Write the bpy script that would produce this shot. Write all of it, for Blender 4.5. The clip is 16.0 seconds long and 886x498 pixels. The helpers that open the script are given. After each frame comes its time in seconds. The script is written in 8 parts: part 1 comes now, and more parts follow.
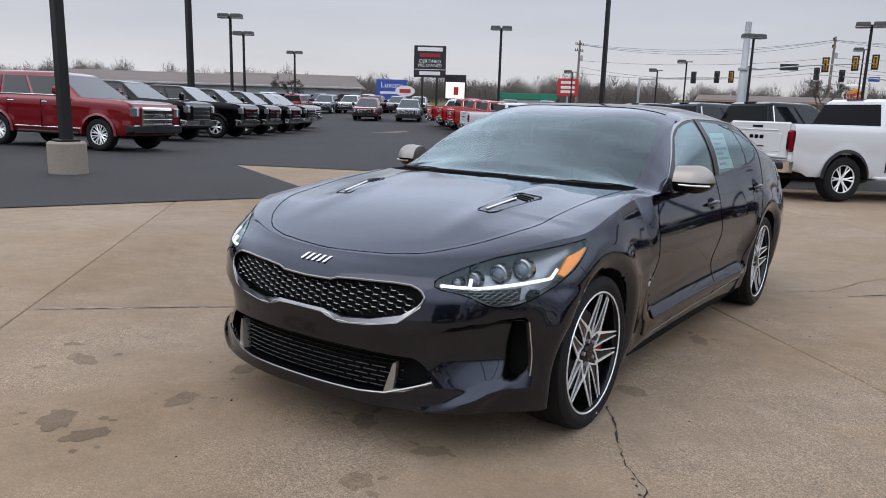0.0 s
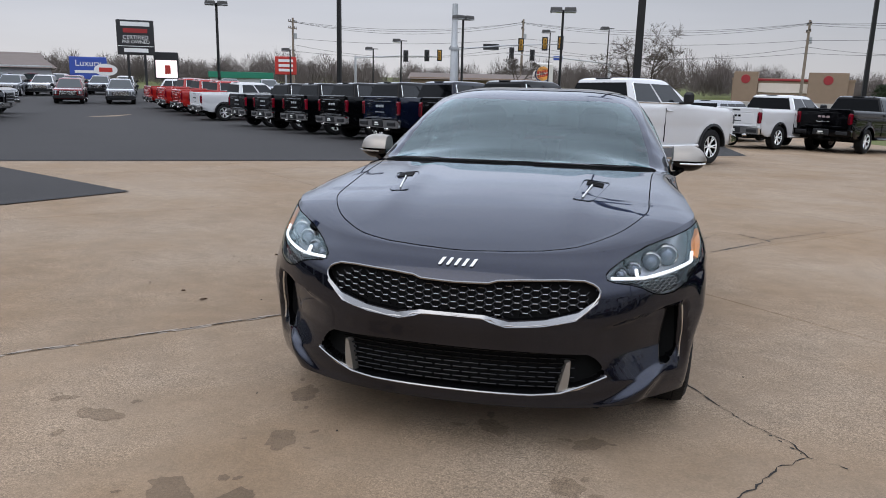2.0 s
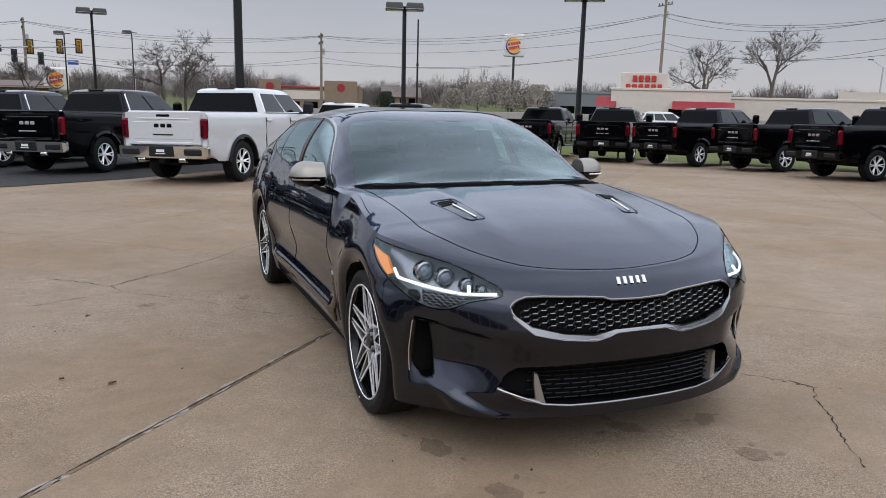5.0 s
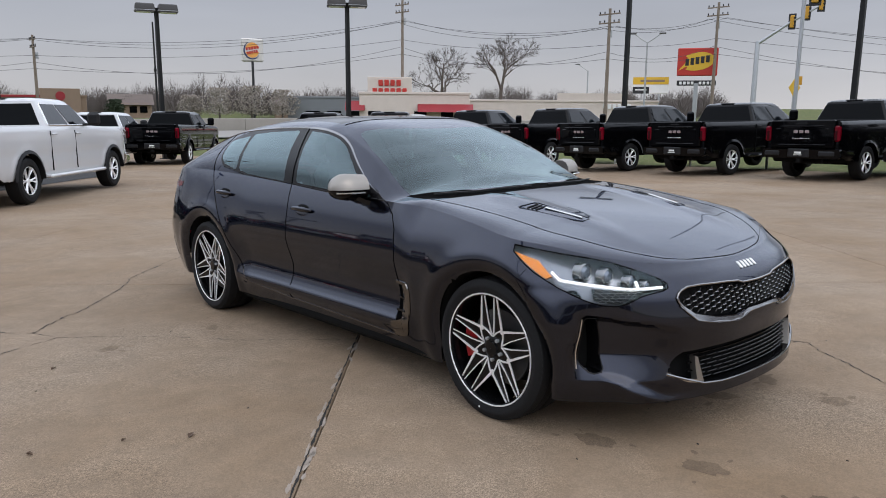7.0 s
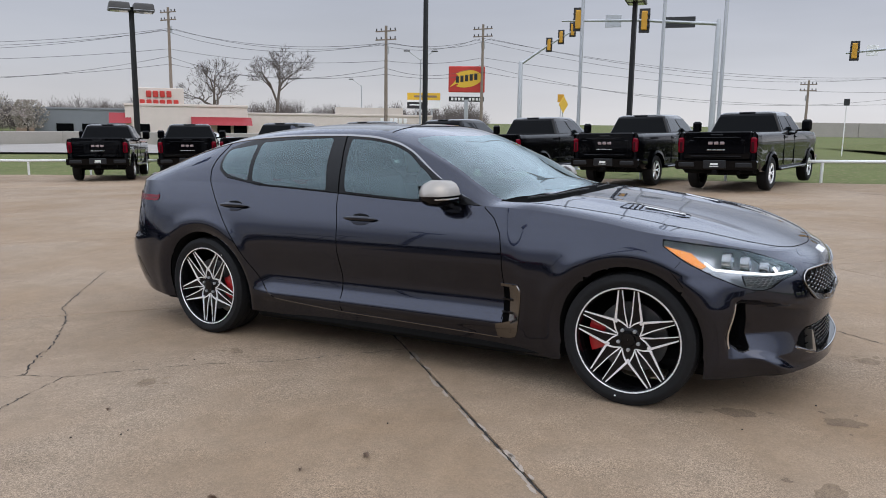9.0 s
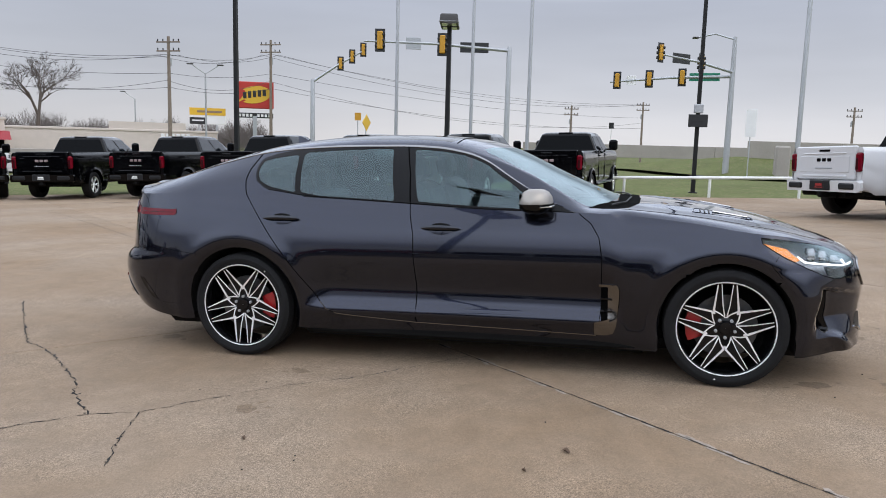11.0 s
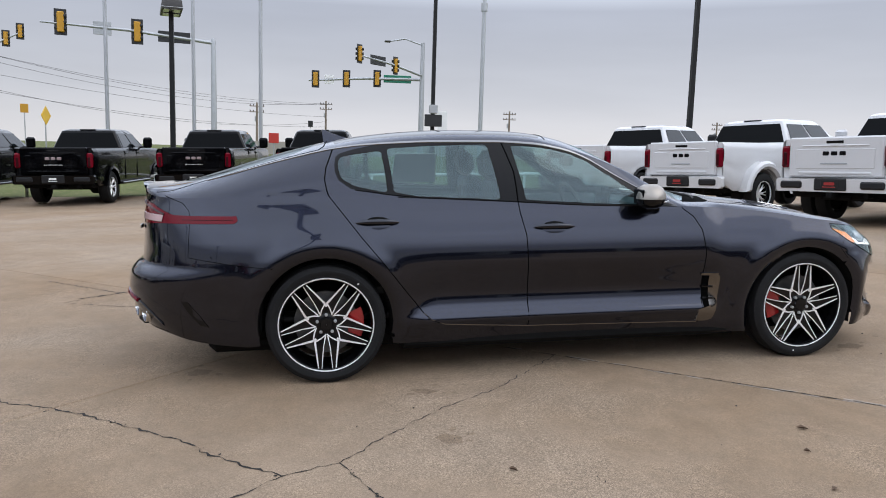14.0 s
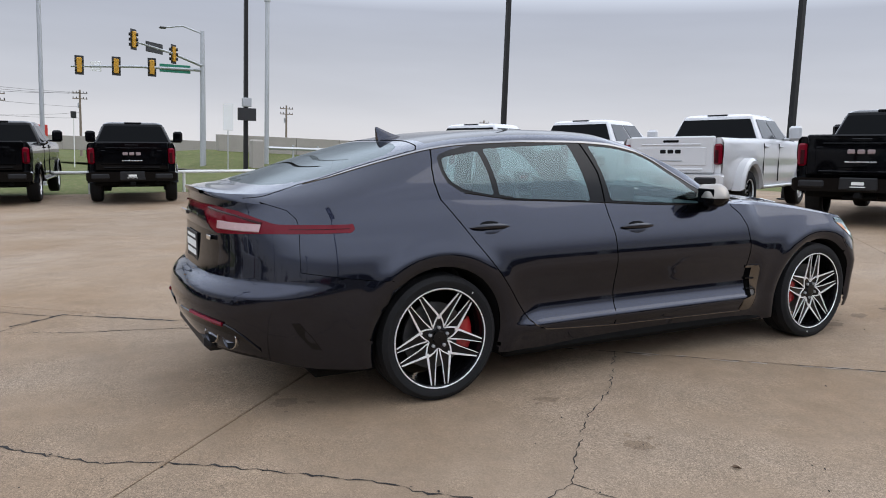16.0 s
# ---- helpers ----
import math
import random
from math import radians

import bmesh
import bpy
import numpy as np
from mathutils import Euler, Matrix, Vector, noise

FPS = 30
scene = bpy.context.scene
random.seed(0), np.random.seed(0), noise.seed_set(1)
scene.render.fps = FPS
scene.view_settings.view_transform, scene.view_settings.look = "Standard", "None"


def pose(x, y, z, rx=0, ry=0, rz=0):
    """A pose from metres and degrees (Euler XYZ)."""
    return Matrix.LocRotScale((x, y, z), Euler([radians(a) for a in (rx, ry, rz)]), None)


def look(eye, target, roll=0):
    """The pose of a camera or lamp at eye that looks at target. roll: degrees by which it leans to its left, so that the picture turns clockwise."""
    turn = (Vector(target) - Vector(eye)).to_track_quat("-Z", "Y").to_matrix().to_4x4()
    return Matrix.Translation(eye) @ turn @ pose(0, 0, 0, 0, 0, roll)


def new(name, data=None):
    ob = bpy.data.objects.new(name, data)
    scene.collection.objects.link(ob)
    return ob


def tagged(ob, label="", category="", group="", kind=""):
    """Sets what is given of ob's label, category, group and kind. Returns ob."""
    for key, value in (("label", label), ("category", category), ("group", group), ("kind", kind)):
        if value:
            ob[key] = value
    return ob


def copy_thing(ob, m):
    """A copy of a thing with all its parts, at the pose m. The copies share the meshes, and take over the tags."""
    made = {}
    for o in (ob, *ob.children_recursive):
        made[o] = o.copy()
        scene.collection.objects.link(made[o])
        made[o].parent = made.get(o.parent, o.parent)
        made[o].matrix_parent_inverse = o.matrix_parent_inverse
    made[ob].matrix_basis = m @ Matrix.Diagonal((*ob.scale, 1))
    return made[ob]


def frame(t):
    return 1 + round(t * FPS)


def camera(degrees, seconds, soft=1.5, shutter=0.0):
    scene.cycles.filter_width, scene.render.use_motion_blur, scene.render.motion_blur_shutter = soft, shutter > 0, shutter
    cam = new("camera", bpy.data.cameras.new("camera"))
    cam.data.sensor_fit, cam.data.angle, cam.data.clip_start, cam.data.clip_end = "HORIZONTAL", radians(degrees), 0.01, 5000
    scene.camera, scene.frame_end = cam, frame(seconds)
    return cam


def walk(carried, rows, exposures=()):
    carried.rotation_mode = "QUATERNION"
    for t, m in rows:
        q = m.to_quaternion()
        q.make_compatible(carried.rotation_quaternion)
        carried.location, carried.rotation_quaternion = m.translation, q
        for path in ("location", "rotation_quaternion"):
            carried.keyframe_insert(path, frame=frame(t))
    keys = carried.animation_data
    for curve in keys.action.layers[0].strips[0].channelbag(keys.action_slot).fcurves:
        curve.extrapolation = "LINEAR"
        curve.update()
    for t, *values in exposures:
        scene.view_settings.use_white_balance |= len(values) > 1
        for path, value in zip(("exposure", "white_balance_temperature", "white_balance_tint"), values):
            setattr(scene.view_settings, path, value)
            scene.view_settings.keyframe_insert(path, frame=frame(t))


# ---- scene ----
cam = camera(61.05, 16.0, 0.95)
# seconds, eye in metres, turn in degrees
PATH = [
    (0, 2.084, -4.280, 1.429, 78.22, -1.65, 35.40),
    (0.5, 1.733, -4.413, 1.438, 78.05, -1.40, 30.24),
    (1, 1.363, -4.611, 1.426, 77.81, -1.34, 25.16),
    (1.5, 0.976, -4.747, 1.423, 77.33, -1.29, 19.62),
    (2, 0.566, -4.821, 1.434, 77.19, -1.36, 13.66),
    (2.5, 0.153, -4.924, 1.451, 77.45, -1.32, 7.34),
    (3, -0.244, -4.891, 1.451, 77.25, -1.24, 0.67),
    (3.5, -0.661, -4.902, 1.441, 77.54, -1.37, -5.71),
    (4, -1.048, -4.881, 1.451, 77.89, -1.54, -11.26),
    (4.5, -1.424, -4.759, 1.467, 78.27, -1.57, -16.52),
    (7, -3.214, -3.746, 1.455, 79.20, -0.44, -41.52),
    (7.5, -3.552, -3.471, 1.438, 79.58, -0.29, -46.03),
    (8, -3.811, -3.134, 1.420, 79.86, -0.51, -50.60),
    (8.5, -4.097, -2.803, 1.403, 80.11, -0.59, -55.12),
    (9, -4.363, -2.469, 1.396, 80.44, -0.80, -59.11),
    (11.5, -5.197, -0.479, 1.307, 82.24, -1.57, -80.08),
    (12, -5.212, -0.058, 1.301, 82.17, -1.65, -84.11),
    (12.5, -5.251, 0.371, 1.288, 82.18, -1.58, -88.06),
    (13, -5.150, 0.777, 1.277, 82.09, -1.45, -92.34),
    (13.5, -5.088, 1.199, 1.252, 82.61, -1.53, -96.66),
    (14, -4.966, 1.594, 1.236, 82.68, -1.71, -100.46),
    (14.5, -4.799, 2.006, 1.225, 82.74, -2.07, -104.42),
    (15, -4.648, 2.439, 1.218, 83.07, -2.09, -108.79),
    (15.5, -4.401, 2.820, 1.220, 82.93, -1.92, -113.45),
    (16, -4.193, 3.236, 1.207, 82.88, -1.96, -117.93),
]
walk(cam, [(t, pose(*row)) for t, *row in PATH], ((0, -0.12), (2.0, -0.13), (3.5, -0.18), (5.5, -0.2), (8.0, -0.24), (9.0, -0.04), (10.5, 0.03), (14.5, 0.03), (16, -0.03)))

# ---- world and light: an even overcast sky ----
world = bpy.data.worlds.new("overcast")
scene.world = world
world.use_nodes = True
wn, wl = world.node_tree.nodes, world.node_tree.links
wn.clear()
SUN_TURN, SUN_HEIGHT = radians(200), radians(48)
sky = wn.new("ShaderNodeTexSky")
sky.sky_type, sky.sun_disc = "NISHITA", False
sky.sun_elevation, sky.sun_rotation = SUN_HEIGHT, SUN_TURN
sky.dust_density, sky.air_density, sky.ozone_density = 4.0, 1.0, 1.0
wcoord = wn.new("ShaderNodeTexCoord")
wsep = wn.new("ShaderNodeSeparateXYZ")
wl.new(wcoord.outputs["Generated"], wsep.inputs[0])
wramp = wn.new("ShaderNodeValToRGB")
wl.new(wsep.outputs["Z"], wramp.inputs[0])
stops = wramp.color_ramp.elements
stops[0].position, stops[0].color = 0.0, (0.775, 0.765, 0.785, 1)
stops[1].position, stops[1].color = 1.0, (1.58, 1.72, 2.00, 1)
for where, tint in ((0.07, (0.63, 0.65, 0.715, 1)), (0.18, (0.515, 0.55, 0.648, 1)), (0.225, (0.98, 1.07, 1.24, 1)), (0.32, (1.52, 1.66, 1.95, 1)), (0.45, (1.74, 1.90, 2.22, 1)), (0.65, (1.74, 1.89, 2.20, 1))):
    stops.new(where).color = tint
wmap = wn.new("ShaderNodeMapping")
wmap.inputs["Scale"].default_value = (1.4, 1.4, 9.0)
wl.new(wcoord.outputs["Generated"], wmap.inputs[0])
wnoise = wn.new("ShaderNodeTexNoise")
wnoise.inputs["Scale"].default_value, wnoise.inputs["Detail"].default_value, wnoise.inputs["Roughness"].default_value = 1.1, 5.0, 0.5
wl.new(wmap.outputs[0], wnoise.inputs[0])
wcloud = wn.new("ShaderNodeMapRange")
wcloud.inputs["From Min"].default_value, wcloud.inputs["From Max"].default_value = 0.3, 0.7
wcloud.inputs["To Min"].default_value, wcloud.inputs["To Max"].default_value = 0.90, 1.09
wl.new(wnoise.outputs[0], wcloud.inputs[0])
wmul = wn.new("ShaderNodeVectorMath")
wmul.operation = "SCALE"
wl.new(wramp.outputs[0], wmul.inputs[0])
drift = wcloud.outputs[0]
for bearing, gain in ((28, -0.13), (-48, 0.10)):
    wdot, wpart, wmix = wn.new("ShaderNodeVectorMath"), wn.new("ShaderNodeMapRange"), wn.new("ShaderNodeMath")
    wdot.operation, wmix.operation = "DOT_PRODUCT", "MULTIPLY"
    wdot.inputs[1].default_value = (math.sin(radians(bearing)), math.cos(radians(bearing)), 0.0)
    wl.new(wcoord.outputs["Generated"], wdot.inputs[0]), wl.new(wdot.outputs["Value"], wpart.inputs[0])
    wpart.interpolation_type = "SMOOTHSTEP"
    wpart.inputs["From Min"].default_value, wpart.inputs["From Max"].default_value = 0.72, 1.0
    wpart.inputs["To Min"].default_value, wpart.inputs["To Max"].default_value = 1.0, 1.0 + gain
    wl.new(drift, wmix.inputs[0]), wl.new(wpart.outputs[0], wmix.inputs[1])
    drift = wmix.outputs[0]
wl.new(drift, wmul.inputs["Scale"])
cloud_bg, sky_bg, wadd, wout = (wn.new(k) for k in ("ShaderNodeBackground", "ShaderNodeBackground", "ShaderNodeAddShader", "ShaderNodeOutputWorld"))
wl.new(wmul.outputs[0], cloud_bg.inputs[0])
wl.new(sky.outputs[0], sky_bg.inputs[0])
cloud_bg.inputs[1].default_value, sky_bg.inputs[1].default_value = 0.92, 0.008
wl.new(cloud_bg.outputs[0], wadd.inputs[0])
wl.new(sky_bg.outputs[0], wadd.inputs[1])
wl.new(wadd.outputs[0], wout.inputs[0])

sun_data = bpy.data.lights.new("sun", "SUN")
sun_data.energy, sun_data.angle, sun_data.color = 0.5, radians(45), (1.0, 0.96, 0.9)
sun = new("sun", sun_data)
sun.matrix_world = look((20 * math.sin(SUN_TURN), 20 * math.cos(SUN_TURN), 20 * math.tan(SUN_HEIGHT)), (0, 0, 0))


# ---- materials ----
def material(name, base, rough=0.5, metal=0.0, coat=0.0, vary=0.0, scale=6.0, bump=0.0, bscale=60.0, speck=None, per_piece=0.0, spec=0.5, emit=0.0, world=False):
    """A surface with noise at two scales in its colour, a fine relief, and a drift of tone from piece to piece."""
    m = bpy.data.materials.new(name)
    m.use_nodes = True
    n, l = m.node_tree.nodes, m.node_tree.links
    b = n["Principled BSDF"]
    b.inputs["Roughness"].default_value, b.inputs["Metallic"].default_value = rough, metal
    b.inputs["Coat Weight"].default_value, b.inputs["Coat Roughness"].default_value = coat, 0.03
    b.inputs["Specular IOR Level"].default_value = spec
    b.inputs["Base Color"].default_value = (*base, 1)
    if emit:
        b.inputs["Emission Color"].default_value, b.inputs["Emission Strength"].default_value = (*base, 1), emit
    if not (vary or bump or speck or per_piece):
        return m
    co = n.new("ShaderNodeTexCoord")
    where = n.new("ShaderNodeNewGeometry").outputs["Position"] if world else co.outputs["Object"]
    colour = None

    def noise_at(s, detail=4.0, rgh=0.55):
        t = n.new("ShaderNodeTexNoise")
        t.inputs["Scale"].default_value, t.inputs["Detail"].default_value, t.inputs["Roughness"].default_value = s, detail, rgh
        l.new(where, t.inputs["Vector"])
        return t.outputs[0]

    if vary or per_piece or speck:
        value = n.new("ShaderNodeMath")
        value.operation = "MULTIPLY_ADD"
        l.new(noise_at(scale), value.inputs[0])
        value.inputs[1].default_value, value.inputs[2].default_value = 2 * vary, 1 - vary
        out = value.outputs[0]
        fine = n.new("ShaderNodeMath")
        fine.operation = "MULTIPLY_ADD"
        l.new(noise_at(scale * 11, 3.0), fine.inputs[0])
        fine.inputs[1].default_value, fine.inputs[2].default_value = 1.2 * vary, 1 - 0.6 * vary
        both = n.new("ShaderNodeMath")
        both.operation = "MULTIPLY"
        l.new(out, both.inputs[0]), l.new(fine.outputs[0], both.inputs[1])
        out = both.outputs[0]
        if per_piece:
            info = n.new("ShaderNodeObjectInfo")
            shift = n.new("ShaderNodeMath")
            shift.operation = "MULTIPLY_ADD"
            l.new(info.outputs["Random"], shift.inputs[0])
            shift.inputs[1].default_value, shift.inputs[2].default_value = 2 * per_piece, 1 - per_piece
            mul = n.new("ShaderNodeMath")
            mul.operation = "MULTIPLY"
            l.new(out, mul.inputs[0]), l.new(shift.outputs[0], mul.inputs[1])
            out = mul.outputs[0]
        tint = n.new("ShaderNodeVectorMath")
        tint.operation = "SCALE"
        tint.inputs[0].default_value = base
        l.new(out, tint.inputs["Scale"])
        colour = tint.outputs[0]
        if speck:
            grain, amount, other = speck
            cells = n.new("ShaderNodeTexVoronoi")
            cells.inputs["Scale"].default_value = grain
            l.new(where, cells.inputs["Vector"])
            pick = n.new("ShaderNodeMapRange")
            bw = n.new("ShaderNodeSeparateColor")
            l.new(cells.outputs["Color"], bw.inputs[0])
            l.new(bw.outputs[0], pick.inputs[0])
            pick.inputs["From Min"].default_value, pick.inputs["From Max"].default_value = 1 - amount, 1.0
            mix = n.new("ShaderNodeMix")
            mix.data_type = "RGBA"
            l.new(pick.outputs[0], mix.inputs[0])
            l.new(colour, mix.inputs[6])
            mix.inputs[7].default_value = (*other, 1)
            colour = mix.outputs[2]
        l.new(colour, b.inputs["Base Color"])
    if bump:
        bp = n.new("ShaderNodeBump")
        bp.inputs["Strength"].default_value, bp.inputs["Distance"].default_value = bump, 0.01
        l.new(noise_at(bscale, 6.0, 0.65), bp.inputs["Height"])
        l.new(bp.outputs[0], b.inputs["Normal"])
    return m


def glass(name, tint, gloss_base=0.02, mirror=0.085, shine_tint=(0.74, 0.92, 0.96)):
    """A thin tinted pane: it lets light straight through and mirrors more at a slant."""
    m = bpy.data.materials.new(name)
    m.use_nodes = True
    n, l = m.node_tree.nodes, m.node_tree.links
    n.clear()
    clear, shine, tilt, power, fres, mix, out = (n.new(k) for k in ("ShaderNodeBsdfTransparent", "ShaderNodeBsdfGlossy", "ShaderNodeLayerWeight", "ShaderNodeMath", "ShaderNodeMath", "ShaderNodeMixShader", "ShaderNodeOutputMaterial"))
    clear.inputs[0].default_value = (*tint, 1)
    shine.inputs["Roughness"].default_value = gloss_base
    shine.inputs["Color"].default_value = (*shine_tint, 1)
    tilt.inputs["Blend"].default_value = 0.5
    power.operation, fres.operation = "POWER", "MULTIPLY_ADD"
    power.inputs[1].default_value = 3.5
    fres.inputs[1].default_value, fres.inputs[2].default_value = 1 - mirror, mirror
    l.new(tilt.outputs["Facing"], power.inputs[0]), l.new(power.outputs[0], fres.inputs[0])
    l.new(fres.outputs[0], mix.inputs[0]), l.new(clear.outputs[0], mix.inputs[1]), l.new(shine.outputs[0], mix.inputs[2]), l.new(mix.outputs[0], out.inputs[0])
    return m


def car_paint(name, base, flake=0.25, metal=0.0, coat_ior=1.5):
    """Clear-coated paint with a fine metallic flake."""
    m = material(name, base, rough=0.20, metal=metal, coat=1.0, spec=0.05)
    n, l = m.node_tree.nodes, m.node_tree.links
    b = n["Principled BSDF"]
    co = n.new("ShaderNodeTexCoord")
    cells = n.new("ShaderNodeTexVoronoi")
    cells.inputs["Scale"].default_value = 900
    l.new(co.outputs["Object"], cells.inputs["Vector"])
    sp = n.new("ShaderNodeSeparateColor")
    l.new(cells.outputs["Color"], sp.inputs[0])
    mr = n.new("ShaderNodeMapRange")
    mr.inputs["To Min"].default_value, mr.inputs["To Max"].default_value = 1 - flake, 1 + flake
    l.new(sp.outputs[0], mr.inputs[0])
    vm = n.new("ShaderNodeVectorMath")
    vm.operation = "SCALE"
    vm.inputs[0].default_value = base
    l.new(mr.outputs[0], vm.inputs["Scale"])
    l.new(vm.outputs[0], b.inputs["Base Color"])
    b.inputs["Coat IOR"].default_value = coat_ior
    b.inputs["Specular Tint"].default_value = (0.40, 0.43, 0.50, 1)
    return m


def concrete(name, low, high):
    """Weathered broom-finished concrete: broad stains, mottling, fine aggregate and pits."""
    m = material(name, high, rough=0.86, spec=0.22, bump=0.45, bscale=90, world=True)
    n, l = m.node_tree.nodes, m.node_tree.links
    b = n["Principled BSDF"]
    spot = n.new("ShaderNodeNewGeometry").outputs["Position"]

    def layer(s, detail, rgh, lo, hi, t0, t1):
        t, r = n.new("ShaderNodeTexNoise"), n.new("ShaderNodeMapRange")
        t.inputs["Scale"].default_value, t.inputs["Detail"].default_value, t.inputs["Roughness"].default_value = s, detail, rgh
        l.new(spot, t.inputs["Vector"]), l.new(t.outputs[0], r.inputs[0])
        for key, v in (("From Min", lo), ("From Max", hi), ("To Min", t0), ("To Max", t1)):
            r.inputs[key].default_value = v
        return r.outputs[0]

    def times(a, c):
        k = n.new("ShaderNodeMath")
        k.operation = "MULTIPLY"
        l.new(a, k.inputs[0]), l.new(c, k.inputs[1])
        return k.outputs[0]

    mix = n.new("ShaderNodeMix")
    mix.data_type = "RGBA"
    l.new(layer(0.42, 7.0, 0.62, 0.34, 0.64, 0.0, 1.0), mix.inputs[0])
    mix.inputs[6].default_value, mix.inputs[7].default_value = (*low, 1), (*high, 1)

    def grains(size, lo, hi):
        cells, split, shade = n.new("ShaderNodeTexVoronoi"), n.new("ShaderNodeSeparateColor"), n.new("ShaderNodeMapRange")
        cells.inputs["Scale"].default_value = size
        l.new(spot, cells.inputs["Vector"]), l.new(cells.outputs["Color"], split.inputs[0]), l.new(split.outputs[0], shade.inputs[0])
        shade.inputs["To Min"].default_value, shade.inputs["To Max"].default_value = lo, hi
        return shade.outputs[0]

    # worn patches show their aggregate, smooth ones keep a skin of cement
    worn = n.new("ShaderNodeMix")
    l.new(layer(0.8, 5.0, 0.65, 0.40, 0.55, 0.0, 1.0), worn.inputs[0])
    l.new(grains(130, 0.90, 1.10), worn.inputs[2])
    l.new(times(grains(240, 0.62, 1.38), grains(110, 0.86, 1.12)), worn.inputs[3])
    info, own = n.new("ShaderNodeObjectInfo"), n.new("ShaderNodeMapRange")
    l.new(info.outputs["Random"], own.inputs[0])
    own.inputs["To Min"].default_value, own.inputs["To Max"].default_value = 0.94, 1.07
    value = times(times(worn.outputs[0], layer(6.5, 6.0, 0.7, 0.3, 0.7, 0.88, 1.10)), times(layer(2.1, 5.0, 0.6, 0.32, 0.68, 0.93, 1.06), own.outputs[0]))
    tint = n.new("ShaderNodeVectorMath")
    tint.operation = "SCALE"
    l.new(mix.outputs[2], tint.inputs[0]), l.new(value, tint.inputs["Scale"])
    l.new(tint.outputs[0], b.inputs["Base Color"])
    return m


CONCRETE = concrete("concrete", (0.224, 0.153, 0.094), (0.277, 0.211, 0.151))
KERB = material("cast_concrete", (0.25, 0.21, 0.165), rough=0.9, vary=0.25, scale=3, bump=0.5, bscale=30)
ASPHALT = material("asphalt", (0.035, 0.033, 0.033), rough=0.88, vary=0.22, scale=0.35, bump=0.5, bscale=55, speck=(60, 0.12, (0.065, 0.06, 0.057)), spec=0.2)
ROAD = material("worn_road", (0.255, 0.234, 0.212), rough=0.9, vary=0.15, scale=0.3, bump=0.2, bscale=30)
GRASS = material("grass", (0.095, 0.11, 0.038), rough=0.95, vary=0.45, scale=0.25, bump=1.0, bscale=14, speck=(9, 0.3, (0.17, 0.15, 0.075)), spec=0.1)
JOINT = material("joint_filler", (0.045, 0.038, 0.032), rough=0.9, vary=0.3, scale=8)
CRACK = material("crack_shadow", (0.014, 0.012, 0.010), rough=0.95, vary=0.4, scale=8)
STAIN = concrete("oil_stain", (0.142, 0.098, 0.062), (0.205, 0.150, 0.102))
SPALL = material("crumbled_edge", (0.30, 0.25, 0.205), rough=0.95, vary=0.3, scale=12, bump=0.5, bscale=60, world=True)
DRY_LEAF = material("dry_leaf", (0.10, 0.06, 0.035), rough=0.8, vary=0.3, scale=30)
BLACK_PAINT = car_paint("black_paint", (0.0012, 0.0012, 0.0016), 0.3, 0.0, 1.24)
NAVY_PAINT = car_paint("navy_paint", (0.003, 0.005, 0.014), 0.4, 0.0, 1.38)
WHITE_PAINT = car_paint("white_paint", (0.55, 0.55, 0.555), 0.02)
RED_PAINT = car_paint("dark_red_paint", (0.17, 0.008, 0.012), 0.3, 0.25)
BRIGHT_RED_PAINT = car_paint("red_paint", (0.30, 0.015, 0.012), 0.15)
SILVER_PAINT = car_paint("silver_paint", (0.30, 0.31, 0.33), 0.25, 0.5)
GREY_PAINT = car_paint("grey_paint", (0.05, 0.055, 0.06), 0.3, 0.4)
PLASTIC = material("black_plastic", (0.012, 0.012, 0.013), spec=0.25, rough=0.5, vary=0.1, scale=20, bump=0.1, bscale=300)
GLOSS_BLACK = material("gloss_black", (0.004, 0.004, 0.0045), rough=0.08, spec=0.28)
UNDER = material("underbody", (0.006, 0.006, 0.006), spec=0.1, rough=0.85, vary=0.3, scale=6)
RUBBER = material("tyre_rubber", (0.0085, 0.0085, 0.009), spec=0.22, rough=0.7, vary=0.25, scale=25, bump=0.25, bscale=140)
CHROME = material("chrome", (0.75, 0.74, 0.72), rough=0.09, metal=1.0)
DARK_CHROME = material("smoked_chrome", (0.19, 0.178, 0.165), rough=0.13, metal=1.0)
ALLOY = material("machined_alloy", (0.95, 0.95, 0.96), rough=0.34, metal=0.6, vary=0.05, scale=40)
STEEL = material("galvanised_steel", (0.42, 0.43, 0.44), rough=0.5, metal=0.75, vary=0.12, scale=5)
BRONZE_POLE = material("dark_pole_paint", (0.012, 0.012, 0.012), spec=0.25, rough=0.5, vary=0.2, scale=4)
LAMP_HEAD = material("lamp_housing", (0.055, 0.052, 0.050), rough=0.5, vary=0.25, scale=4)
DARK_GLASS = material("dark_window", (0.002, 0.0025, 0.003), rough=0.04, spec=0.07)
SIDE_GLASS = material("side_window_tint", (0.006, 0.008, 0.010), rough=0.04, spec=0.35)
PALE_GLASS = material("window_bright_tint", (0.03, 0.037, 0.04), rough=0.05, spec=0.5)
TAIL_RED = material("tail_lamp_red", (0.125, 0.002, 0.009), rough=0.12, coat=0.0, spec=0.2, vary=0.2, scale=12)
LAMP_CLEAR = material("lamp_clear", (0.55, 0.56, 0.58), rough=0.15, coat=1.0, vary=0.15, scale=18)
SIGN_WHITE = material("sign_white", (0.75, 0.74, 0.72), rough=0.5, vary=0.05, scale=3)
DARK_RED = material("dark_red_panel", (0.27, 0.016, 0.022), rough=0.6, vary=0.1, scale=2)
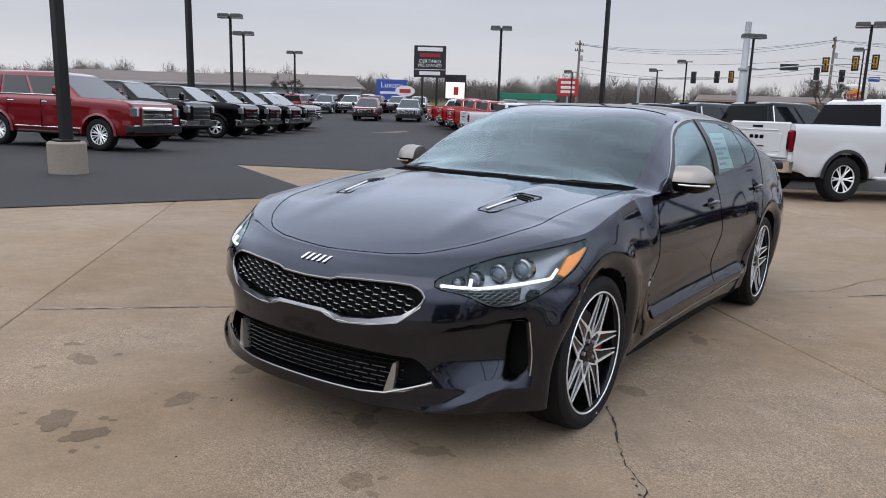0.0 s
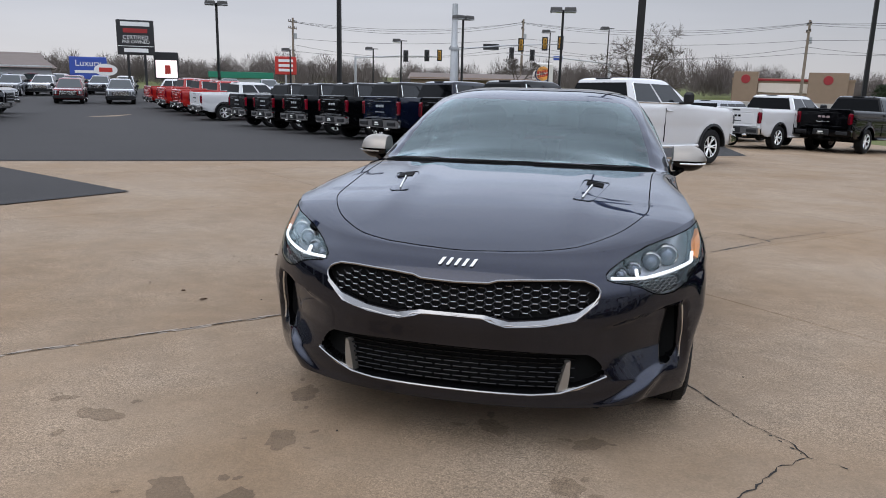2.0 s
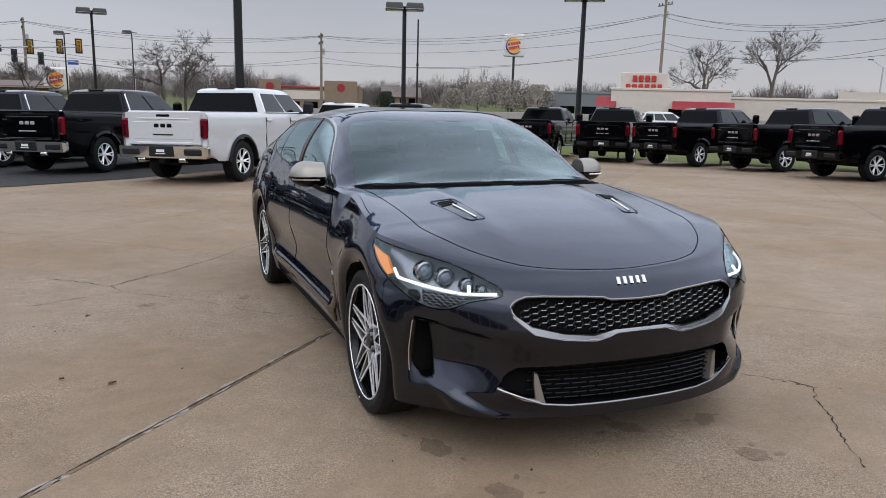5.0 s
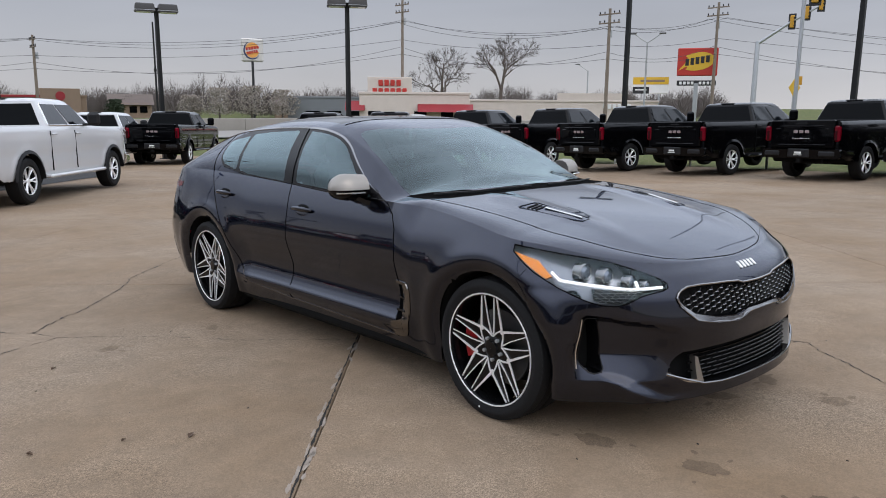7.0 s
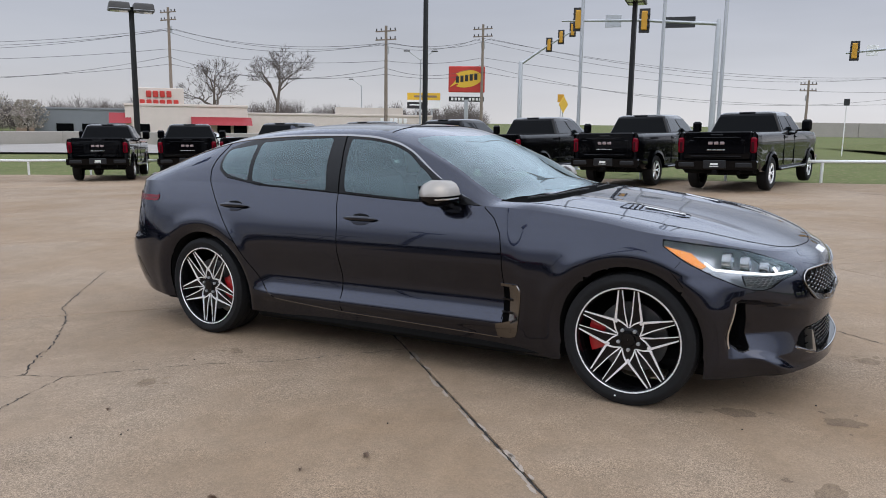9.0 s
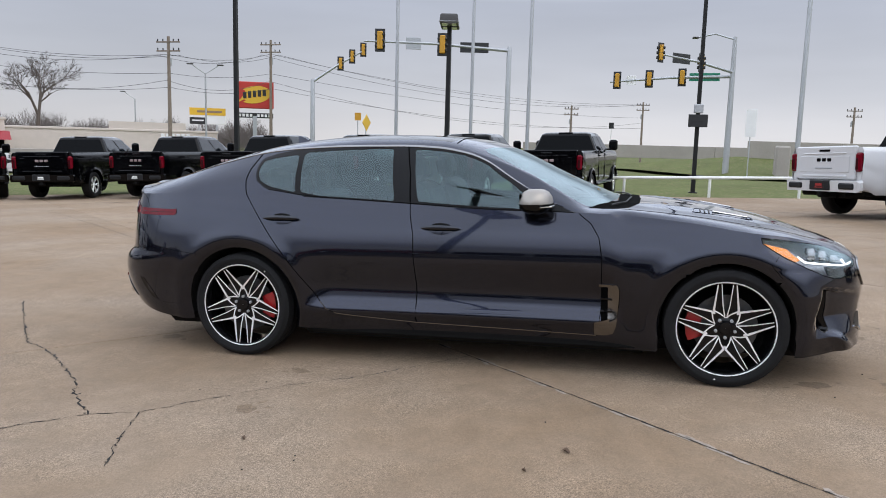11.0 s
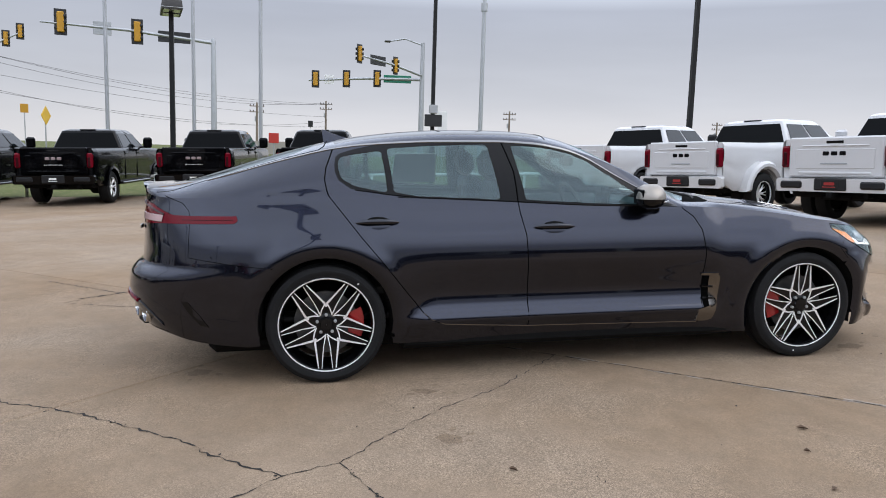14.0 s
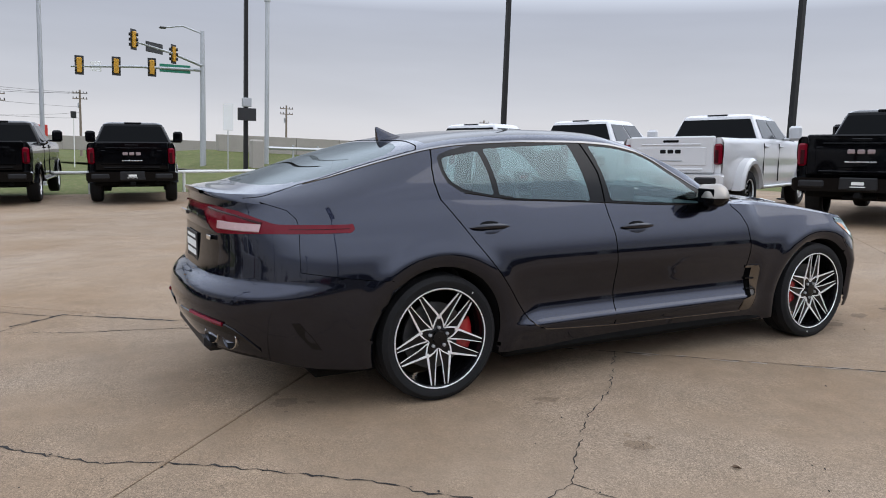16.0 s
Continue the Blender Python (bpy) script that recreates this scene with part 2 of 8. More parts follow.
SIGN_RED = material("sign_red", (0.45, 0.03, 0.02), rough=0.45, vary=0.08, scale=2)
SIGN_YELLOW = material("sign_yellow", (0.66, 0.40, 0.03), rough=0.45, vary=0.08, scale=2)
SIGN_BUN = material("orange_bun_panel", (0.78, 0.36, 0.075), rough=0.4, vary=0.06, scale=3)
SIGNAL_YELLOW = material("signal_yellow", (0.50, 0.25, 0.015), rough=0.5, vary=0.1, scale=5)
SIGN_BLUE = material("sign_blue", (0.03, 0.07, 0.33), rough=0.5, vary=0.08, scale=2)
SIGN_NAVY = material("sign_navy", (0.02, 0.03, 0.10), rough=0.5)
SIGN_CREAM = material("sign_cream", (0.62, 0.59, 0.55), rough=0.5, vary=0.06, scale=2)
SIGN_GREEN = material("sign_green", (0.01, 0.17, 0.10), rough=0.5)
SIGN_BLACK = material("sign_black", (0.015, 0.015, 0.016), rough=0.4, vary=0.1, scale=2)
STUCCO = material("cream_stucco", (0.60, 0.52, 0.46), rough=0.9, vary=0.08, scale=1.5, bump=0.3, bscale=20)
TAN_STUCCO = material("tan_stucco", (0.24, 0.17, 0.12), rough=0.9, vary=0.1, scale=1.5, bump=0.3, bscale=20)
GREY_WALL = material("grey_siding", (0.17, 0.18, 0.19), rough=0.8, vary=0.1, scale=1.0)
BROWN_ROOF = material("brown_shingle", (0.13, 0.10, 0.085), rough=0.9, vary=0.2, scale=1.0)
PALE_WALL = material("pale_metal_wall", (0.383, 0.391, 0.391), rough=0.6, vary=0.08, scale=0.8)
BARRIER = material("barrier_concrete", (0.306, 0.281, 0.246), rough=0.9, vary=0.14, scale=0.6, bump=0.3, bscale=8)
BARK = material("bark", (0.085, 0.068, 0.055), rough=0.95, vary=0.25, scale=6)
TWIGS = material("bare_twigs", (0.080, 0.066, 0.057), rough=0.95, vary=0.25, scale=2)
# twig colour paled for the skyline: distance haze is put into it
HAZED_TWIGS = material("hazed_twigs", (0.125, 0.104, 0.096), rough=0.95, vary=0.25, scale=0.4)
BLOSSOM = material("pale_blossom", (0.34, 0.30, 0.26), rough=0.95, vary=0.3, scale=1.5)
EVERGREEN = material("evergreen", (0.035, 0.05, 0.025), rough=0.95, vary=0.4, scale=2)
WOOD_POLE = material("weathered_wood", (0.20, 0.16, 0.125), rough=0.9, vary=0.25, scale=5, bump=0.4, bscale=40)
WIRE = material("cable", (0.03, 0.03, 0.032), rough=0.6)
RAIL_WHITE = material("painted_pipe", (0.72, 0.71, 0.68), rough=0.5, vary=0.08, scale=6)
PAPER = material("paper", (0.72, 0.73, 0.70), rough=0.7, vary=0.05, scale=20)
PRINT = material("grey_print", (0.30, 0.32, 0.33), rough=0.8)


# ---- building helpers ----
class Buf:
    """Collects vertices and faces for one mesh."""

    def __init__(self):
        self.v, self.f = [], []

    def add(self, verts, faces):
        k = len(self.v)
        self.v.extend(tuple(p) for p in verts)
        self.f.extend(tuple(i + k for i in f) for f in faces)
        return self

    def move(self, m):
        self.v = [tuple(m @ Vector(p)) for p in self.v]
        return self

    def box(self, c, s, b=0.0, rz=0.0):
        """A box with centre, size and chamfer."""
        hx, hy, hz = s[0] / 2, s[1] / 2, s[2] / 2
        b = min(b, 0.45 * min(s))
        cs, sn = math.cos(rz), math.sin(rz)

        def put(x, y, z):
            return (c[0] + x * cs - y * sn, c[1] + x * sn + y * cs, c[2] + z)

        if b <= 0:
            vs = [put(x, y, z) for z in (-hz, hz) for y in (-hy, hy) for x in (-hx, hx)]
            return self.add(vs, [(0, 2, 3, 1), (4, 5, 7, 6), (0, 1, 5, 4), (2, 6, 7, 3), (0, 4, 6, 2), (1, 3, 7, 5)])
        vs, ix = [], {}
        for sx in (-1, 1):
            for sy in (-1, 1):
                for sz in (-1, 1):
                    for ax in range(3):
                        p = [sx * (hx - b), sy * (hy - b), sz * (hz - b)]
                        p[ax] = (sx * hx, sy * hy, sz * hz)[ax]
                        ix[sx, sy, sz, ax] = len(vs)
                        vs.append(put(*p))
        fs = []
        for ax in range(3):
            o = [a for a in range(3) if a != ax]
            for sg in (-1, 1):
                ring = []
                for a, d in ((-1, -1), (1, -1), (1, 1), (-1, 1)):
                    k = [0, 0, 0]
                    k[ax], k[o[0]], k[o[1]] = sg, a, d
                    ring.append(ix[(*k, ax)])
                fs.append(ring if (sg > 0) == (ax != 1) else ring[::-1])
        for a0, a1 in ((0, 1), (0, 2), (1, 2)):
            a2 = 3 - a0 - a1
            for s0 in (-1, 1):
                for s1 in (-1, 1):
                    k, q = [0, 0, 0], [0, 0, 0]
                    k[a0], k[a1], k[a2] = s0, s1, -1
                    q[a0], q[a1], q[a2] = s0, s1, 1
                    fs.append([ix[(*k, a0)], ix[(*k, a1)], ix[(*q, a1)], ix[(*q, a0)]])
        for sx in (-1, 1):
            for sy in (-1, 1):
                for sz in (-1, 1):
                    fs.append([ix[sx, sy, sz, a] for a in range(3)])
        return self.add(vs, fs)

    def loft(self, rings, caps=True, closed=True):
        """Joins rings of equal length; caps close the ends."""
        n, vs, fs = len(rings[0]), [], []
        for r in rings:
            vs.extend(r)
        last = n if closed else n - 1
        for i in range(len(rings) - 1):
            for j in range(last):
                a, b2 = i * n + j, i * n + (j + 1) % n
                fs.append((a, b2, b2 + n, a + n))
        if caps:
            fs.append(tuple(range(n))[::-1])
            fs.append(tuple((len(rings) - 1) * n + j for j in range(n)))
        return self.add(vs, fs)

    def tube(self, path, r, n=8, caps=True):
        """A round bar along a path; r is one radius or one for each point."""
        pts = [Vector(p) for p in path]
        rs = r if isinstance(r, (list, tuple)) else [r] * len(pts)
        rings, side = [], None
        for i, p in enumerate(pts):
            d = (pts[min(i + 1, len(pts) - 1)] - pts[max(i - 1, 0)]).normalized()
            if side is None:
                side = d.cross(Vector((0, 0, 1)) if abs(d.z) < 0.9 else Vector((1, 0, 0))).normalized()
            side = (side - d * side.dot(d)).normalized()
            up = side.cross(d)
            rings.append([p + (side * math.cos(a) + up * math.sin(a)) * rs[i] for a in (2 * math.pi * k / n for k in range(n))])
        return self.loft(rings, caps)

    def lathe(self, profile, n=32, axis="x", centre=(0, 0, 0)):
        """Turns a profile of (along, radius) about an axis."""
        rings = []
        for k in range(n):
            a = 2 * math.pi * k / n
            c, s = math.cos(a), math.sin(a)
            if axis == "x":
                rings.append([(centre[0] + h, centre[1] + r * c, centre[2] + r * s) for h, r in profile])
            elif axis == "z":
                rings.append([(centre[0] + r * c, centre[1] + r * s, centre[2] + h) for h, r in profile])
            else:
                rings.append([(centre[0] + r * s, centre[1] + h, centre[2] + r * c) for h, r in profile])
        rings.append(rings[0])
        return self.loft(rings, caps=False, closed=False)

    def slab(self, outline, half, bevel=0.03, shrink=None):
        """An outline in (y, z), drawn out across x to both sides, with eased rims."""
        k = len(outline)
        inner = []
        sgn = sum(outline[i][0] * outline[(i + 1) % k][1] - outline[(i + 1) % k][0] * outline[i][1] for i in range(k))
        sgn = 1 if sgn > 0 else -1
        for i in range(k):
            p, q, r = (Vector(outline[j % k]) for j in (i - 1, i, i + 1))
            d1, d2 = (q - p), (r - q)
            n1, n2 = Vector((-d1.y, d1.x)).normalized(), Vector((-d2.y, d2.x)).normalized()
            nn = (n1 + n2)
            nn = nn.normalized() if nn.length > 1e-6 else n1
            inner.append(q + nn * sgn * bevel)
        return self.loft([[(-half, y, z) for y, z in inner], [(-half + bevel, y, z) for y, z in outline],
                          [(half - bevel, y, z) for y, z in outline], [(half, y, z) for y, z in inner]])

    def quad(self, a, b, c, d, thick=0.006):
        """A thin plate on four corners, thickened along its normal."""
        pts = [Vector(p) for p in (a, b, c, d)]
        nrm = (pts[2] - pts[0]).cross(pts[3] - pts[1]).normalized() * thick
        return self.add([*pts, *(p + nrm for p in pts)], [(3, 2, 1, 0), (4, 5, 6, 7), (0, 1, 5, 4), (1, 2, 6, 5), (2, 3, 7, 6), (3, 0, 4, 7)])


def mesh_of(name, buf, mat, sharp=35):
    me = bpy.data.meshes.new(name)
    me.from_pydata(buf.v, [], buf.f)
    bm = bmesh.new()
    bm.from_mesh(me)
    bmesh.ops.recalc_face_normals(bm, faces=bm.faces)
    bm.to_mesh(me)
    bm.free()
    me.materials.append(mat)
    if sharp:
        me.shade_smooth()
        me.set_sharp_from_angle(angle=radians(sharp))
    return me


def part(name, buf, mat, parent=None, label="", sharp=35):
    """Links what buf holds as one mesh object under a thing or a part."""
    ob = new(name, mesh_of(name, buf, mat, sharp))
    ob.parent = parent
    return tagged(ob, label)


def thing(name, label, category, group="", kind="", m=None):
    ob = new(name)
    ob.empty_display_size = 0.2
    if m is not None:
        ob.matrix_basis = m
    return tagged(ob, label, category, group, kind)


def smooth_step(a, b, x):
    s = min(1.0, max(0.0, (x - a) / (b - a)))
    return s * s * (3 - 2 * s)


def ground_z(x, y):
    """The lot falls away from the building side towards the street."""
    far = smooth_step(22, 70, math.hypot(x, y))
    near = 0.004 * x - 0.0305 * max(-14.0, min(30.0, y)) - 0.26 * smooth_step(2, 17, x)
    return near * (1 - far) + far * -0.75


def lift(x, y, h=0.0):
    return (x, y, ground_z(x, y) + h)


def sheet(name, outline, mat, h, step, label, category, kind="structure", u=(1.0, 0.0)):
    """A convex stretch of ground that follows the slope, cut into cells along its own axes."""
    ux = Vector(u).normalized()
    uy = Vector((-ux.y, ux.x))
    loc = [(Vector(p).dot(ux), Vector(p).dot(uy)) for p in outline]
    buf = Buf()
    xs, ys = [p[0] for p in loc], [p[1] for p in loc]
    i = min(xs)
    while i < max(xs):
        j = min(ys)
        while j < max(ys):
            cell = clip([(i, j), (i + step, j), (i + step, j + step), (i, j + step)], loc)
            if len(cell) > 2:
                pts = [ux * a + uy * b for a, b in cell]
                buf.add([lift(p.x, p.y, h) for p in pts], [tuple(range(len(pts)))])
            j += step
        i += step
    ob = part(name, buf, mat)
    return tagged(ob, label, category, "", kind)


def clip(poly, window):
    """Cuts a convex polygon by a convex window given anticlockwise."""
    for k in range(len(window)):
        a, b = window[k], window[(k + 1) % len(window)]
        out = []
        for i in range(len(poly)):
            p, q = poly[i], poly[(i + 1) % len(poly)]
            sp = (b[0] - a[0]) * (p[1] - a[1]) - (b[1] - a[1]) * (p[0] - a[0])
            sq = (b[0] - a[0]) * (q[1] - a[1]) - (b[1] - a[1]) * (q[0] - a[0])
            if sp >= 0:
                out.append(p)
            if (sp >= 0) != (sq >= 0):
                t = sp / (sp - sq)
                out.append((p[0] + t * (q[0] - p[0]), p[1] + t * (q[1] - p[1])))
        poly = out
        if len(poly) < 3:
            return []
    return poly


# ---- ground ----
rings_r = [0, 4, 8, 12, 16, 20, 25, 30, 36, 44, 54, 66, 80, 110, 160, 260, 500, 1200, 3000]
gb = Buf()
SEG = 72
for r in rings_r:
    for k in range(SEG):
        x, y = r * math.cos(2 * math.pi * k / SEG), r * math.sin(2 * math.pi * k / SEG)
        gb.v.append((x, y, ground_z(x, y) - 0.09))
for i in range(len(rings_r) - 1):
    for k in range(SEG):
        a, b = i * SEG + k, i * SEG + (k + 1) % SEG
        gb.f.append((a, b, b + SEG, a + SEG))
tagged(part("ground", gb, GRASS), "patchy winter grass reaching to the horizon", "ground", "", "structure")


# ---- curved panels ----
def spline(*pts):
    """A smooth curve through (where, value) pairs without overshoot."""
    xs, ys = np.array([p[0] for p in pts], float), np.array([p[1] for p in pts], float)
    h, d = np.diff(xs), np.diff(ys) / np.diff(xs)
    m = np.zeros(len(xs))
    for i in range(1, len(xs) - 1):
        if d[i - 1] * d[i] > 0:
            w1, w2 = 2 * h[i] + h[i - 1], h[i] + 2 * h[i - 1]
            m[i] = (w1 + w2) / (w1 / d[i - 1] + w2 / d[i])
    m[0], m[-1] = d[0], d[-1]

    def f(x):
        x = np.clip(np.asarray(x, float), xs[0], xs[-1])
        i = np.clip(np.searchsorted(xs, x, side="right") - 1, 0, len(xs) - 2)
        t = (x - xs[i]) / h[i]
        return (2 * t**3 - 3 * t**2 + 1) * ys[i] + (t**3 - 2 * t**2 + t) * h[i] * m[i] + (3 * t**2 - 2 * t**3) * ys[i + 1] + (t**3 - t**2) * h[i] * m[i + 1]

    return f


def inside(px, py, poly):
    n, hit = len(poly), np.zeros(px.shape, bool)
    for i in range(n):
        (x0, y0), (x1, y1) = poly[i], poly[(i + 1) % n]
        cross = ((y0 > py) != (y1 > py)) & (px < (x1 - x0) * (py - y0) / ((y1 - y0) or 1e-12) + x0)
        hit ^= cross
    return hit


def rounded(poly, times=2):
    """Cuts the corners of an outline twice, for eased bends."""
    for _ in range(times):
        out = []
        for i in range(len(poly)):
            p, q = poly[i], poly[(i + 1) % len(poly)]
            out += [(p[0] * 0.78 + q[0] * 0.22, p[1] * 0.78 + q[1] * 0.22), (p[0] * 0.22 + q[0] * 0.78, p[1] * 0.22 + q[1] * 0.78)]
        poly = out
    return poly


def eased(poly, d=0.022):
    """Cuts each corner of an outline at a fixed distance."""
    out = []
    for i in range(len(poly)):
        p, q, r = (np.array(poly[k % len(poly)], float) for k in (i - 1, i, i + 1))
        for e in (p, r):
            L = np.hypot(*(e - q))
            out.append(tuple(q + (e - q) * min(0.4, d / L)))
    return out


class Skin:
    """A grid over one surface, with its points drawn onto the outlines of panels."""

    def __init__(self, A, B, surface):
        self.A, self.B, self.surface = A.copy(), B.copy(), surface
        self.free = np.ones(A.shape, bool)
        self.dA, self.dB = np.abs(np.gradient(A, axis=0)), np.abs(np.gradient(B, axis=1))
        self.region = np.zeros((A.shape[0] - 1, A.shape[1] - 1), int)
        self.names = ["rest"]

    def snap(self, poly, closed=True):
        P = np.array(poly, float)
        Q = np.roll(P, -1, axis=0) if closed else P[1:]
        P = P if closed else P[:-1]
        best, ba, bb = np.full(self.A.shape, 9.0), self.A.copy(), self.B.copy()
        for p, q in zip(P, Q):
            d = q - p
            t = np.clip(((self.A - p[0]) * d[0] + (self.B - p[1]) * d[1]) / max(1e-12, d @ d), 0, 1)
            a, b = p[0] + t * d[0], p[1] + t * d[1]
            m = np.maximum(np.abs(a - self.A) / self.dA, np.abs(b - self.B) / self.dB)
            better = m < best
            best, ba, bb = np.where(better, m, best), np.where(better, a, ba), np.where(better, b, bb)
        take = (best < 0.6) & self.free
        self.A, self.B = np.where(take, ba, self.A), np.where(take, bb, self.B)
        self.free &= ~take

    def cut(self, name, poly, over=None):
        """Marks the cells inside an outline as a panel of their own."""
        self.snap(poly)
        ca = (self.A[:-1, :-1] + self.A[1:, :-1] + self.A[1:, 1:] + self.A[:-1, 1:]) / 4
        cb = (self.B[:-1, :-1] + self.B[1:, :-1] + self.B[1:, 1:] + self.B[:-1, 1:]) / 4
        hit = inside(ca, cb, poly)
        if over is not None:
            hit &= np.isin(self.region, [self.names.index(o) for o in over])
        if name not in self.names:
            self.names.append(name)
        self.region[hit] = self.names.index(name)

    def take(self, name, side=1, depth=None, wall=None, buf=None, offset=0.0):
        """The cells of a panel as a mesh; depth sinks it, wall receives the rim."""
        X, Y, Z = self.surface(self.A, self.B)
        idx = np.argwhere(self.region == self.names.index(name))
        buf = buf or Buf()
        ids, edges = {}, {}

        def vid(i, j):
            if (i, j) not in ids:
                p = Vector((X[i, j], Y[i, j], Z[i, j]))
                if depth is not None:
                    p = p + Vector(depth)
                if offset:
                    p = p + self.normal(X, Y, Z, i, j) * offset
                ids[i, j] = len(buf.v)
                buf.v.append((side * p.x, p.y, p.z))
            return ids[i, j]

        for i, j in idx:
            c = [(i, j), (i + 1, j), (i + 1, j + 1), (i, j + 1)]
            buf.f.append(tuple(vid(*k) for k in (c if side > 0 else c[::-1])))
            if wall is not None:
                for k in range(4):
                    e = tuple(sorted((c[k], c[(k + 1) % 4])))
                    edges[e] = edges.get(e, 0) + 1
        if wall is not None:
            for (p, q), n in edges.items():
                if n == 1 and not p[0] == q[0] == 0 and not p[0] == q[0] == self.A.shape[0] - 1:
                    P0, Q0 = Vector((X[p], Y[p], Z[p])), Vector((X[q], Y[q], Z[q]))
                    P1, Q1 = P0 + Vector(depth), Q0 + Vector(depth)
                    wall.add([(side * v.x, v.y, v.z) for v in (P0, Q0, Q1, P1)], [(0, 1, 2, 3)])
        return buf

    def normal(self, X, Y, Z, i, j):
        i0, i1, j0, j1 = max(i - 1, 0), min(i + 1, X.shape[0] - 1), max(j - 1, 0), min(j + 1, X.shape[1] - 1)
        u = Vector((X[i1, j] - X[i0, j], Y[i1, j] - Y[i0, j], Z[i1, j] - Z[i0, j]))
        v = Vector((X[i, j1] - X[i, j0], Y[i, j1] - Y[i, j0], Z[i, j1] - Z[i, j0]))
        n = v.cross(u)
        if n.length < 1e-9:
            return Vector((0, 0, 1))
        n.normalize()
        return n if n.x + 0.3 * n.z > -0.4 else -n


def on_skin(surface, path, side=1, step=0.03, off=0.0):
    """Points in space along a path drawn on a surface."""
    out = []
    for i in range(len(path) - 1):
        a, b = np.array(path[i], float), np.array(path[i + 1], float)
        n = max(1, int(np.hypot(*(b - a)) / step))
        for k in range(n):
            out.append(a + (b - a) * k / n)
    out.append(np.array(path[-1], float))
    pts = []
    for a, b in out:
        e = 0.004
        p = [Vector([float(v) for v in surface(a + da, b + db)]) for da, db in ((0, 0), (e, 0), (0, e))]
        n = (p[2] - p[0]).cross(p[1] - p[0])
        n = n.normalized() if n.length > 1e-12 else Vector((0, 0, 1))
        mid = max(-1.3, min(1.3, p[0].y))
        if n.x * p[0].x + n.y * (p[0].y - mid) + n.z * 2 * max(0.0, p[0].z - 0.7) < 0:
            n = -n
        q = p[0] + n * off
        pts.append(Vector((side * q.x, q.y, q.z)))
    return pts


def circle(yc, zc, r, n=48):
    return [(yc + r * math.cos(2 * math.pi * k / n), zc + r * math.sin(2 * math.pi * k / n)) for k in range(n)]


# ---- paving: concrete slabs with open joints, and an asphalt lot ----
SLAB_O, SLAB_A, SLAB_B = Vector((-2.52, -2.14)), Vector((0.714, -0.700)), Vector((0.668, 0.744))
SLAB = 4.57
pavement = tagged(thing("pavement", "", "pavement", "", "structure"), "worn tan concrete slabs with open joints and cracks", "pavement", "", "structure")
PAD = [(-26, -24), (19.6, -24), (19.6, 12), (14.2, 28.5), (8.0, 37), (-26, 37)]


bed = Buf()
for gx in range(-26, 20, 2):
    for gy in range(-24, 37, 2):
        c = clip([(gx, gy), (gx + 2, gy), (gx + 2, gy + 2), (gx, gy + 2)], PAD)
        if len(c) > 2:
            bed.add([lift(x, y, -0.022) for x, y in c], [tuple(range(len(c)))])
part("joint_bed", bed, JOINT, pavement, "dark sandy joint filling")

LOT = [[(-90, -30), (-7.45, -2.0), (-5.78, 3.83), (-10.95, 6.4), (-90, 6.4)], [(-90, 6.4), (-10.95, 6.4), (-5.8, 9.85), (-2.1, 12.3), (4.0, 18.5), (4.0, 80), (-90, 80)]]
tar = Buf()
for piece in LOT:
    for gx in range(-90, 6, 3):
        for gy in range(-30, 81, 3):
            c = clip([(gx, gy), (gx + 3, gy), (gx + 3, gy + 3), (gx, gy + 3)], piece)
            if len(c) > 2:
                tar.add([lift(x, y, 0.012) for x, y in c], [tuple(range(len(c)))])
tagged(part("road_lot", tar, ASPHALT), "dark smooth asphalt parking lot with pale edge", "parking lot", "", "structure")
sheet("road_street", [(4, 46.2), (22, 46.2), (33, 56.4), (4, 56.4)], ROAD, 0.03, 4, "pale worn concrete street", "road")
sheet("road_bend", [(22, 46.2), (31, 37), (44, 40), (33, 56.4)], ROAD, 0.032, 4, "pale worn concrete street bend", "road")
sheet("road_turn", [(31, 37), (36, 22), (47, 26), (44, 40)], ROAD, 0.034, 4, "pale worn concrete street past the corner", "road")
sheet("road_ramp", [(30, -14), (80, -12), (80, -4), (52, -6)], ROAD, 0.06, 4, "pale concrete slip road", "road")


def ribbon(path, w, h=0.0015, jag=0.0):
    """A narrow strip along the ground."""
    rng = random.Random(len(path) * 7 + int(w * 1e4))
    pts = []
    for i in range(len(path) - 1):
        a, b = Vector(path[i]), Vector(path[i + 1])
        n = max(1, int((b - a).length / 0.03)) if jag else max(1, int((b - a).length / 0.5))
        side = Vector((-(b - a).y, (b - a).x)).normalized()
        for k in range(n):
            pts.append(a + (b - a) * (k / n) + side * (rng.gauss(0, jag) if jag and (k or i) else 0))
    pts.append(Vector(path[-1]))
    buf, left, right = Buf(), [], []
    for i, p in enumerate(pts):
        d = (pts[min(i + 1, len(pts) - 1)] - pts[max(i - 1, 0)]).normalized()
        s = Vector((-d.y, d.x)) * w * (max(0.06, rng.gauss(0.75, 0.5)) if jag else 1) / 2
        left.append(lift(*(p + s), h)), right.append(lift(*(p - s), h))
    n = len(pts)
    return buf.add(left + right, [(i, i + 1, n + i + 1, n + i) for i in range(n - 1)])


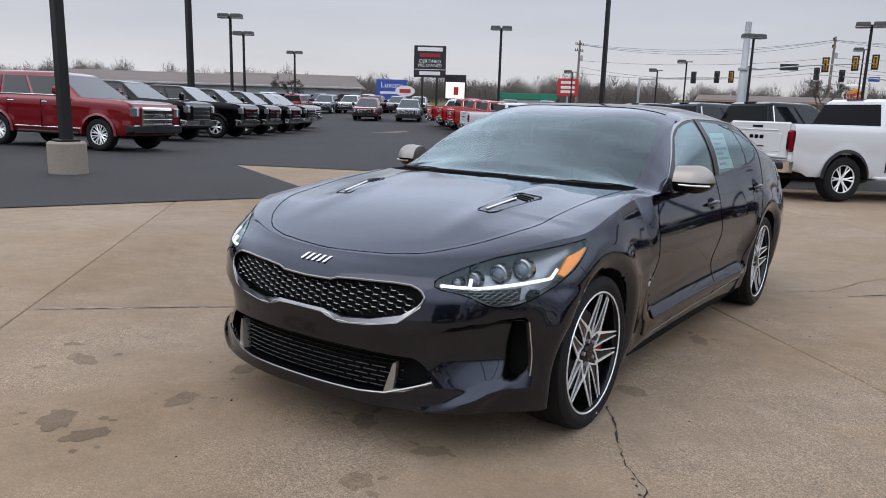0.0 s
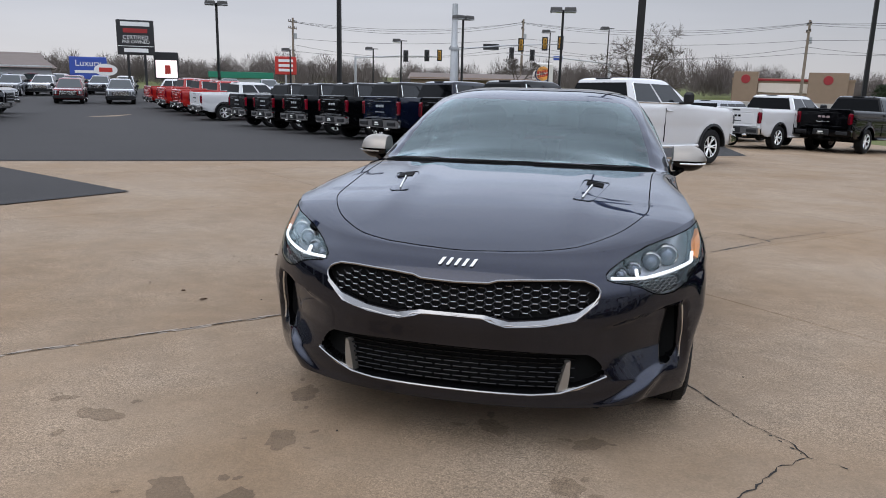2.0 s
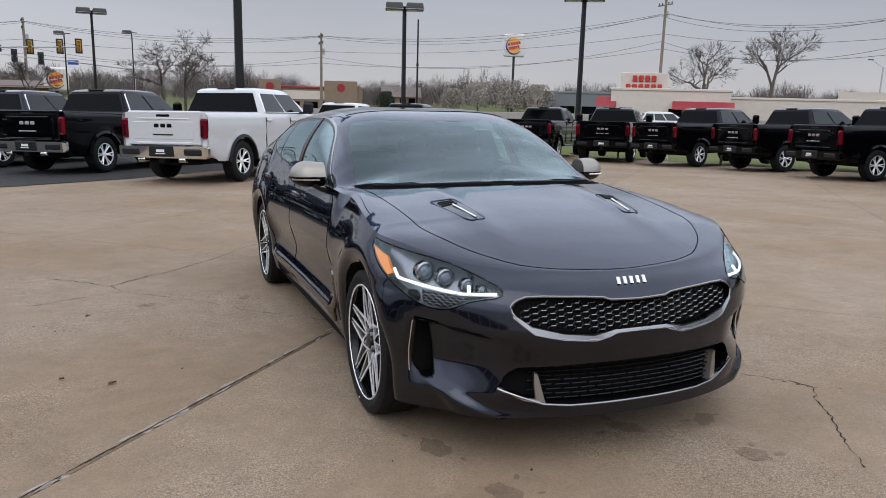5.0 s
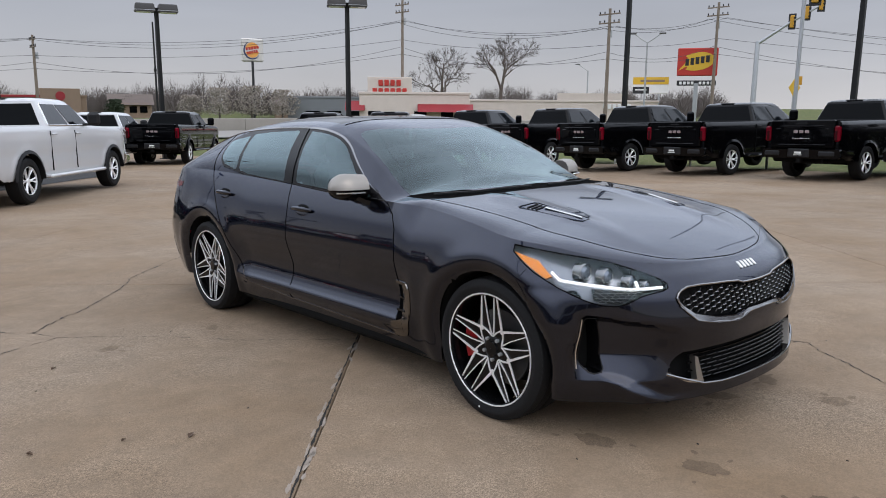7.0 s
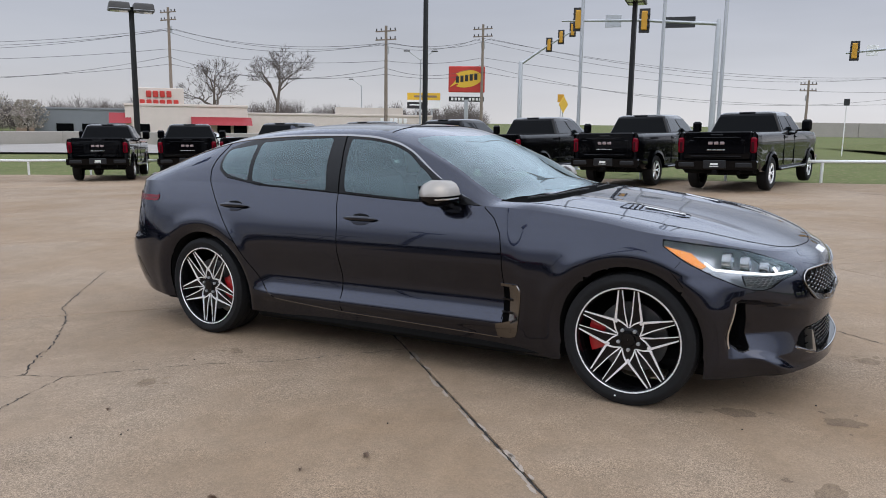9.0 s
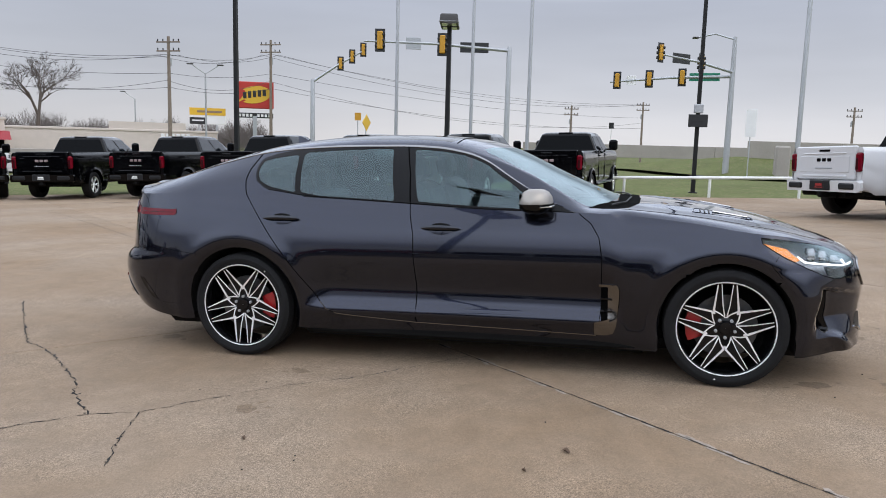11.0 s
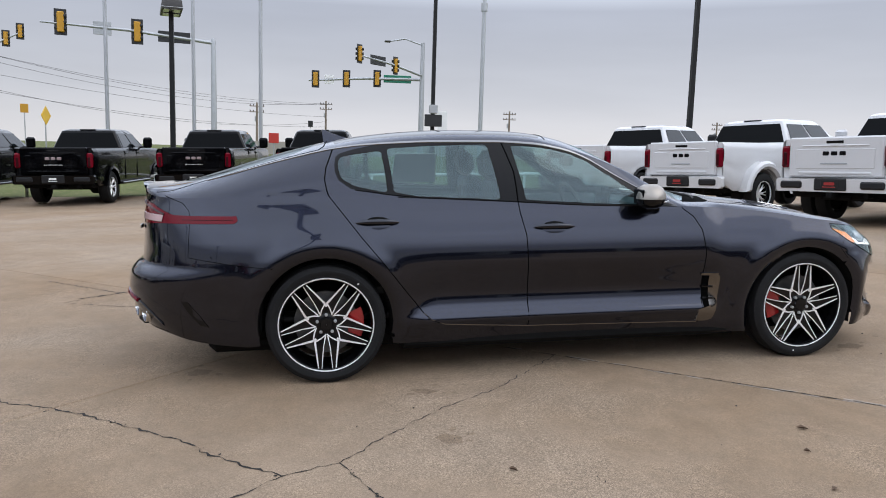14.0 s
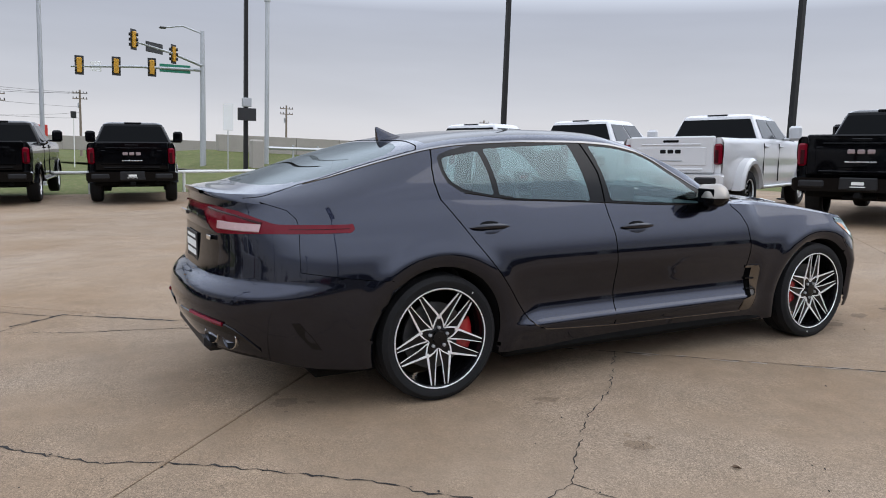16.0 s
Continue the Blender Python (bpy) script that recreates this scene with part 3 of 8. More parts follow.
def blot(x, y, rx, ry, turn, seed, h=0.002):
    """A ragged stain."""
    rng = random.Random(seed)
    n, c, s = 26, math.cos(turn), math.sin(turn)
    ph = [rng.uniform(0, 6.28) for _ in range(4)]
    pts = []
    for k in range(n):
        a = 2 * math.pi * k / n
        r = 1 + 0.16 * math.sin(2 * a + ph[0]) + 0.12 * math.sin(5 * a + ph[1]) + 0.08 * math.sin(9 * a + ph[2]) + rng.uniform(-0.06, 0.06)
        u, v = rx * r * math.cos(a), ry * r * math.sin(a)
        pts.append(lift(x + u * c - v * s, y + u * s + v * c, h))
    return Buf().add(pts, [tuple(range(n))])


# ---- parked vehicles ----
def arch(yc, zc, r, zb, n=12):
    a0 = math.asin(max(-1, min(1, (zb - zc) / r)))
    return [(yc - r * math.cos(a0 + (math.pi - 2 * a0) * k / n), zc + r * math.sin(a0 + (math.pi - 2 * a0) * k / n)) for k in range(n + 1)]


def road_wheel(parent, x, y, r, width, rim_mat, spokes=6, dual=False):
    s = 1 if x > 0 else -1
    w = width / 2
    ri = r * 0.62
    tyre = Buf().lathe([(-w * 0.8, ri), (-w, ri + 0.03), (-w, r - 0.05), (-w * 0.8, r - 0.01), (-w * 0.3, r), (w * 0.3, r), (w * 0.8, r - 0.01), (w, r - 0.05), (w, ri + 0.03), (w * 0.8, ri)], 28)
    ob = part("wheel", tyre, RUBBER, parent)
    ob.location = (x, y, r)
    f = s * w * (0.55 if not dual else -0.2)
    part("barrel", Buf().lathe([(-w * 0.7 * s, ri * 0.98), (s * w * 0.84, ri), (f * 0.4, ri * 0.86), (-w * 0.6 * s, ri * 0.84)], 28), GLOSS_BLACK, ob)
    rim = Buf()
    rim.lathe([(s * w * 0.8, ri * 1.0), (s * w * 0.9, ri * 0.99), (s * w * 0.9, ri * 0.955), (s * w * 0.7, ri * 0.94)], 28)
    rim.lathe([(f + s * 0.03, 0.001), (f + s * 0.03, r * 0.09), (f, r * 0.14)], 16)
    for k in range(spokes):
        for off in (-0.16, 0.16):
            a = 2 * math.pi * k / spokes + off
            b = 2 * math.pi * k / spokes + off * 0.35
            rim.tube([(f, r * 0.13 * math.cos(b), r * 0.13 * math.sin(b)), (f + s * 0.012, ri * 0.55 * math.cos((a + b) / 2), ri * 0.55 * math.sin((a + b) / 2)), (f + s * 0.02, ri * 0.95 * math.cos(a), ri * 0.95 * math.sin(a))], [r * 0.05, r * 0.032, r * 0.04], 5)
    part("rim", rim, rim_mat, ob)
    back = Buf().lathe([(f - s * 0.05, 0.001), (f - s * 0.05, ri * 0.9)], 20)
    part("brake_disc", back, UNDER, ob)
    return ob


def vehicle(name, label, cat, paint, S, group="", trim=CHROME, rim=ALLOY):
    """A pickup or a box-backed car; +y is ahead, the rear axle at the origin."""
    T = thing(name, label, cat, group)
    wb, R, zb, W = S["wb"], S["wheel"], S["clear"], S["half"]
    rear, front, belt, hood, roof = S["rear"], S["front"], S["belt"], S["hood"], S["roof"]
    cb, cbt, cf, cft = S["cab"]
    ra = R * 1.2
    bedz = belt - 0.5
    low = [(-rear + 0.05, zb + 0.12)] + arch(0, R, ra, zb) + arch(wb, R, ra, zb) + [(wb + front - 0.12, zb + 0.02)]
    nose = [(wb + front, zb + 0.2), (wb + front + 0.01, hood - 0.12), (wb + front - 0.06, hood - 0.02), (wb + front - 0.3, hood + 0.035), (wb + front - 0.7, hood + 0.055), (cf - 0.02, belt)]
    if S["bed"]:
        top = [(cb, belt), (cb, bedz), (-rear + 0.08, bedz)]
    else:
        top = [(-rear + 0.04, belt), (-rear - 0.02, belt - 0.2), (-rear, zb + 0.45)]
    part("body", Buf().slab(low + nose + top, W - 0.075, 0.03), paint, T)
    yf = wb + front
    section = spline((0.0, -0.055), (0.12, -0.022), (0.3, -0.012), (0.45, -0.016), (0.58, -0.002), (0.7, 0.0), (0.88, -0.012), (0.96, -0.03), (1.0, -0.065))

    def roofline(y):
        return np.interp(y, [-rear, cf - 0.02, yf - 0.7, yf - 0.3, yf - 0.06, yf], [belt, belt, hood + 0.05, hood + 0.03, hood - 0.02, hood - 0.1])

    def sill_line(y):
        return np.interp(y, [-rear, -rear + 0.35, yf - 0.35, yf], [zb + 0.22, zb + 0.02, zb + 0.02, zb + 0.12])

    def outer(y, v):
        z = sill_line(y) + v * (roofline(y) - sill_line(y))
        corner = np.clip((y - yf + 0.5) / 0.5, 0, 1)
        bulge = sum(0.022 * np.exp(-(((np.hypot(y - c, z - R) - ra - 0.02) / 0.07) ** 2)) for c in (0.0, wb))
        return W + section(v) + bulge - 0.085 * corner * corner - 0.02 * np.clip((-rear + 0.25 - y) / 0.25, 0, 1), y + 0 * z, z

    gy, gv = np.linspace(-rear, yf, 120), np.linspace(0, 1, 18)
    skin = Skin(np.repeat(gy[:, None], 18, 1), np.repeat(gv[None, :], 120, 0), outer)
    for c in (0.0, wb):
        def as_v(y, z):
            return (y, float((z - sill_line(y)) / (roofline(y) - sill_line(y))))
        skin.cut("arch", [as_v(*p) for p in circle(c, R, ra)])
        skin.cut("arch", [as_v(c - ra, zb - 0.2), as_v(c + ra, zb - 0.2), as_v(c + ra, R), as_v(c - ra, R)])
    for s in (-1, 1):
        part("side_panel", skin.take("rest", s), paint, T)
    # wheel arch lips, rocker and underside
    for yc in (0, wb):
        for s in (-1, 1):
            lip = Buf()
            o, i2 = arch(yc, R, ra + 0.05, zb), arch(yc, R, ra - 0.01, zb)
            lip.loft([[(s * (W + 0.026), *p) for p in o], [(s * (W + 0.046), *p) for p in i2], [(s * (W - 0.2), *p) for p in i2]], caps=False, closed=False)
            part("arch_trim", lip, S.get("lip") or paint, T)
    part("underbody", Buf().box((0, (wb - rear + front) / 2, zb + 0.1), (2 * W - 0.25, wb + rear + front - 0.35, 0.26), 0.04).box((0, 0, R), (2 * W - 0.3, 0.14, 0.14), 0.03), UNDER, T)
    for s in (-1, 1):
        part("side_step" if S["bed"] else "rocker", Buf().box((s * (W - 0.02), wb * 0.52, zb + 0.02), (0.16, wb - 2 * ra - 0.25, 0.07), 0.025), trim if S["bed"] else PLASTIC, T)
    # cab
    hb, ht = W - 0.05, W - 0.27

    def cab(t):
        return hb + (ht - hb) * t, cb + (cbt - cb) * t, cf + (cft - cf) * t, belt - 0.03 + (roof - 0.06 - belt + 0.03) * t

    def ring(h, y0, y1, z, rr):
        pts = []
        for cx, cy, a in ((h - rr, y1 - rr, 0), (-h + rr, y1 - rr, 90), (-h + rr, y0 + rr, 180), (h - rr, y0 + rr, 270)):
            for k in range(5):
                g = radians(a + 90 * k / 4)
                pts.append((cx + rr * math.cos(g), cy + rr * math.sin(g), z))
        return pts

    h1, a1, b1, z1 = cab(1)
    rings = [ring(*cab(0), 0.09), ring(*cab(0.5), 0.1), ring(*cab(1), 0.12), ring(h1 - 0.05, a1 + 0.06, b1 - 0.1, roof - 0.02, 0.14), ring(h1 - 0.16, a1 + 0.2, b1 - 0.3, roof, 0.15)]
    part("cab" if S["bed"] else "roof", Buf().loft(rings), paint, T)

    def on_side(t, s, sx):
        h, y0, y1, z = cab(t)
        return (sx * (h + 0.004), y0 + (y1 - y0) * s, z)

    for sx in (-1, 1):
        for s0, s1, u0, u1 in S["panes"]:
            c = [on_side(0.12, s0, sx), on_side(0.12, s1, sx), on_side(0.88, u1, sx), on_side(0.88, u0, sx)]
            part("window", Buf().quad(*(c if sx > 0 else c[::-1]), 0.008), SIDE_GLASS, T)

    if not S["bed"] and trim is CHROME and S["wb"] > 3:
        for sx in (-1, 1):
            part("side_strip", Buf().box((sx * (W - 0.012), wb * 0.5, zb + 0.14), (0.03, wb - 2 * ra - 0.1, 0.035), 0.01), CHROME, T)
    if (S["bed"] and S["bumper"] is CHROME) or (not S["bed"] and trim is CHROME and S["wb"] > 3):
        for sx in (-1, 1):
            s0, s1, u0, u1 = S["panes"][0][0], S["panes"][-1][1], S["panes"][0][2], S["panes"][-1][3]
            part("window_trim", Buf().tube([on_side(0.9, u0 + 0.02, sx), on_side(0.88, u0, sx), on_side(0.12, s0, sx), on_side(0.10, s0 + 0.02, sx), on_side(0.10, s1, sx)], 0.018, 6), CHROME, T)

    def on_end(t, u, back):
        h, y0, y1, z = cab(t)
        return (u * (h - 0.055), (y0 - 0.003) if back else (y1 + 0.003), z)

    part("rear_window", Buf().quad(on_end(0.12, 1, True), on_end(0.12, -1, True), on_end(0.9, -1, True), on_end(0.9, 1, True), 0.008), DARK_GLASS, T)
    part("windshield", Buf().quad(on_end(0.06, -1, False), on_end(0.06, 1, False), on_end(0.97, 1, False), on_end(0.97, -1, False), 0.008), PALE_GLASS, T)
    part("brake_lamp", Buf().box((0, a1 + 0.08, roof - 0.02), (0.42, 0.1, 0.03), 0.01), PLASTIC, T)
    # doors: shut lines, handles, mirrors
    for s in (-1, 1):
        for k in S["doors"]:
            part("door_seam", Buf().box((s * (W - 0.006), k, (belt + zb) / 2 + 0.02), (0.018, 0.011, belt - zb - 0.2)), UNDER, T)
            part("door_handle", Buf().box((s * (W + 0.012), k + 0.12, belt - 0.14), (0.04, 0.2, 0.035), 0.012), trim, T)
        part("mirror", Buf().box((s * (W + 0.16), cf - 0.55, belt + S.get("mir", 0.14)), (0.26 if S["bed"] else 0.22, 0.12, S.get("mirh", 0.26)), 0.05).box((s * (W + 0.02), cf - 0.55, belt + 0.03), (0.2, 0.06, 0.05), 0.02), PLASTIC if S.get("lip") != paint else paint, T)
    # rear
    if S["bed"]:
        for s in (-1, 1):
            wall = [(-rear, zb + 0.2), (-rear + 0.02, belt), (cb - 0.02, belt), (cb - 0.02, bedz - 0.02), (-rear + 0.3, bedz - 0.02)]
            b = Buf().slab(wall, 0.06, 0.02).move(Matrix.Translation((s * (W - 0.125), 0, 0)))
            part("bed_side", b, paint, T)
        part("tailgate", Buf().box((0, -rear, (belt + zb + 0.24) / 2 + 0.06), (2 * W - 0.36, 0.09, belt - zb - 0.3), 0.025), paint, T)
        part("tailgate_panel", Buf().box((0, -rear - 0.04, belt - 0.34), (1.36, 0.03, 0.34), 0.012), paint, T)
        part("tailgate_ridge", Buf().box((0, -rear - 0.035, belt - 0.12), (1.15, 0.05, 0.03), 0.01), paint, T)
        part("tailgate_ridge", Buf().box((0, -rear - 0.04, belt - 0.58), (1.25, 0.05, 0.05), 0.015), paint, T)
        part("tailgate_handle", Buf().box((0, -rear - 0.042, belt - 0.06), (0.3, 0.02, 0.05), 0.008), GLOSS_BLACK, T)
        badge = Buf()
        for k in (-1, 0, 1):
            badge.box((k * 0.145, -rear - 0.05, belt - 0.25), (0.115, 0.03, 0.075), 0.012)
        part("badge", badge, S["badge"], T, "plain blocks of lettering")
        part("name_strip", Buf().box((0.0, -rear - 0.05, belt - 0.42), (0.46, 0.03, 0.025), 0.004), S["badge2"], T)
        part("bumper", Buf().slab([(-rear - 0.12, zb + 0.08), (-rear - 0.14, zb + 0.3), (-rear + 0.02, zb + 0.32), (-rear + 0.02, zb + 0.08)], W + 0.01, 0.05), S["bumper"], T)
        for s in (-1, 1):
            part("bumper_step", Buf().box((s * (W - 0.3), -rear - 0.13, zb + 0.2), (0.4, 0.06, 0.13), 0.03), PLASTIC, T)
            part("tail_lamp", Buf().box((s * (W - 0.115), -rear + 0.0, belt - 0.30), (0.145, 0.13, 0.38), 0.035), TAIL_RED, T)
            part("lamp_inset", Buf().box((s * (W - 0.125), -rear - 0.06, belt - 0.34), (0.07, 0.02, 0.24), 0.01), LAMP_DARK, T)
        part("plate_recess", Buf().box((0, -rear - 0.13, zb + 0.21), (0.56, 0.05, 0.21), 0.02), PLASTIC, T)
        if S["bumper"] is CHROME:
            for s in (-1, 1):
                part("exhaust_tip", Buf().box((s * 0.46, -rear - 0.06, zb + 0.04), (0.17, 0.2, 0.08), 0.025), CHROME, T)
        pl = part("dealer_plate", Buf().box((0, -rear - 0.158, zb + 0.21), (0.3, 0.008, 0.13), 0.003), S.get("plate", PLASTIC), T)
        part("plate_print", Buf().box((0, -rear - 0.164, zb + 0.22), (0.18, 0.004, 0.05)).box((0, -rear - 0.164, zb + 0.165), (0.22, 0.004, 0.015)), S.get("plate2", PAPER), pl)
        part("hitch", Buf().box((0, -rear - 0.05, zb + 0.02), (0.12, 0.2, 0.1), 0.02).tube([(0.55, -rear - 0.02, zb + 0.02), (0.5, 0.5, zb + 0.05)], 0.045).tube([(-0.25, -rear + 0.1, zb - 0.02), (0.25, -rear + 0.1, zb - 0.02)], 0.04), UNDER, T)
        part("spare_wheel", Buf().lathe([(-0.09, 0.2), (-0.1, 0.34), (0, 0.38), (0.1, 0.34), (0.09, 0.2)], 20, "z", (0, -0.45, zb + 0.02)), RUBBER, T)
    else:
        part("bumper", Buf().slab([(-rear - 0.05, zb + 0.1), (-rear - 0.08, zb + 0.3), (-rear + 0.1, zb + 0.42), (-rear + 0.1, zb + 0.1)], W, 0.05), PLASTIC, T)
        for s in (-1, 1):
            part("tail_lamp", Buf().box((s * (W - 0.1), -rear + 0.02, belt - 0.15), (0.16, 0.12, 0.4), 0.03), TAIL_RED, T)
    # front
    yf = wb + front
    part("grille", Buf().box((0, yf - 0.01, (hood + zb) / 2 + 0.07), (1.2 * W, 0.10, hood - zb - 0.32), 0.05), S["grille"], T)
    bars = Buf()
    for k in range(4):
        bars.box((0, yf + 0.035, zb + 0.31 + k * (hood - zb - 0.45) / 3.2), (1.12 * W, 0.03, 0.03), 0.01)
    part("grille_bar", bars, trim, T)
    for s in (-1, 1):
        part("headlight", Buf().box((s * (W - 0.2), yf - 0.06, hood - 0.22), (0.28, 0.18, 0.28), 0.05), LAMP_SMOKE, T)
        part("light_bar", Buf().box((s * (W - 0.2), yf + 0.032, hood - 0.22), (0.05, 0.02, 0.2), 0.008), LAMP_CLEAR, T)
        part("fog_lamp", Buf().box((s * (W - 0.2), yf - 0.0, zb + 0.2), (0.26, 0.06, 0.16), 0.03), trim, T)
    part("front_bumper", Buf().slab([(yf - 0.2, zb + 0.04), (yf + 0.06, zb + 0.1), (yf + 0.06, zb + 0.26), (yf - 0.2, zb + 0.3)], W, 0.05), S.get("fbumper", PLASTIC), T)
    part("number_plate", Buf().box((0, yf + 0.065, zb + 0.2), (0.3, 0.012, 0.15), 0.003), PLASTIC, T)
    for yc in (0, wb):
        for s in (-1, 1):
            if yc == 0 and S.get("dual"):
                road_wheel(T, s * (W - 0.02), yc, R, 0.24, rim, 8, True)
                road_wheel(T, s * (W - 0.30), yc, R, 0.24, rim, 8, True)
            else:
                road_wheel(T, s * (W - 0.13), yc, R, 0.28, rim, S.get("spokes", 6))
    if S.get("dual"):
        for s in (-1, 1):
            part("dual_fender", Buf().slab([(p[0], p[1]) for p in arch(0, R, ra + 0.16, zb)] + [(p[0], p[1]) for p in reversed(arch(0, R, ra, zb))], 0.13, 0.05).move(Matrix.Translation((s * (W + 0.04), 0, 0))), paint, T)
    return T


CREW = [(0.09, 0.47, 0.09, 0.47), (0.51, 0.86, 0.51, 0.95)]
LIGHT = dict(wb=3.74, wheel=0.41, clear=0.42, half=1.0, rear=1.12, front=0.98, belt=1.36, hood=1.27, roof=1.90, cab=(0.78, 0.92, 3.05, 2.3), bed=True, panes=CREW, doors=(0.92, 1.95), badge=GLOSS_BLACK, badge2=PLASTIC, bumper=CHROME, grille=GLOSS_BLACK, fbumper=CHROME, lip=None)
HEAVY = dict(LIGHT, wb=4.04, wheel=0.425, clear=0.48, rear=1.22, front=1.0, belt=1.46, hood=1.39, roof=2.0, cab=(0.98, 1.12, 3.3, 2.55), doors=(1.12, 2.18), mirh=0.32, mir=0.16)
FAMILY = dict(wb=3.07, wheel=0.40, clear=0.38, half=1.0, rear=1.05, front=0.95, belt=1.28, hood=1.2, roof=1.90, cab=(-0.98, -0.72, 2.55, 1.7), bed=False, panes=[(0.05, 0.3, 0.07, 0.3), (0.33, 0.58, 0.33, 0.58), (0.61, 0.88, 0.61, 0.97)], doors=(0.35, 1.38), grille=CHROME, fbumper=PLASTIC, lip=None, spokes=9, mirh=0.2)
CROSS = dict(FAMILY, wb=2.75, wheel=0.36, clear=0.3, half=0.92, rear=0.92, front=0.9, belt=1.05, hood=0.98, roof=1.66, cab=(-0.85, -0.5, 2.25, 1.35), doors=(0.3, 1.2), grille=GLOSS_BLACK)


def stand(x, y, az):
    """The pose of a parked vehicle with its rear axle at x, y, heading az degrees clockwise from +y, on the slope."""
    h = radians(az)
    f = Vector((math.sin(h), math.cos(h)))
    r = Vector((f.y, -f.x))
    z0 = ground_z(x, y)
    pz = (ground_z(x + 3.7 * f.x, y + 3.7 * f.y) - z0) / 3.7
    qz = (ground_z(x + r.x, y + r.y) - ground_z(x - r.x, y - r.y)) / 2
    fy = Vector((f.x, f.y, pz)).normalized()
    rx = Vector((r.x, r.y, qz)).normalized()
    up = rx.cross(fy).normalized()
    rx = fy.cross(up)
    m = Matrix((rx, fy, up)).transposed().to_4x4()
    m.translation = (x, y, z0 + 0.015)
    return m


GREY_BADGE = material("grey_badge", (0.26, 0.20, 0.20), rough=0.3)
LAMP_SMOKE = material("smoked_headlight", (0.10, 0.105, 0.11), rough=0.15, coat=0.6)
LAMP_DARK = material("smoked_red_lens", (0.03, 0.002, 0.004), rough=0.2, spec=0.2)
RED_EMBLEM = material("red_emblem", (0.28, 0.02, 0.02), rough=0.3)
black_hd = vehicle("pickup_truck", "black heavy-duty crew-cab pickup with dark wheels, parked tail out", "pickup truck", BLACK_PAINT, dict(HEAVY, bumper=BLACK_PAINT, badge=GREY_BADGE, badge2=CHROME, lip=BLACK_PAINT, plate=PLASTIC, plate2=PAPER), "black pickups along the grass", trim=GLOSS_BLACK)
black_hd.matrix_basis = stand(16.4, 1.15, 97)
for x, y, az in ((17.12, 4.25, 96.7), (16.88, 7.64, 95.5), (16.64, 10.82, 94.4), (16.9, 14.3, 88), (15.7, 17.0, 78), (14.55, 19.56, 43.4), (12.74, 21.94, 43.9), (7.93, 24.89, 38), (3.9, -9.6, 157)):
    copy_thing(black_hd, stand(x, y, az))

white_hd = vehicle("pickup_truck", "white heavy-duty crew-cab pickup with black arch trim", "pickup truck", WHITE_PAINT, dict(HEAVY, bumper=WHITE_PAINT, badge=GLOSS_BLACK, badge2=PRINT, lip=PLASTIC, plate=PLASTIC, plate2=RED_EMBLEM), "white pickups with tails out", trim=WHITE_PAINT)
white_hd.matrix_basis = stand(12.72, -5.91, 150.3)
dually = vehicle("pickup_truck", "white dual-rear-wheel crew-cab pickup with tow mirrors", "pickup truck", WHITE_PAINT, dict(HEAVY, bumper=WHITE_PAINT, badge=GLOSS_BLACK, badge2=PRINT, lip=WHITE_PAINT, dual=True, plate=PLASTIC, plate2=RED_EMBLEM), "white pickups with tails out", trim=WHITE_PAINT)
dually.matrix_basis = stand(9.9, -7.21, 155.7)
copy_thing(dually, stand(6.85, -8.4, 157))

white_light = vehicle("pickup_truck", "white crew-cab pickup with chrome bumper and black arch trim", "pickup truck", WHITE_PAINT, dict(LIGHT, lip=PLASTIC, plate=PLASTIC, plate2=PAPER, spokes=6), "", trim=WHITE_PAINT)
white_light.matrix_basis = stand(-0.62, 11.71, 39.5)
copy_thing(white_light, stand(-19.9, 30.6, 41))
copy_thing(white_light, stand(4.97, 24.3, 40))

black_light = vehicle("pickup_truck", "black crew-cab pickup with chrome bumper, tail out", "pickup truck", BLACK_PAINT, dict(LIGHT, badge=PRINT, badge2=PRINT, plate=PLASTIC, plate2=PAPER, lip=BLACK_PAINT), "dark pickups in a row on the asphalt", trim=GLOSS_BLACK)
navy_light = vehicle("pickup_truck", "dark navy crew-cab pickup with chrome bumper, tail out", "pickup truck", NAVY_PAINT, dict(LIGHT, badge=PRINT, badge2=PRINT, plate=PLASTIC, plate2=PAPER, lip=NAVY_PAINT), "dark pickups in a row on the asphalt", trim=GLOSS_BLACK)
red_light = vehicle("pickup_truck", "bright red crew-cab pickup with chrome bumper", "pickup truck", BRIGHT_RED_PAINT, dict(LIGHT, badge=PRINT, badge2=PRINT, lip=BRIGHT_RED_PAINT), "red pickups at the far end of the row")


def row_place(i):
    return -3.3 - 0.722 * 3.3 * i, 14.82 + 0.692 * 3.3 * i


black_light.matrix_basis = stand(*row_place(0), 38)
navy_light.matrix_basis = stand(*row_place(1), 38)
for i, src in ((2, black_light), (3, black_light), (4, black_light), (5, black_light)):
    copy_thing(src, stand(*row_place(i), 39))
red_light.matrix_basis = stand(*row_place(8.2), 41)
copy_thing(red_light, stand(*row_place(9.3), 41))
copy_thing(red_light, stand(*row_place(10.4), 41))

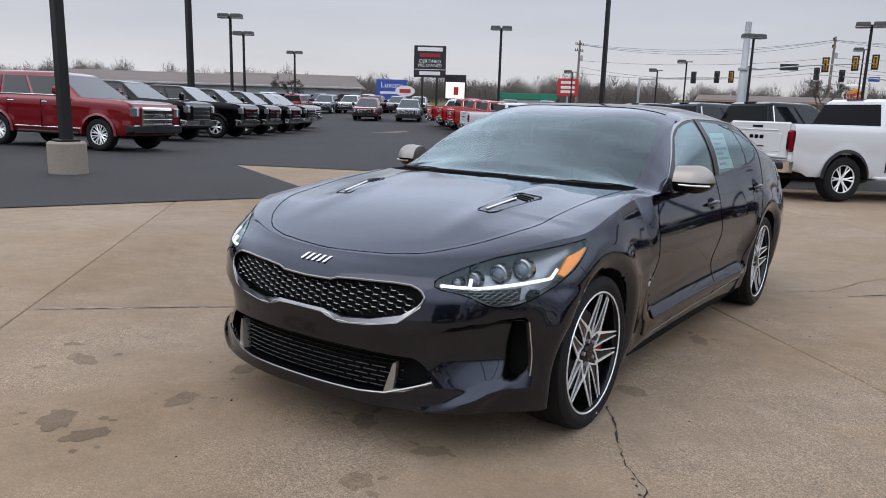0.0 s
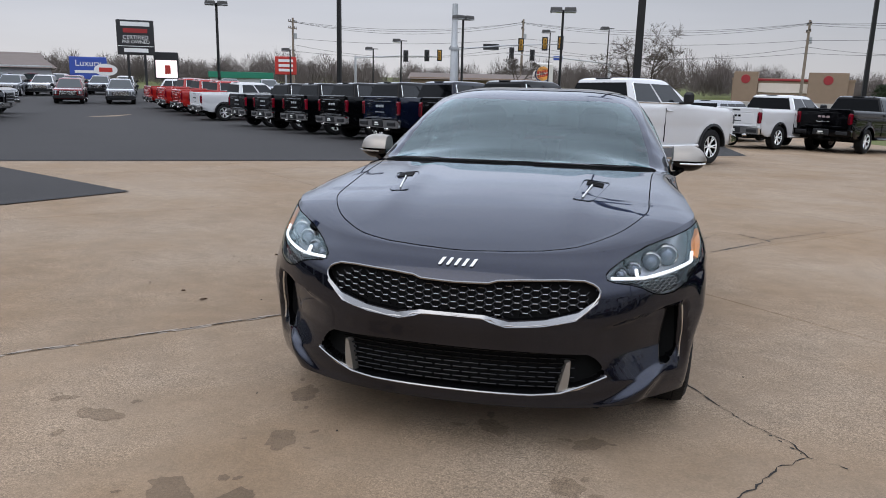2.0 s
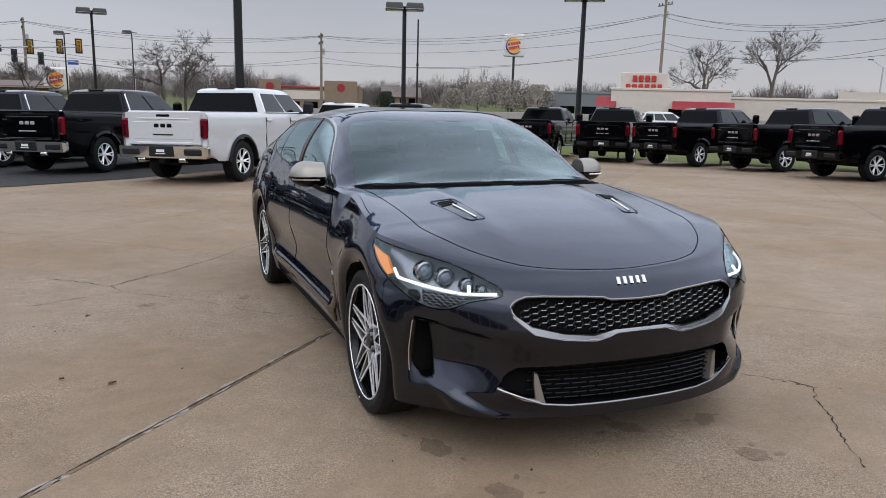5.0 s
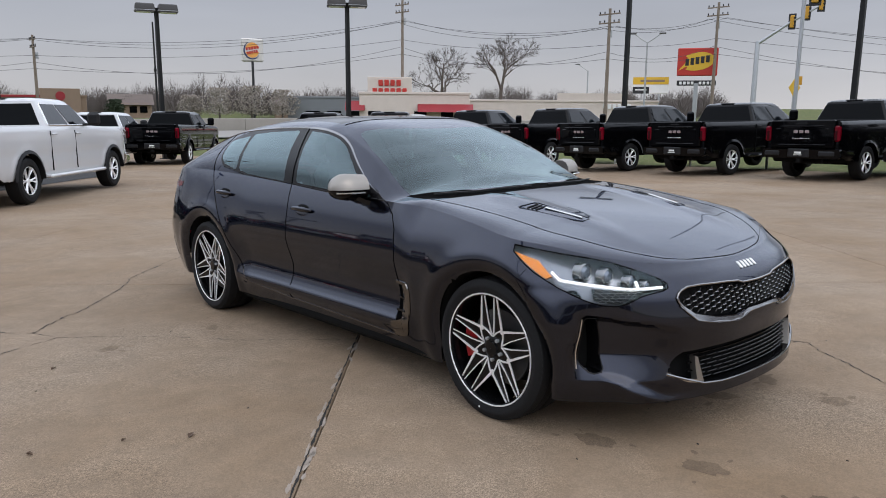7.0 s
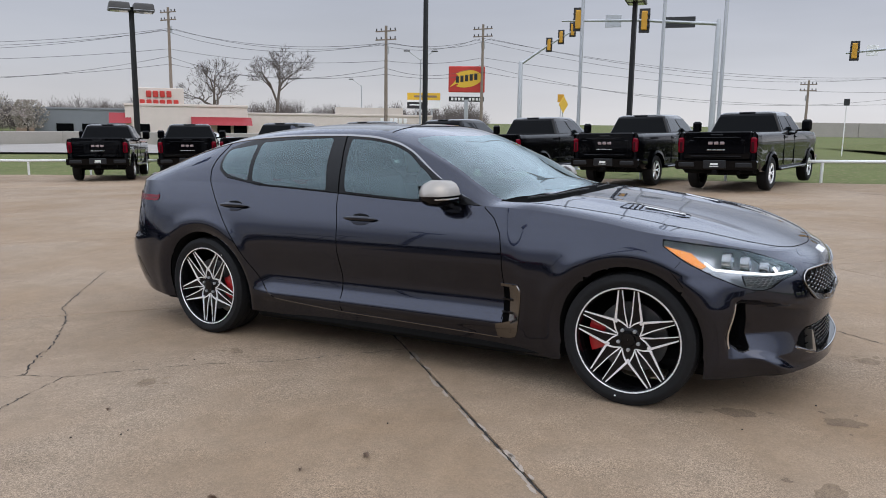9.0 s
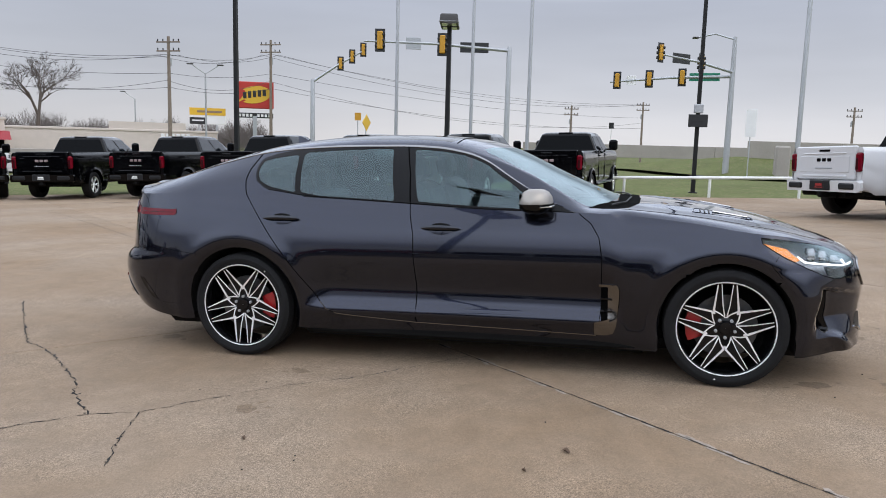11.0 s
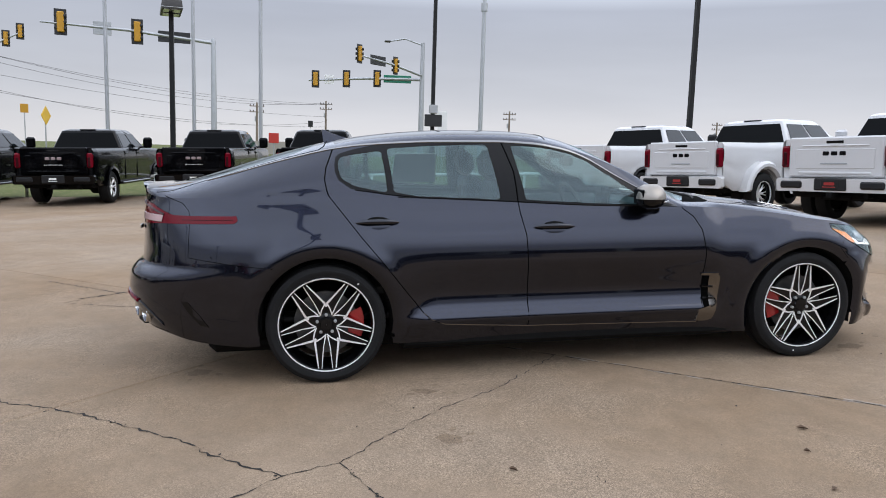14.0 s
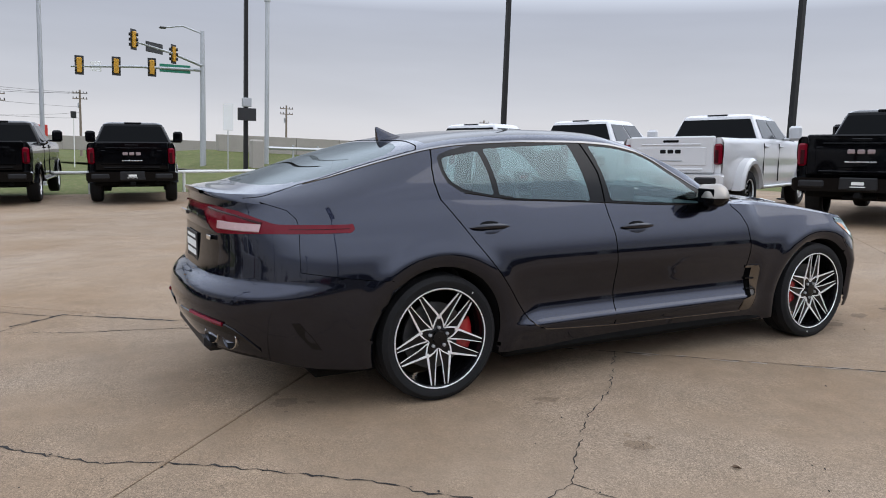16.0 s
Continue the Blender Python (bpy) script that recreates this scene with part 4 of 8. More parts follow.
# the row that faces the lane, and cars farther down the lot
red_suv = vehicle("family_suv", "dark red full-size SUV with chrome mesh grille", "SUV", RED_PAINT, dict(FAMILY, lip=RED_PAINT), trim=CHROME)
red_suv.matrix_basis = stand(-18.82, 5.93, 70.2)
facing = vehicle("pickup_truck", "black crew-cab pickup facing the lane, dark grille", "pickup truck", BLACK_PAINT, dict(LIGHT, badge=PRINT, badge2=PRINT, lip=BLACK_PAINT), "pickups facing the lane", trim=GLOSS_BLACK)
facing.matrix_basis = stand(-23.6, 9.9, 66)
for k, (x, y) in enumerate(((-25.2, 13.2), (-27.4, 16.4), (-29.4, 19.6), (-31.6, 22.8))):
    copy_thing(facing, stand(x, y, 62))
facing_silver = vehicle("pickup_truck", "silver crew-cab pickup facing the lane", "pickup truck", SILVER_PAINT, dict(LIGHT, badge=PRINT, badge2=PRINT, lip=SILVER_PAINT), "pickups facing the lane")
facing_silver.matrix_basis = stand(-34.5, 26.2, 62)
crossovers = []
for paint, word in ((RED_PAINT, "dark red"), (SILVER_PAINT, "silver"), (WHITE_PAINT, "white"), (GREY_PAINT, "dark grey")):
    crossovers.append(vehicle("crossover", word + " crossover parked on the asphalt lot", "crossover", paint, dict(CROSS, lip=PLASTIC), "crossovers down the lot"))
spots = [(2, 31.5, 39.5, 121), (0, -37.5, 41.5, 145), (1, -35.0, 43.5, 145), (2, -33.5, 47.5, 60), (0, -46.5, 42.0, 330), (1, 3.9, 28.6, 38)]
spots += [((3, 1, 2, 0, 1, 2)[k], -48.8 + 0.42 * k, 45.2 + 3.0 * k, 148) for k in range(6)]
spots += [((1, 2, 1, 3, 0, 2, 1)[k], -60.9 - 0.1 * k, 48.0 + 4.2 * k, 150) for k in range(7)]
spots += [((2, 3, 1)[k], -38.0 + 2.2 * k, 57.0 + 3.4 * k, 150) for k in range(3)]
used = set()
for k, x, y, az in spots:
    m = stand(x, y, az)
    if k in used:
        copy_thing(crossovers[k], m)
    else:
        crossovers[k].matrix_basis = m
        used.add(k)


# ---- lamps, signals, wires ----
def lot_lamp(x, y, top, heads=2, turn=0.0, thick=0.09, base=0.0, mat=BRONZE_POLE, group="lot lamps"):
    z0 = ground_z(x, y)
    T = thing("lamp_post", "dark square steel lamp post with box lamp heads" if not base else "dark steel lamp post on a round concrete footing", "lamp post", group, "", Matrix.Translation((x, y, z0)))
    h = top - z0
    part("pole", Buf().loft([[(a * thick * k, b * thick * k, z) for a, b in ((1, 1), (-1, 1), (-1, -1), (1, -1))] for z, k in ((base, 1.0), (h, 0.8))]), mat, T)
    part("base_plate", Buf().box((0, 0, base + 0.02), (thick * 4, thick * 4, 0.04), 0.008), mat, T)
    if base:
        part("footing", Buf().lathe([(-0.1, 0.001), (-0.1, 0.31), (base - 0.03, 0.31), (base, 0.28), (base, 0.001)], 24, "z"), KERB, T, "weathered round concrete footing")
    if heads:
        c, s = math.cos(turn), math.sin(turn)
        for k in range(heads):
            d = (-1, 1)[k % 2] * 0.47
            hood_rings = [[(d * c + u * c - v * s, d * s + u * s + v * c, h + z) for u, v in ((a, b), (-a, b), (-a, -b), (a, -b))] for a, b, z in ((0.40, 0.34, -0.17), (0.41, 0.35, -0.10), (0.38, 0.32, 0.13), (0.34, 0.28, 0.17))]
            hd = part("lamp_head", Buf().loft(hood_rings), LAMP_HEAD, T)
            part("lens", Buf().box((d * c, d * s, h - 0.175), (0.66, 0.54, 0.02), 0, turn), LAMP_CLEAR, hd)
            part("visor_edge", Buf().box((d * c, d * s, h - 0.115), (0.84, 0.72, 0.03), 0.01, turn), STEEL, hd)
        part("bracket", Buf().box((0, 0, h - 0.02), (1.1, 0.08, 0.08), 0.01, turn), mat, T)
    return T


lot_lamp(-10.53, 2.5, 9.0, 2, 0.3, 0.082, 0.55)
lot_lamp(-13.52, 31.29, 10.5, 2, 0.2, 0.10)
lot_lamp(-4.2, 49.0, 6.15, 2, 0.1)
lot_lamp(-12.8, 56.6, 6.2, 2, 0.9)
lot_lamp(-31.7, 51.4, 6.8, 2, 0.5)
lot_lamp(-44.4, 33.7, 6.5, 2, 0.6)
lot_lamp(-51.4, 40.8, 5.95, 2, 0.6)
lot_lamp(-63, 57.9, 5.4, 2, 0.6)
lot_lamp(-30.1, 19.5, 10.0, 2, 0.6, 0.13)
lot_lamp(0.72, 16.13, 10.0, 2, 0.2, 0.105)
lot_lamp(9.93, 29.89, 5.5, 2, -0.3)
lot_lamp(16.66, 25.19, 5.9, 2, -0.55)
lot_lamp(24.28, 15.61, 8.6, 2, -1.0)
lot_lamp(23.64, 6.19, 6.0, 2, 0.2)
lot_lamp(21.86, -2.94, 9.0, 0, 0, 0.07)
lot_lamp(17.41, -10.47, 9.5, 0, 0, 0.075)
lot_lamp(9.2, -14.2, 9.5, 0, 0, 0.075)
for x, y, top in ((-22, 70, 5.0), (-17, 74, 4.6), (-27, 76, 4.4), (-8, 78, 6.5), (-35, 72, 4.0), (-2, 80, 7.0)):
    lot_lamp(x, y, top, 1, 0.3, 0.07)


def grey_pole(x, y, top, r, name="pole", label="tall grey galvanised steel pole", mat=STEEL):
    T = thing(name, label, name.replace("_", " "), "", "", Matrix.Translation(lift(x, y)))
    h = top - ground_z(x, y)
    part("shaft", Buf().tube([(0, 0, 0), (0, 0, h * 0.55), (0, 0, h * 0.56), (0, 0, h)], [r, r * 0.9, r * 0.82, r * 0.7], 12), mat, T)
    part("collar", Buf().lathe([(h * 0.54, r * 0.9), (h * 0.54, r * 1.35), (h * 0.565, r * 1.35), (h * 0.565, r * 0.8)], 14, "z"), mat, T)
    part("flange", Buf().lathe([(0, r), (0, r * 2), (0.04, r * 2), (0.04, r)], 12, "z"), mat, T)
    return T


grey_pole(56.4, -12.8, 24.0, 0.19)
for x, y in ((25.04, 8.72), (26.19, 5.80), (24.62, 3.18)):
    grey_pole(x, y, 14.0, 0.075, "flagpole", "slim silver flagpole on the grass strip")
grey_pole(-15.5, 65.4, 8.1, 0.37)
grey_pole(23.1, 64.6, 8.5, 0.1, "lamp_pole", "thin dark street lamp pole far off", BRONZE_POLE)


def signal_head(parent, p, mat=SIGNAL_YELLOW, tall=1.0, back=True, turn=0.0):
    ob = part("signal_head", Buf().box(p, (0.34, 0.3, 1.05 * tall), 0.04, turn), mat, parent)
    if back:
        part("backplate", Buf().box((p[0], p[1], p[2]), (0.6, 0.04, 1.35 * tall), 0.02, turn), SIGN_BLACK, ob)
    for k in (-1, 0, 1):
        for s in (-1, 1):
            part("visor", Buf().lathe([(0, 0.001), (0, 0.1), (s * 0.14, 0.11), (s * 0.14, 0.12)], 10, "y", (p[0], p[1] + s * 0.15, p[2] + k * 0.33 * tall)), SIGN_BLACK, ob)
    return ob


def signal_mast(base, root, tip, heads, r=0.16, plates=(), lamp=None, label="grey steel traffic signal mast with yellow signal heads"):
    """A signal pole with its long arm. heads: fractions along the arm."""
    T = thing("traffic_signal", label, "traffic signal")
    b, a, t = Vector(base), Vector(root), Vector(tip)
    top = Vector((b.x, b.y, (lamp[2] if lamp else a.z + 0.25)))
    part("pole", Buf().tube([b, Vector((b.x, b.y, a.z)), top], [r, r * 0.8, r * 0.6], 12), STEEL, T)
    part("arm", Buf().tube([Vector((b.x, b.y, a.z)), a * 0.5 + t * 0.5 + Vector((0, 0, 0.12)), t], [r * 0.55, r * 0.45, r * 0.3], 10), STEEL, T)
    if lamp:
        l = Vector(lamp)
        arm = part("lamp_arm", Buf().tube([top - Vector((0, 0, 0.2)), (top + l) / 2 + Vector((0, 0, 0.25)), l], r * 0.25, 8), STEEL, T)
        part("lamp_head", Buf().box(l, (0.5, 0.5, 0.12), 0.05), LAMP_HEAD, arm)
    turn = math.atan2(t.y - a.y, t.x - a.x)
    for k, mat in heads:
        p = a.lerp(t, k) + Vector((0, 0, 0.1))
        signal_head(T, p, mat, turn=turn)
    for k, w, h, mat in plates:
        p = a.lerp(t, k) + Vector((0, 0, 0.05))
        part("sign_plate", Buf().box(p, (w, 0.05, h), 0.015, turn), mat, T)
    return T


Y = SIGNAL_YELLOW
signal_mast((40.5, 6.64, -0.5), (40.5, 6.64, 7.0), (38.5, 15.1, 7.38), ((0.46, Y), (0.89, Y)), 0.18, ((0.66, 0.9, 0.7, STEEL), (0.24, 1.7, 0.6, SIGN_BLACK)))
signal_mast((63.8, 29.6, -0.7), (63.8, 29.6, 7.1), (65.6, 25.1, 10.2), ((0.55, Y), (0.78, Y), (1.0, Y)), 0.25)
signal_mast((56.2, -7.8, -0.4), (56.2, -7.8, 7.0), (56.75, 1.2, 6.6), ((0.94, Y), (0.67, Y), (0.4, Y)), 0.24, ((0.22, 2.2, 0.6, SIGN_GREEN), (0.82, 0.7, 0.7, SIGN_WHITE)), (56.5, -5.0, 9.9))
signal_mast((56.2, -7.8, -0.4), (56.2, -7.8, 7.3), (50.5, -2.3, 8.0), ((0.45, Y), (0.99, Y)), 0.2, ((0.72, 1.8, 0.7, SIGN_BLACK),))
signal_mast((-17.0, 73.4, -0.7), (-17.0, 73.4, 4.4), (-6.6, 74.9, 5.1), ((0.62, Y), (0.85, Y), (1.0, Y)), 0.16, ((0.33, 1.6, 0.6, SIGN_BLACK),))
signal_mast((-2.0, 92, -0.7), (-2.0, 92, 3.6), (-14.5, 90, 4.6), ((0.75, SIGN_BLACK), (0.95, SIGN_BLACK)), 0.16, ((0.5, 1.1, 0.5, SIGN_BLUE),))
signal_mast((-32, 84, -0.7), (-32, 84, 3.6), (-22, 86, 4.0), ((0.6, SIGN_BLACK), (0.85, SIGN_BLACK), (1.0, Y)), 0.16)


def utility_pole(x, y, top, arm=1.2, label="weathered wooden utility pole with crossarm"):
    T = thing("utility_pole", label, "utility pole", "utility poles", "", Matrix.Translation(lift(x, y, -0.1)))
    h = top - ground_z(x, y)
    part("shaft", Buf().tube([(0, 0, 0), (0.05, 0, h)], [0.2, 0.13], 8), WOOD_POLE, T)
    for dz in (0.5, 1.3):
        ca = part("crossarm", Buf().box((0, 0, h - dz), (0.12, 2 * arm, 0.12), 0.01), WOOD_POLE, T)
        ins = Buf()
        for k in (-0.9, -0.45, 0.45, 0.9):
            ins.lathe([(0, 0.02), (0, 0.05), (0.2, 0.06), (0.22, 0.001)], 8, "z", (0, k * arm, h - dz + 0.06))
        part("insulator", ins, PLASTIC, ca)
    part("transformer", Buf().lathe([(0, 0.001), (0, 0.22), (0.7, 0.22), (0.76, 0.001)], 12, "z", (0.3, 0.1, h - 2.6)), STEEL, T)
    return T


def street_lamp(x, y, top, arms=2):
    T = thing("street_lamp", "tall grey street lamp with two slanted arms" if arms == 2 else "grey street lamp with one curved arm", "street lamp", "", "", facing_pose(x, y, 0, (-4, 0)))
    g = ground_z(x, y)
    part("pole", Buf().tube([(0, 0, g), (0, 0, top - 0.9)], [0.12, 0.08], 8), STEEL, T)
    for s in (-1, 1)[:arms]:
        arm = part("lamp_arm", Buf().tube([(0, 0, top - 0.95), (s * 0.7, 0, top - 0.5), (s * 1.3, 0, top - 0.05)], 0.05, 6), STEEL, T)
        part("lamp_head", Buf().box((s * 1.5, 0, top), (0.7, 0.3, 0.14), 0.05), LAMP_HEAD, arm)
    return T


poles = [(51.9, 65.6, 13.2), (57.0, 40.8, 10.6), (72.0, 38.2, 12.3), (20, 92, 9), (-14, 100, 9.5), (-42, 88, 8.6)]
for x, y, t in poles:
    utility_pole(x, y, t)
for x, y, t in ((110, -30, 8.0), (120, -2, 9), (105, 8, 7.5), (118, -70, 8)):
    utility_pole(x, y, t, 1.0)


def wire(name, a, b, sag, r=0.018):
    a, b = Vector(a), Vector(b)
    pts = [a.lerp(b, k / 16) - Vector((0, 0, sag * 4 * (k / 16) * (1 - k / 16))) for k in range(17)]
    tagged(part(name, Buf().tube(pts, r, 4), WIRE), "thin black overhead cable between poles", "cable", "overhead cables")


for off, dz, sg in ((-1.0, 0.6, 1.2), (0.0, 0.5, 1.0), (1.0, 0.6, 1.4), (0.0, 2.6, 0.7), (0.2, 3.4, 1.6), (-0.1, 4.2, 0.9)):
    wire("overhead_cable", (51.9, 65.6 + off, 11.4 - dz), (57.0, 40.8 + off, 9.3 - dz * 0.8), sg)
    wire("overhead_cable", (57.0, 40.8 + off, 9.3 - dz * 0.8), (72.0, 38.2 + off, 11.2 - dz), sg * 0.6)
    wire("overhead_cable", (51.9, 65.6 + off, 11.4 - dz), (20, 92 + off, 9 - dz * 0.9), sg * 1.3)
    wire("overhead_cable", (20, 92 + off, 9 - dz * 0.9), (-14, 100 + off, 9.5 - dz), sg)
    wire("overhead_cable", (-14, 100 + off, 9.5 - dz), (-42, 88 + off, 8.6 - dz), sg)
    wire("overhead_cable", (72.0, 38.2 + off, 11.2 - dz), (120, -2 + off, 9 - dz), sg * 1.5)


# ---- signs ----
def words(parent, body, size, m, mat, name="lettering"):
    cu = bpy.data.curves.new(name, "FONT")
    cu.body, cu.size, cu.align_x, cu.align_y, cu.extrude = body, size, "CENTER", "CENTER", 0.01
    cu.materials.append(mat)
    ob = new(name, cu)
    ob.parent = parent
    ob.matrix_basis = m
    return ob


def facing_pose(x, y, z, toward=(-1.0, -1.0)):
    """Local x runs along the sign, y away from the viewer."""
    d = Vector((x - toward[0], y - toward[1]))
    return Matrix.Translation((x, y, z)) @ pose(0, 0, 0, 0, 0, math.degrees(math.atan2(d.y, d.x)) - 90)


street_lamp(66.4, 42.8, 9.0)
street_lamp(86.8, 66.2, 7.5, 1)


def post_sign(name, label, x, y, w, h, zc, board, posts, toward=(0, -3), depth=0.3, post_mat=SIGN_BLACK, round_off=0.05):
    T = thing(name, label, "sign", "", "", facing_pose(x, y, 0, toward))
    b = part("board", Buf().box((0, 0, zc), (w, depth, h), round_off), board, T)
    for px in posts:
        part("post", Buf().box((px, 0, (zc - h / 2 - 1.0) / 2 - 0.0), (0.22, 0.22, zc - h / 2 + 1.0), 0.02), post_mat, T)
    return T, b


def bar(b, x, z, w, h, mat, y=-0.17, name="marking"):
    return part(name, Buf().box((x, y, z), (w, 0.03, h), 0.01), mat, b)


T, b = post_sign("pylon_sign", "tall black dealership pylon sign with pale lettering", -42.4, 56.0, 3.1, 3.0, 4.3, SIGN_BLACK, (-0.7, 0.7))
for k, w in ((1.15, 2.4), (0.58, 2.0)):
    bar(b, 0, 4.3 + k, w, 0.36, SIGN_WHITE if k > 1 else RED_EMBLEM)
face = pose(0, -0.18, 0, 90, 0, 0)
words(b, "CERTIFIED", 0.46, Matrix.Translation((0, 0, 4.3)) @ face, SIGN_WHITE)
words(b, "PRE OWNED", 0.40, Matrix.Translation((0, 0, 3.92)) @ face, SIGN_WHITE)
bar(b, 0, 3.2, 2.0, 0.34, SIGN_WHITE)
bar(b, 0, 3.55, 3.0, 0.05, SIGN_WHITE)
T, b = post_sign("screen_sign", "lit pale message board with a dark header", -42.1, 60.0, 2.2, 2.5, 1.95, SIGN_BLACK, (0,))
part("screen", Buf().box((0, -0.17, 1.65), (1.9, 0.04, 1.6), 0.01), material("lit_screen", (0.95, 0.80, 0.80), emit=0.9), b, "softly glowing pale screen")
bar(b, 0.1, 1.6, 0.5, 0.8, SIGN_RED, -0.2)
T, b = post_sign("banner_sign", "blue banner sign with white lettering", -58, 69.3, 3.8, 2.4, 1.6, SIGN_BLUE, (-1.2, 1.2))
words(b, "Luxury", 0.95, Matrix.Translation((0, 0, 2.1)) @ face, SIGN_WHITE)
bar(b, 0, 1.2, 2.8, 0.3, SIGN_WHITE)
T = thing("oval_sign", "small white oval sign with a red mark", "sign", "", "", facing_pose(-53.6, 66.4, 0))
o = part("oval_board", Buf().loft([[(1.15 * math.cos(a), yy, 1.45 + 0.62 * math.sin(a)) for a in (2 * math.pi * k / 28 for k in range(28))] for yy in (-0.12, 0.12)]), SIGN_WHITE, T)
bar(o, 0, 1.45, 1.3, 0.45, SIGN_RED, -0.14)
part("post", Buf().box((0, 0, 0.0), (0.15, 0.15, 2.0)), STEEL, T)


def burger_sign(x, y, zc, s, base, toward):
    T = thing("roundel_sign", "white rounded sign with a yellow and red bun roundel", "sign", "", "", facing_pose(x, y, 0, toward))
    board = part("board", Buf().box((0, 0, zc), (s, 0.5, s * 1.06), s * 0.12), SIGN_CREAM, T)

    def disc(rx, rz, z, y, mat, a0=0.0, a1=360.0, name="roundel"):
        n = 30
        ring = [(rx * math.cos(radians(a0 + (a1 - a0) * k / n)), z + rz * math.sin(radians(a0 + (a1 - a0) * k / n))) for k in range(n + 1)]
        part(name, Buf().loft([[(u, y, v) for u, v in ring], [(u, y - 0.03, v) for u, v in ring]]), mat, board)

    disc(s * 0.31, s * 0.34, zc, -0.25, SIGN_BUN, 14, 166, "bun")
    disc(s * 0.31, s * 0.34, zc, -0.25, SIGN_BUN, 194, 346, "bun")
    ring = []
    for k in range(19):
        a = radians(118 + 205 * k / 18)
        ring.append((s * 0.36 * math.cos(a), -0.27, zc + s * 0.39 * math.sin(a)))
    part("arc", Buf().tube(ring, [s * 0.012 + s * 0.026 * math.sin(math.pi * k / 18) for k in range(19)], 6), SIGN_NAVY, board)
    for dz, w in ((0.09, 0.60), (-0.09, 0.50)):
        for k in range(5):
            mark = part("marking", Buf().box((0, 0, 0), (w * s / 6.2, 0.03, s * 0.13), 0.02), SIGN_RED, board)
            mark.matrix_basis = Matrix.Translation(((k - 2) * w * s / 5, -0.29, zc + dz * s + (k - 2) * 0.022 * s)) @ pose(0, 0, 0, 0, -8, 0)
    part("post", Buf().tube([(0, 0, base), (0, 0, zc - s * 0.5)], 0.2, 10), SIGN_BLACK, T)
    return T


burger_sign(53.0, 103.5, 9.5, 3.3, -1.0, (0, -3))
burger_sign(-10.4, 94.6, 2.3, 2.6, -1.0, (1, -4))

T = thing("red_pylon_sign", "red square sign with a yellow speech-bubble shape on a steel post", "sign", "", "", facing_pose(71.9, 40.1, 0, (-5, -1)))
rb = part("board", Buf().box((0, 0, 6.25), (4.1, 0.5, 2.9), 0.08), SIGN_RED, T)
oval = [(1.75 * math.cos(a) + (0.5 if math.cos(a) < -0.8 else 0), 6.3 + 0.95 * math.sin(a) + 0.18 * math.cos(a)) for a in (2 * math.pi * k / 32 for k in range(32))]
oval[17] = (-1.9, 5.35)
part("bubble", Buf().loft([[(u, -0.25, v) for u, v in oval], [(u, -0.29, v) for u, v in oval]]), SIGN_YELLOW, rb)
for k in range(5):
    bar(rb, -1.05 + 0.52 * k, 6.22 + 0.08 * k, 0.36, 0.72, SIGN_BLACK, -0.31)
lb = part("lower_board", Buf().box((0, 0, 4.05), (4.0, 0.3, 0.55), 0.06), SIGN_BLACK, T)
for k in range(9):
    if k != 4:
        bar(lb, -1.6 + 0.4 * k, 4.05, 0.26, 0.3, SIGN_WHITE, -0.17)
part("post", Buf().box((0.0, 0, 1.5), (0.45, 0.4, 5.0), 0.03), STEEL, T)

T, b = post_sign("yellow_sign", "yellow and white shop sign with a black corner panel", 76.1, 48.5, 4.1, 1.9, 4.0, SIGN_WHITE, (-1.0, 1.0), (-5, -1), post_mat=STEEL)
part("yellow_panel", Buf().box((0, -0.16, 4.55), (4.1, 0.06, 0.85), 0.01), SIGN_YELLOW, b)
bar(b, 0.2, 4.55, 2.8, 0.25, TAN_STUCCO, -0.2)
part("black_panel", Buf().box((-1.1, -0.16, 3.45), (1.9, 0.06, 0.8), 0.01), SIGN_BLACK, b)
bar(b, -1.1, 3.5, 1.3, 0.15, SIGN_WHITE, -0.2)


def road_sign(x, y, z, w, h, mat, label, toward=(-5, 0), diamond=False, post=STEEL):
    T = thing("road_sign", label, "road sign", "", "", facing_pose(x, y, 0, toward))
    g = ground_z(x, y)
    p = part("plate", Buf().box((0, 0, 0), (w, 0.03, h), 0.01), mat, T)
    p.matrix_basis = Matrix.Translation((0, 0, z)) @ (pose(0, 0, 0, 0, 45, 0) if diamond else Matrix())
    part("post", Buf().tube([(0, 0.04, g), (0, 0.04, z + h / 2)], 0.04, 6), post, T)
    return T


road_sign(40.2, 15.5, 2.6, 0.75, 0.75, SIGN_YELLOW, "yellow diamond warning sign on a thin post", (32, -30), True)
road_sign(38.2, 3.2, 1.75, 0.55, 0.55, SIGN_RED, "small red road sign on a thin post")
road_sign(52, -8.8, 3.4, 0.7, 1.9, SIGN_WHITE, "white route marker plates on a thin post")
road_sign(52, 20.5, 3.4, 0.5, 0.6, SIGNAL_YELLOW, "yellow pedestrian signal box on a thin post")
road_sign(60, 1.0, 3.3, 0.4, 0.5, SIGN_BLACK, "small black signal on a thin white post", post=RAIL_WHITE)
solar = thing("solar_panel", "small dark solar panel box clamped to a lamp post", "solar panel", "", "", Matrix.Translation((21.86, -2.94, 0)))
part("panel", Buf().box((-0.16, 0.0, 2.35), (0.06, 0.62, 0.42), 0.01), SIGN_BLACK, solar)
part("control_box", Buf().box((-0.12, 0.0, 2.75), (0.18, 0.3, 0.3), 0.02), STEEL, solar)

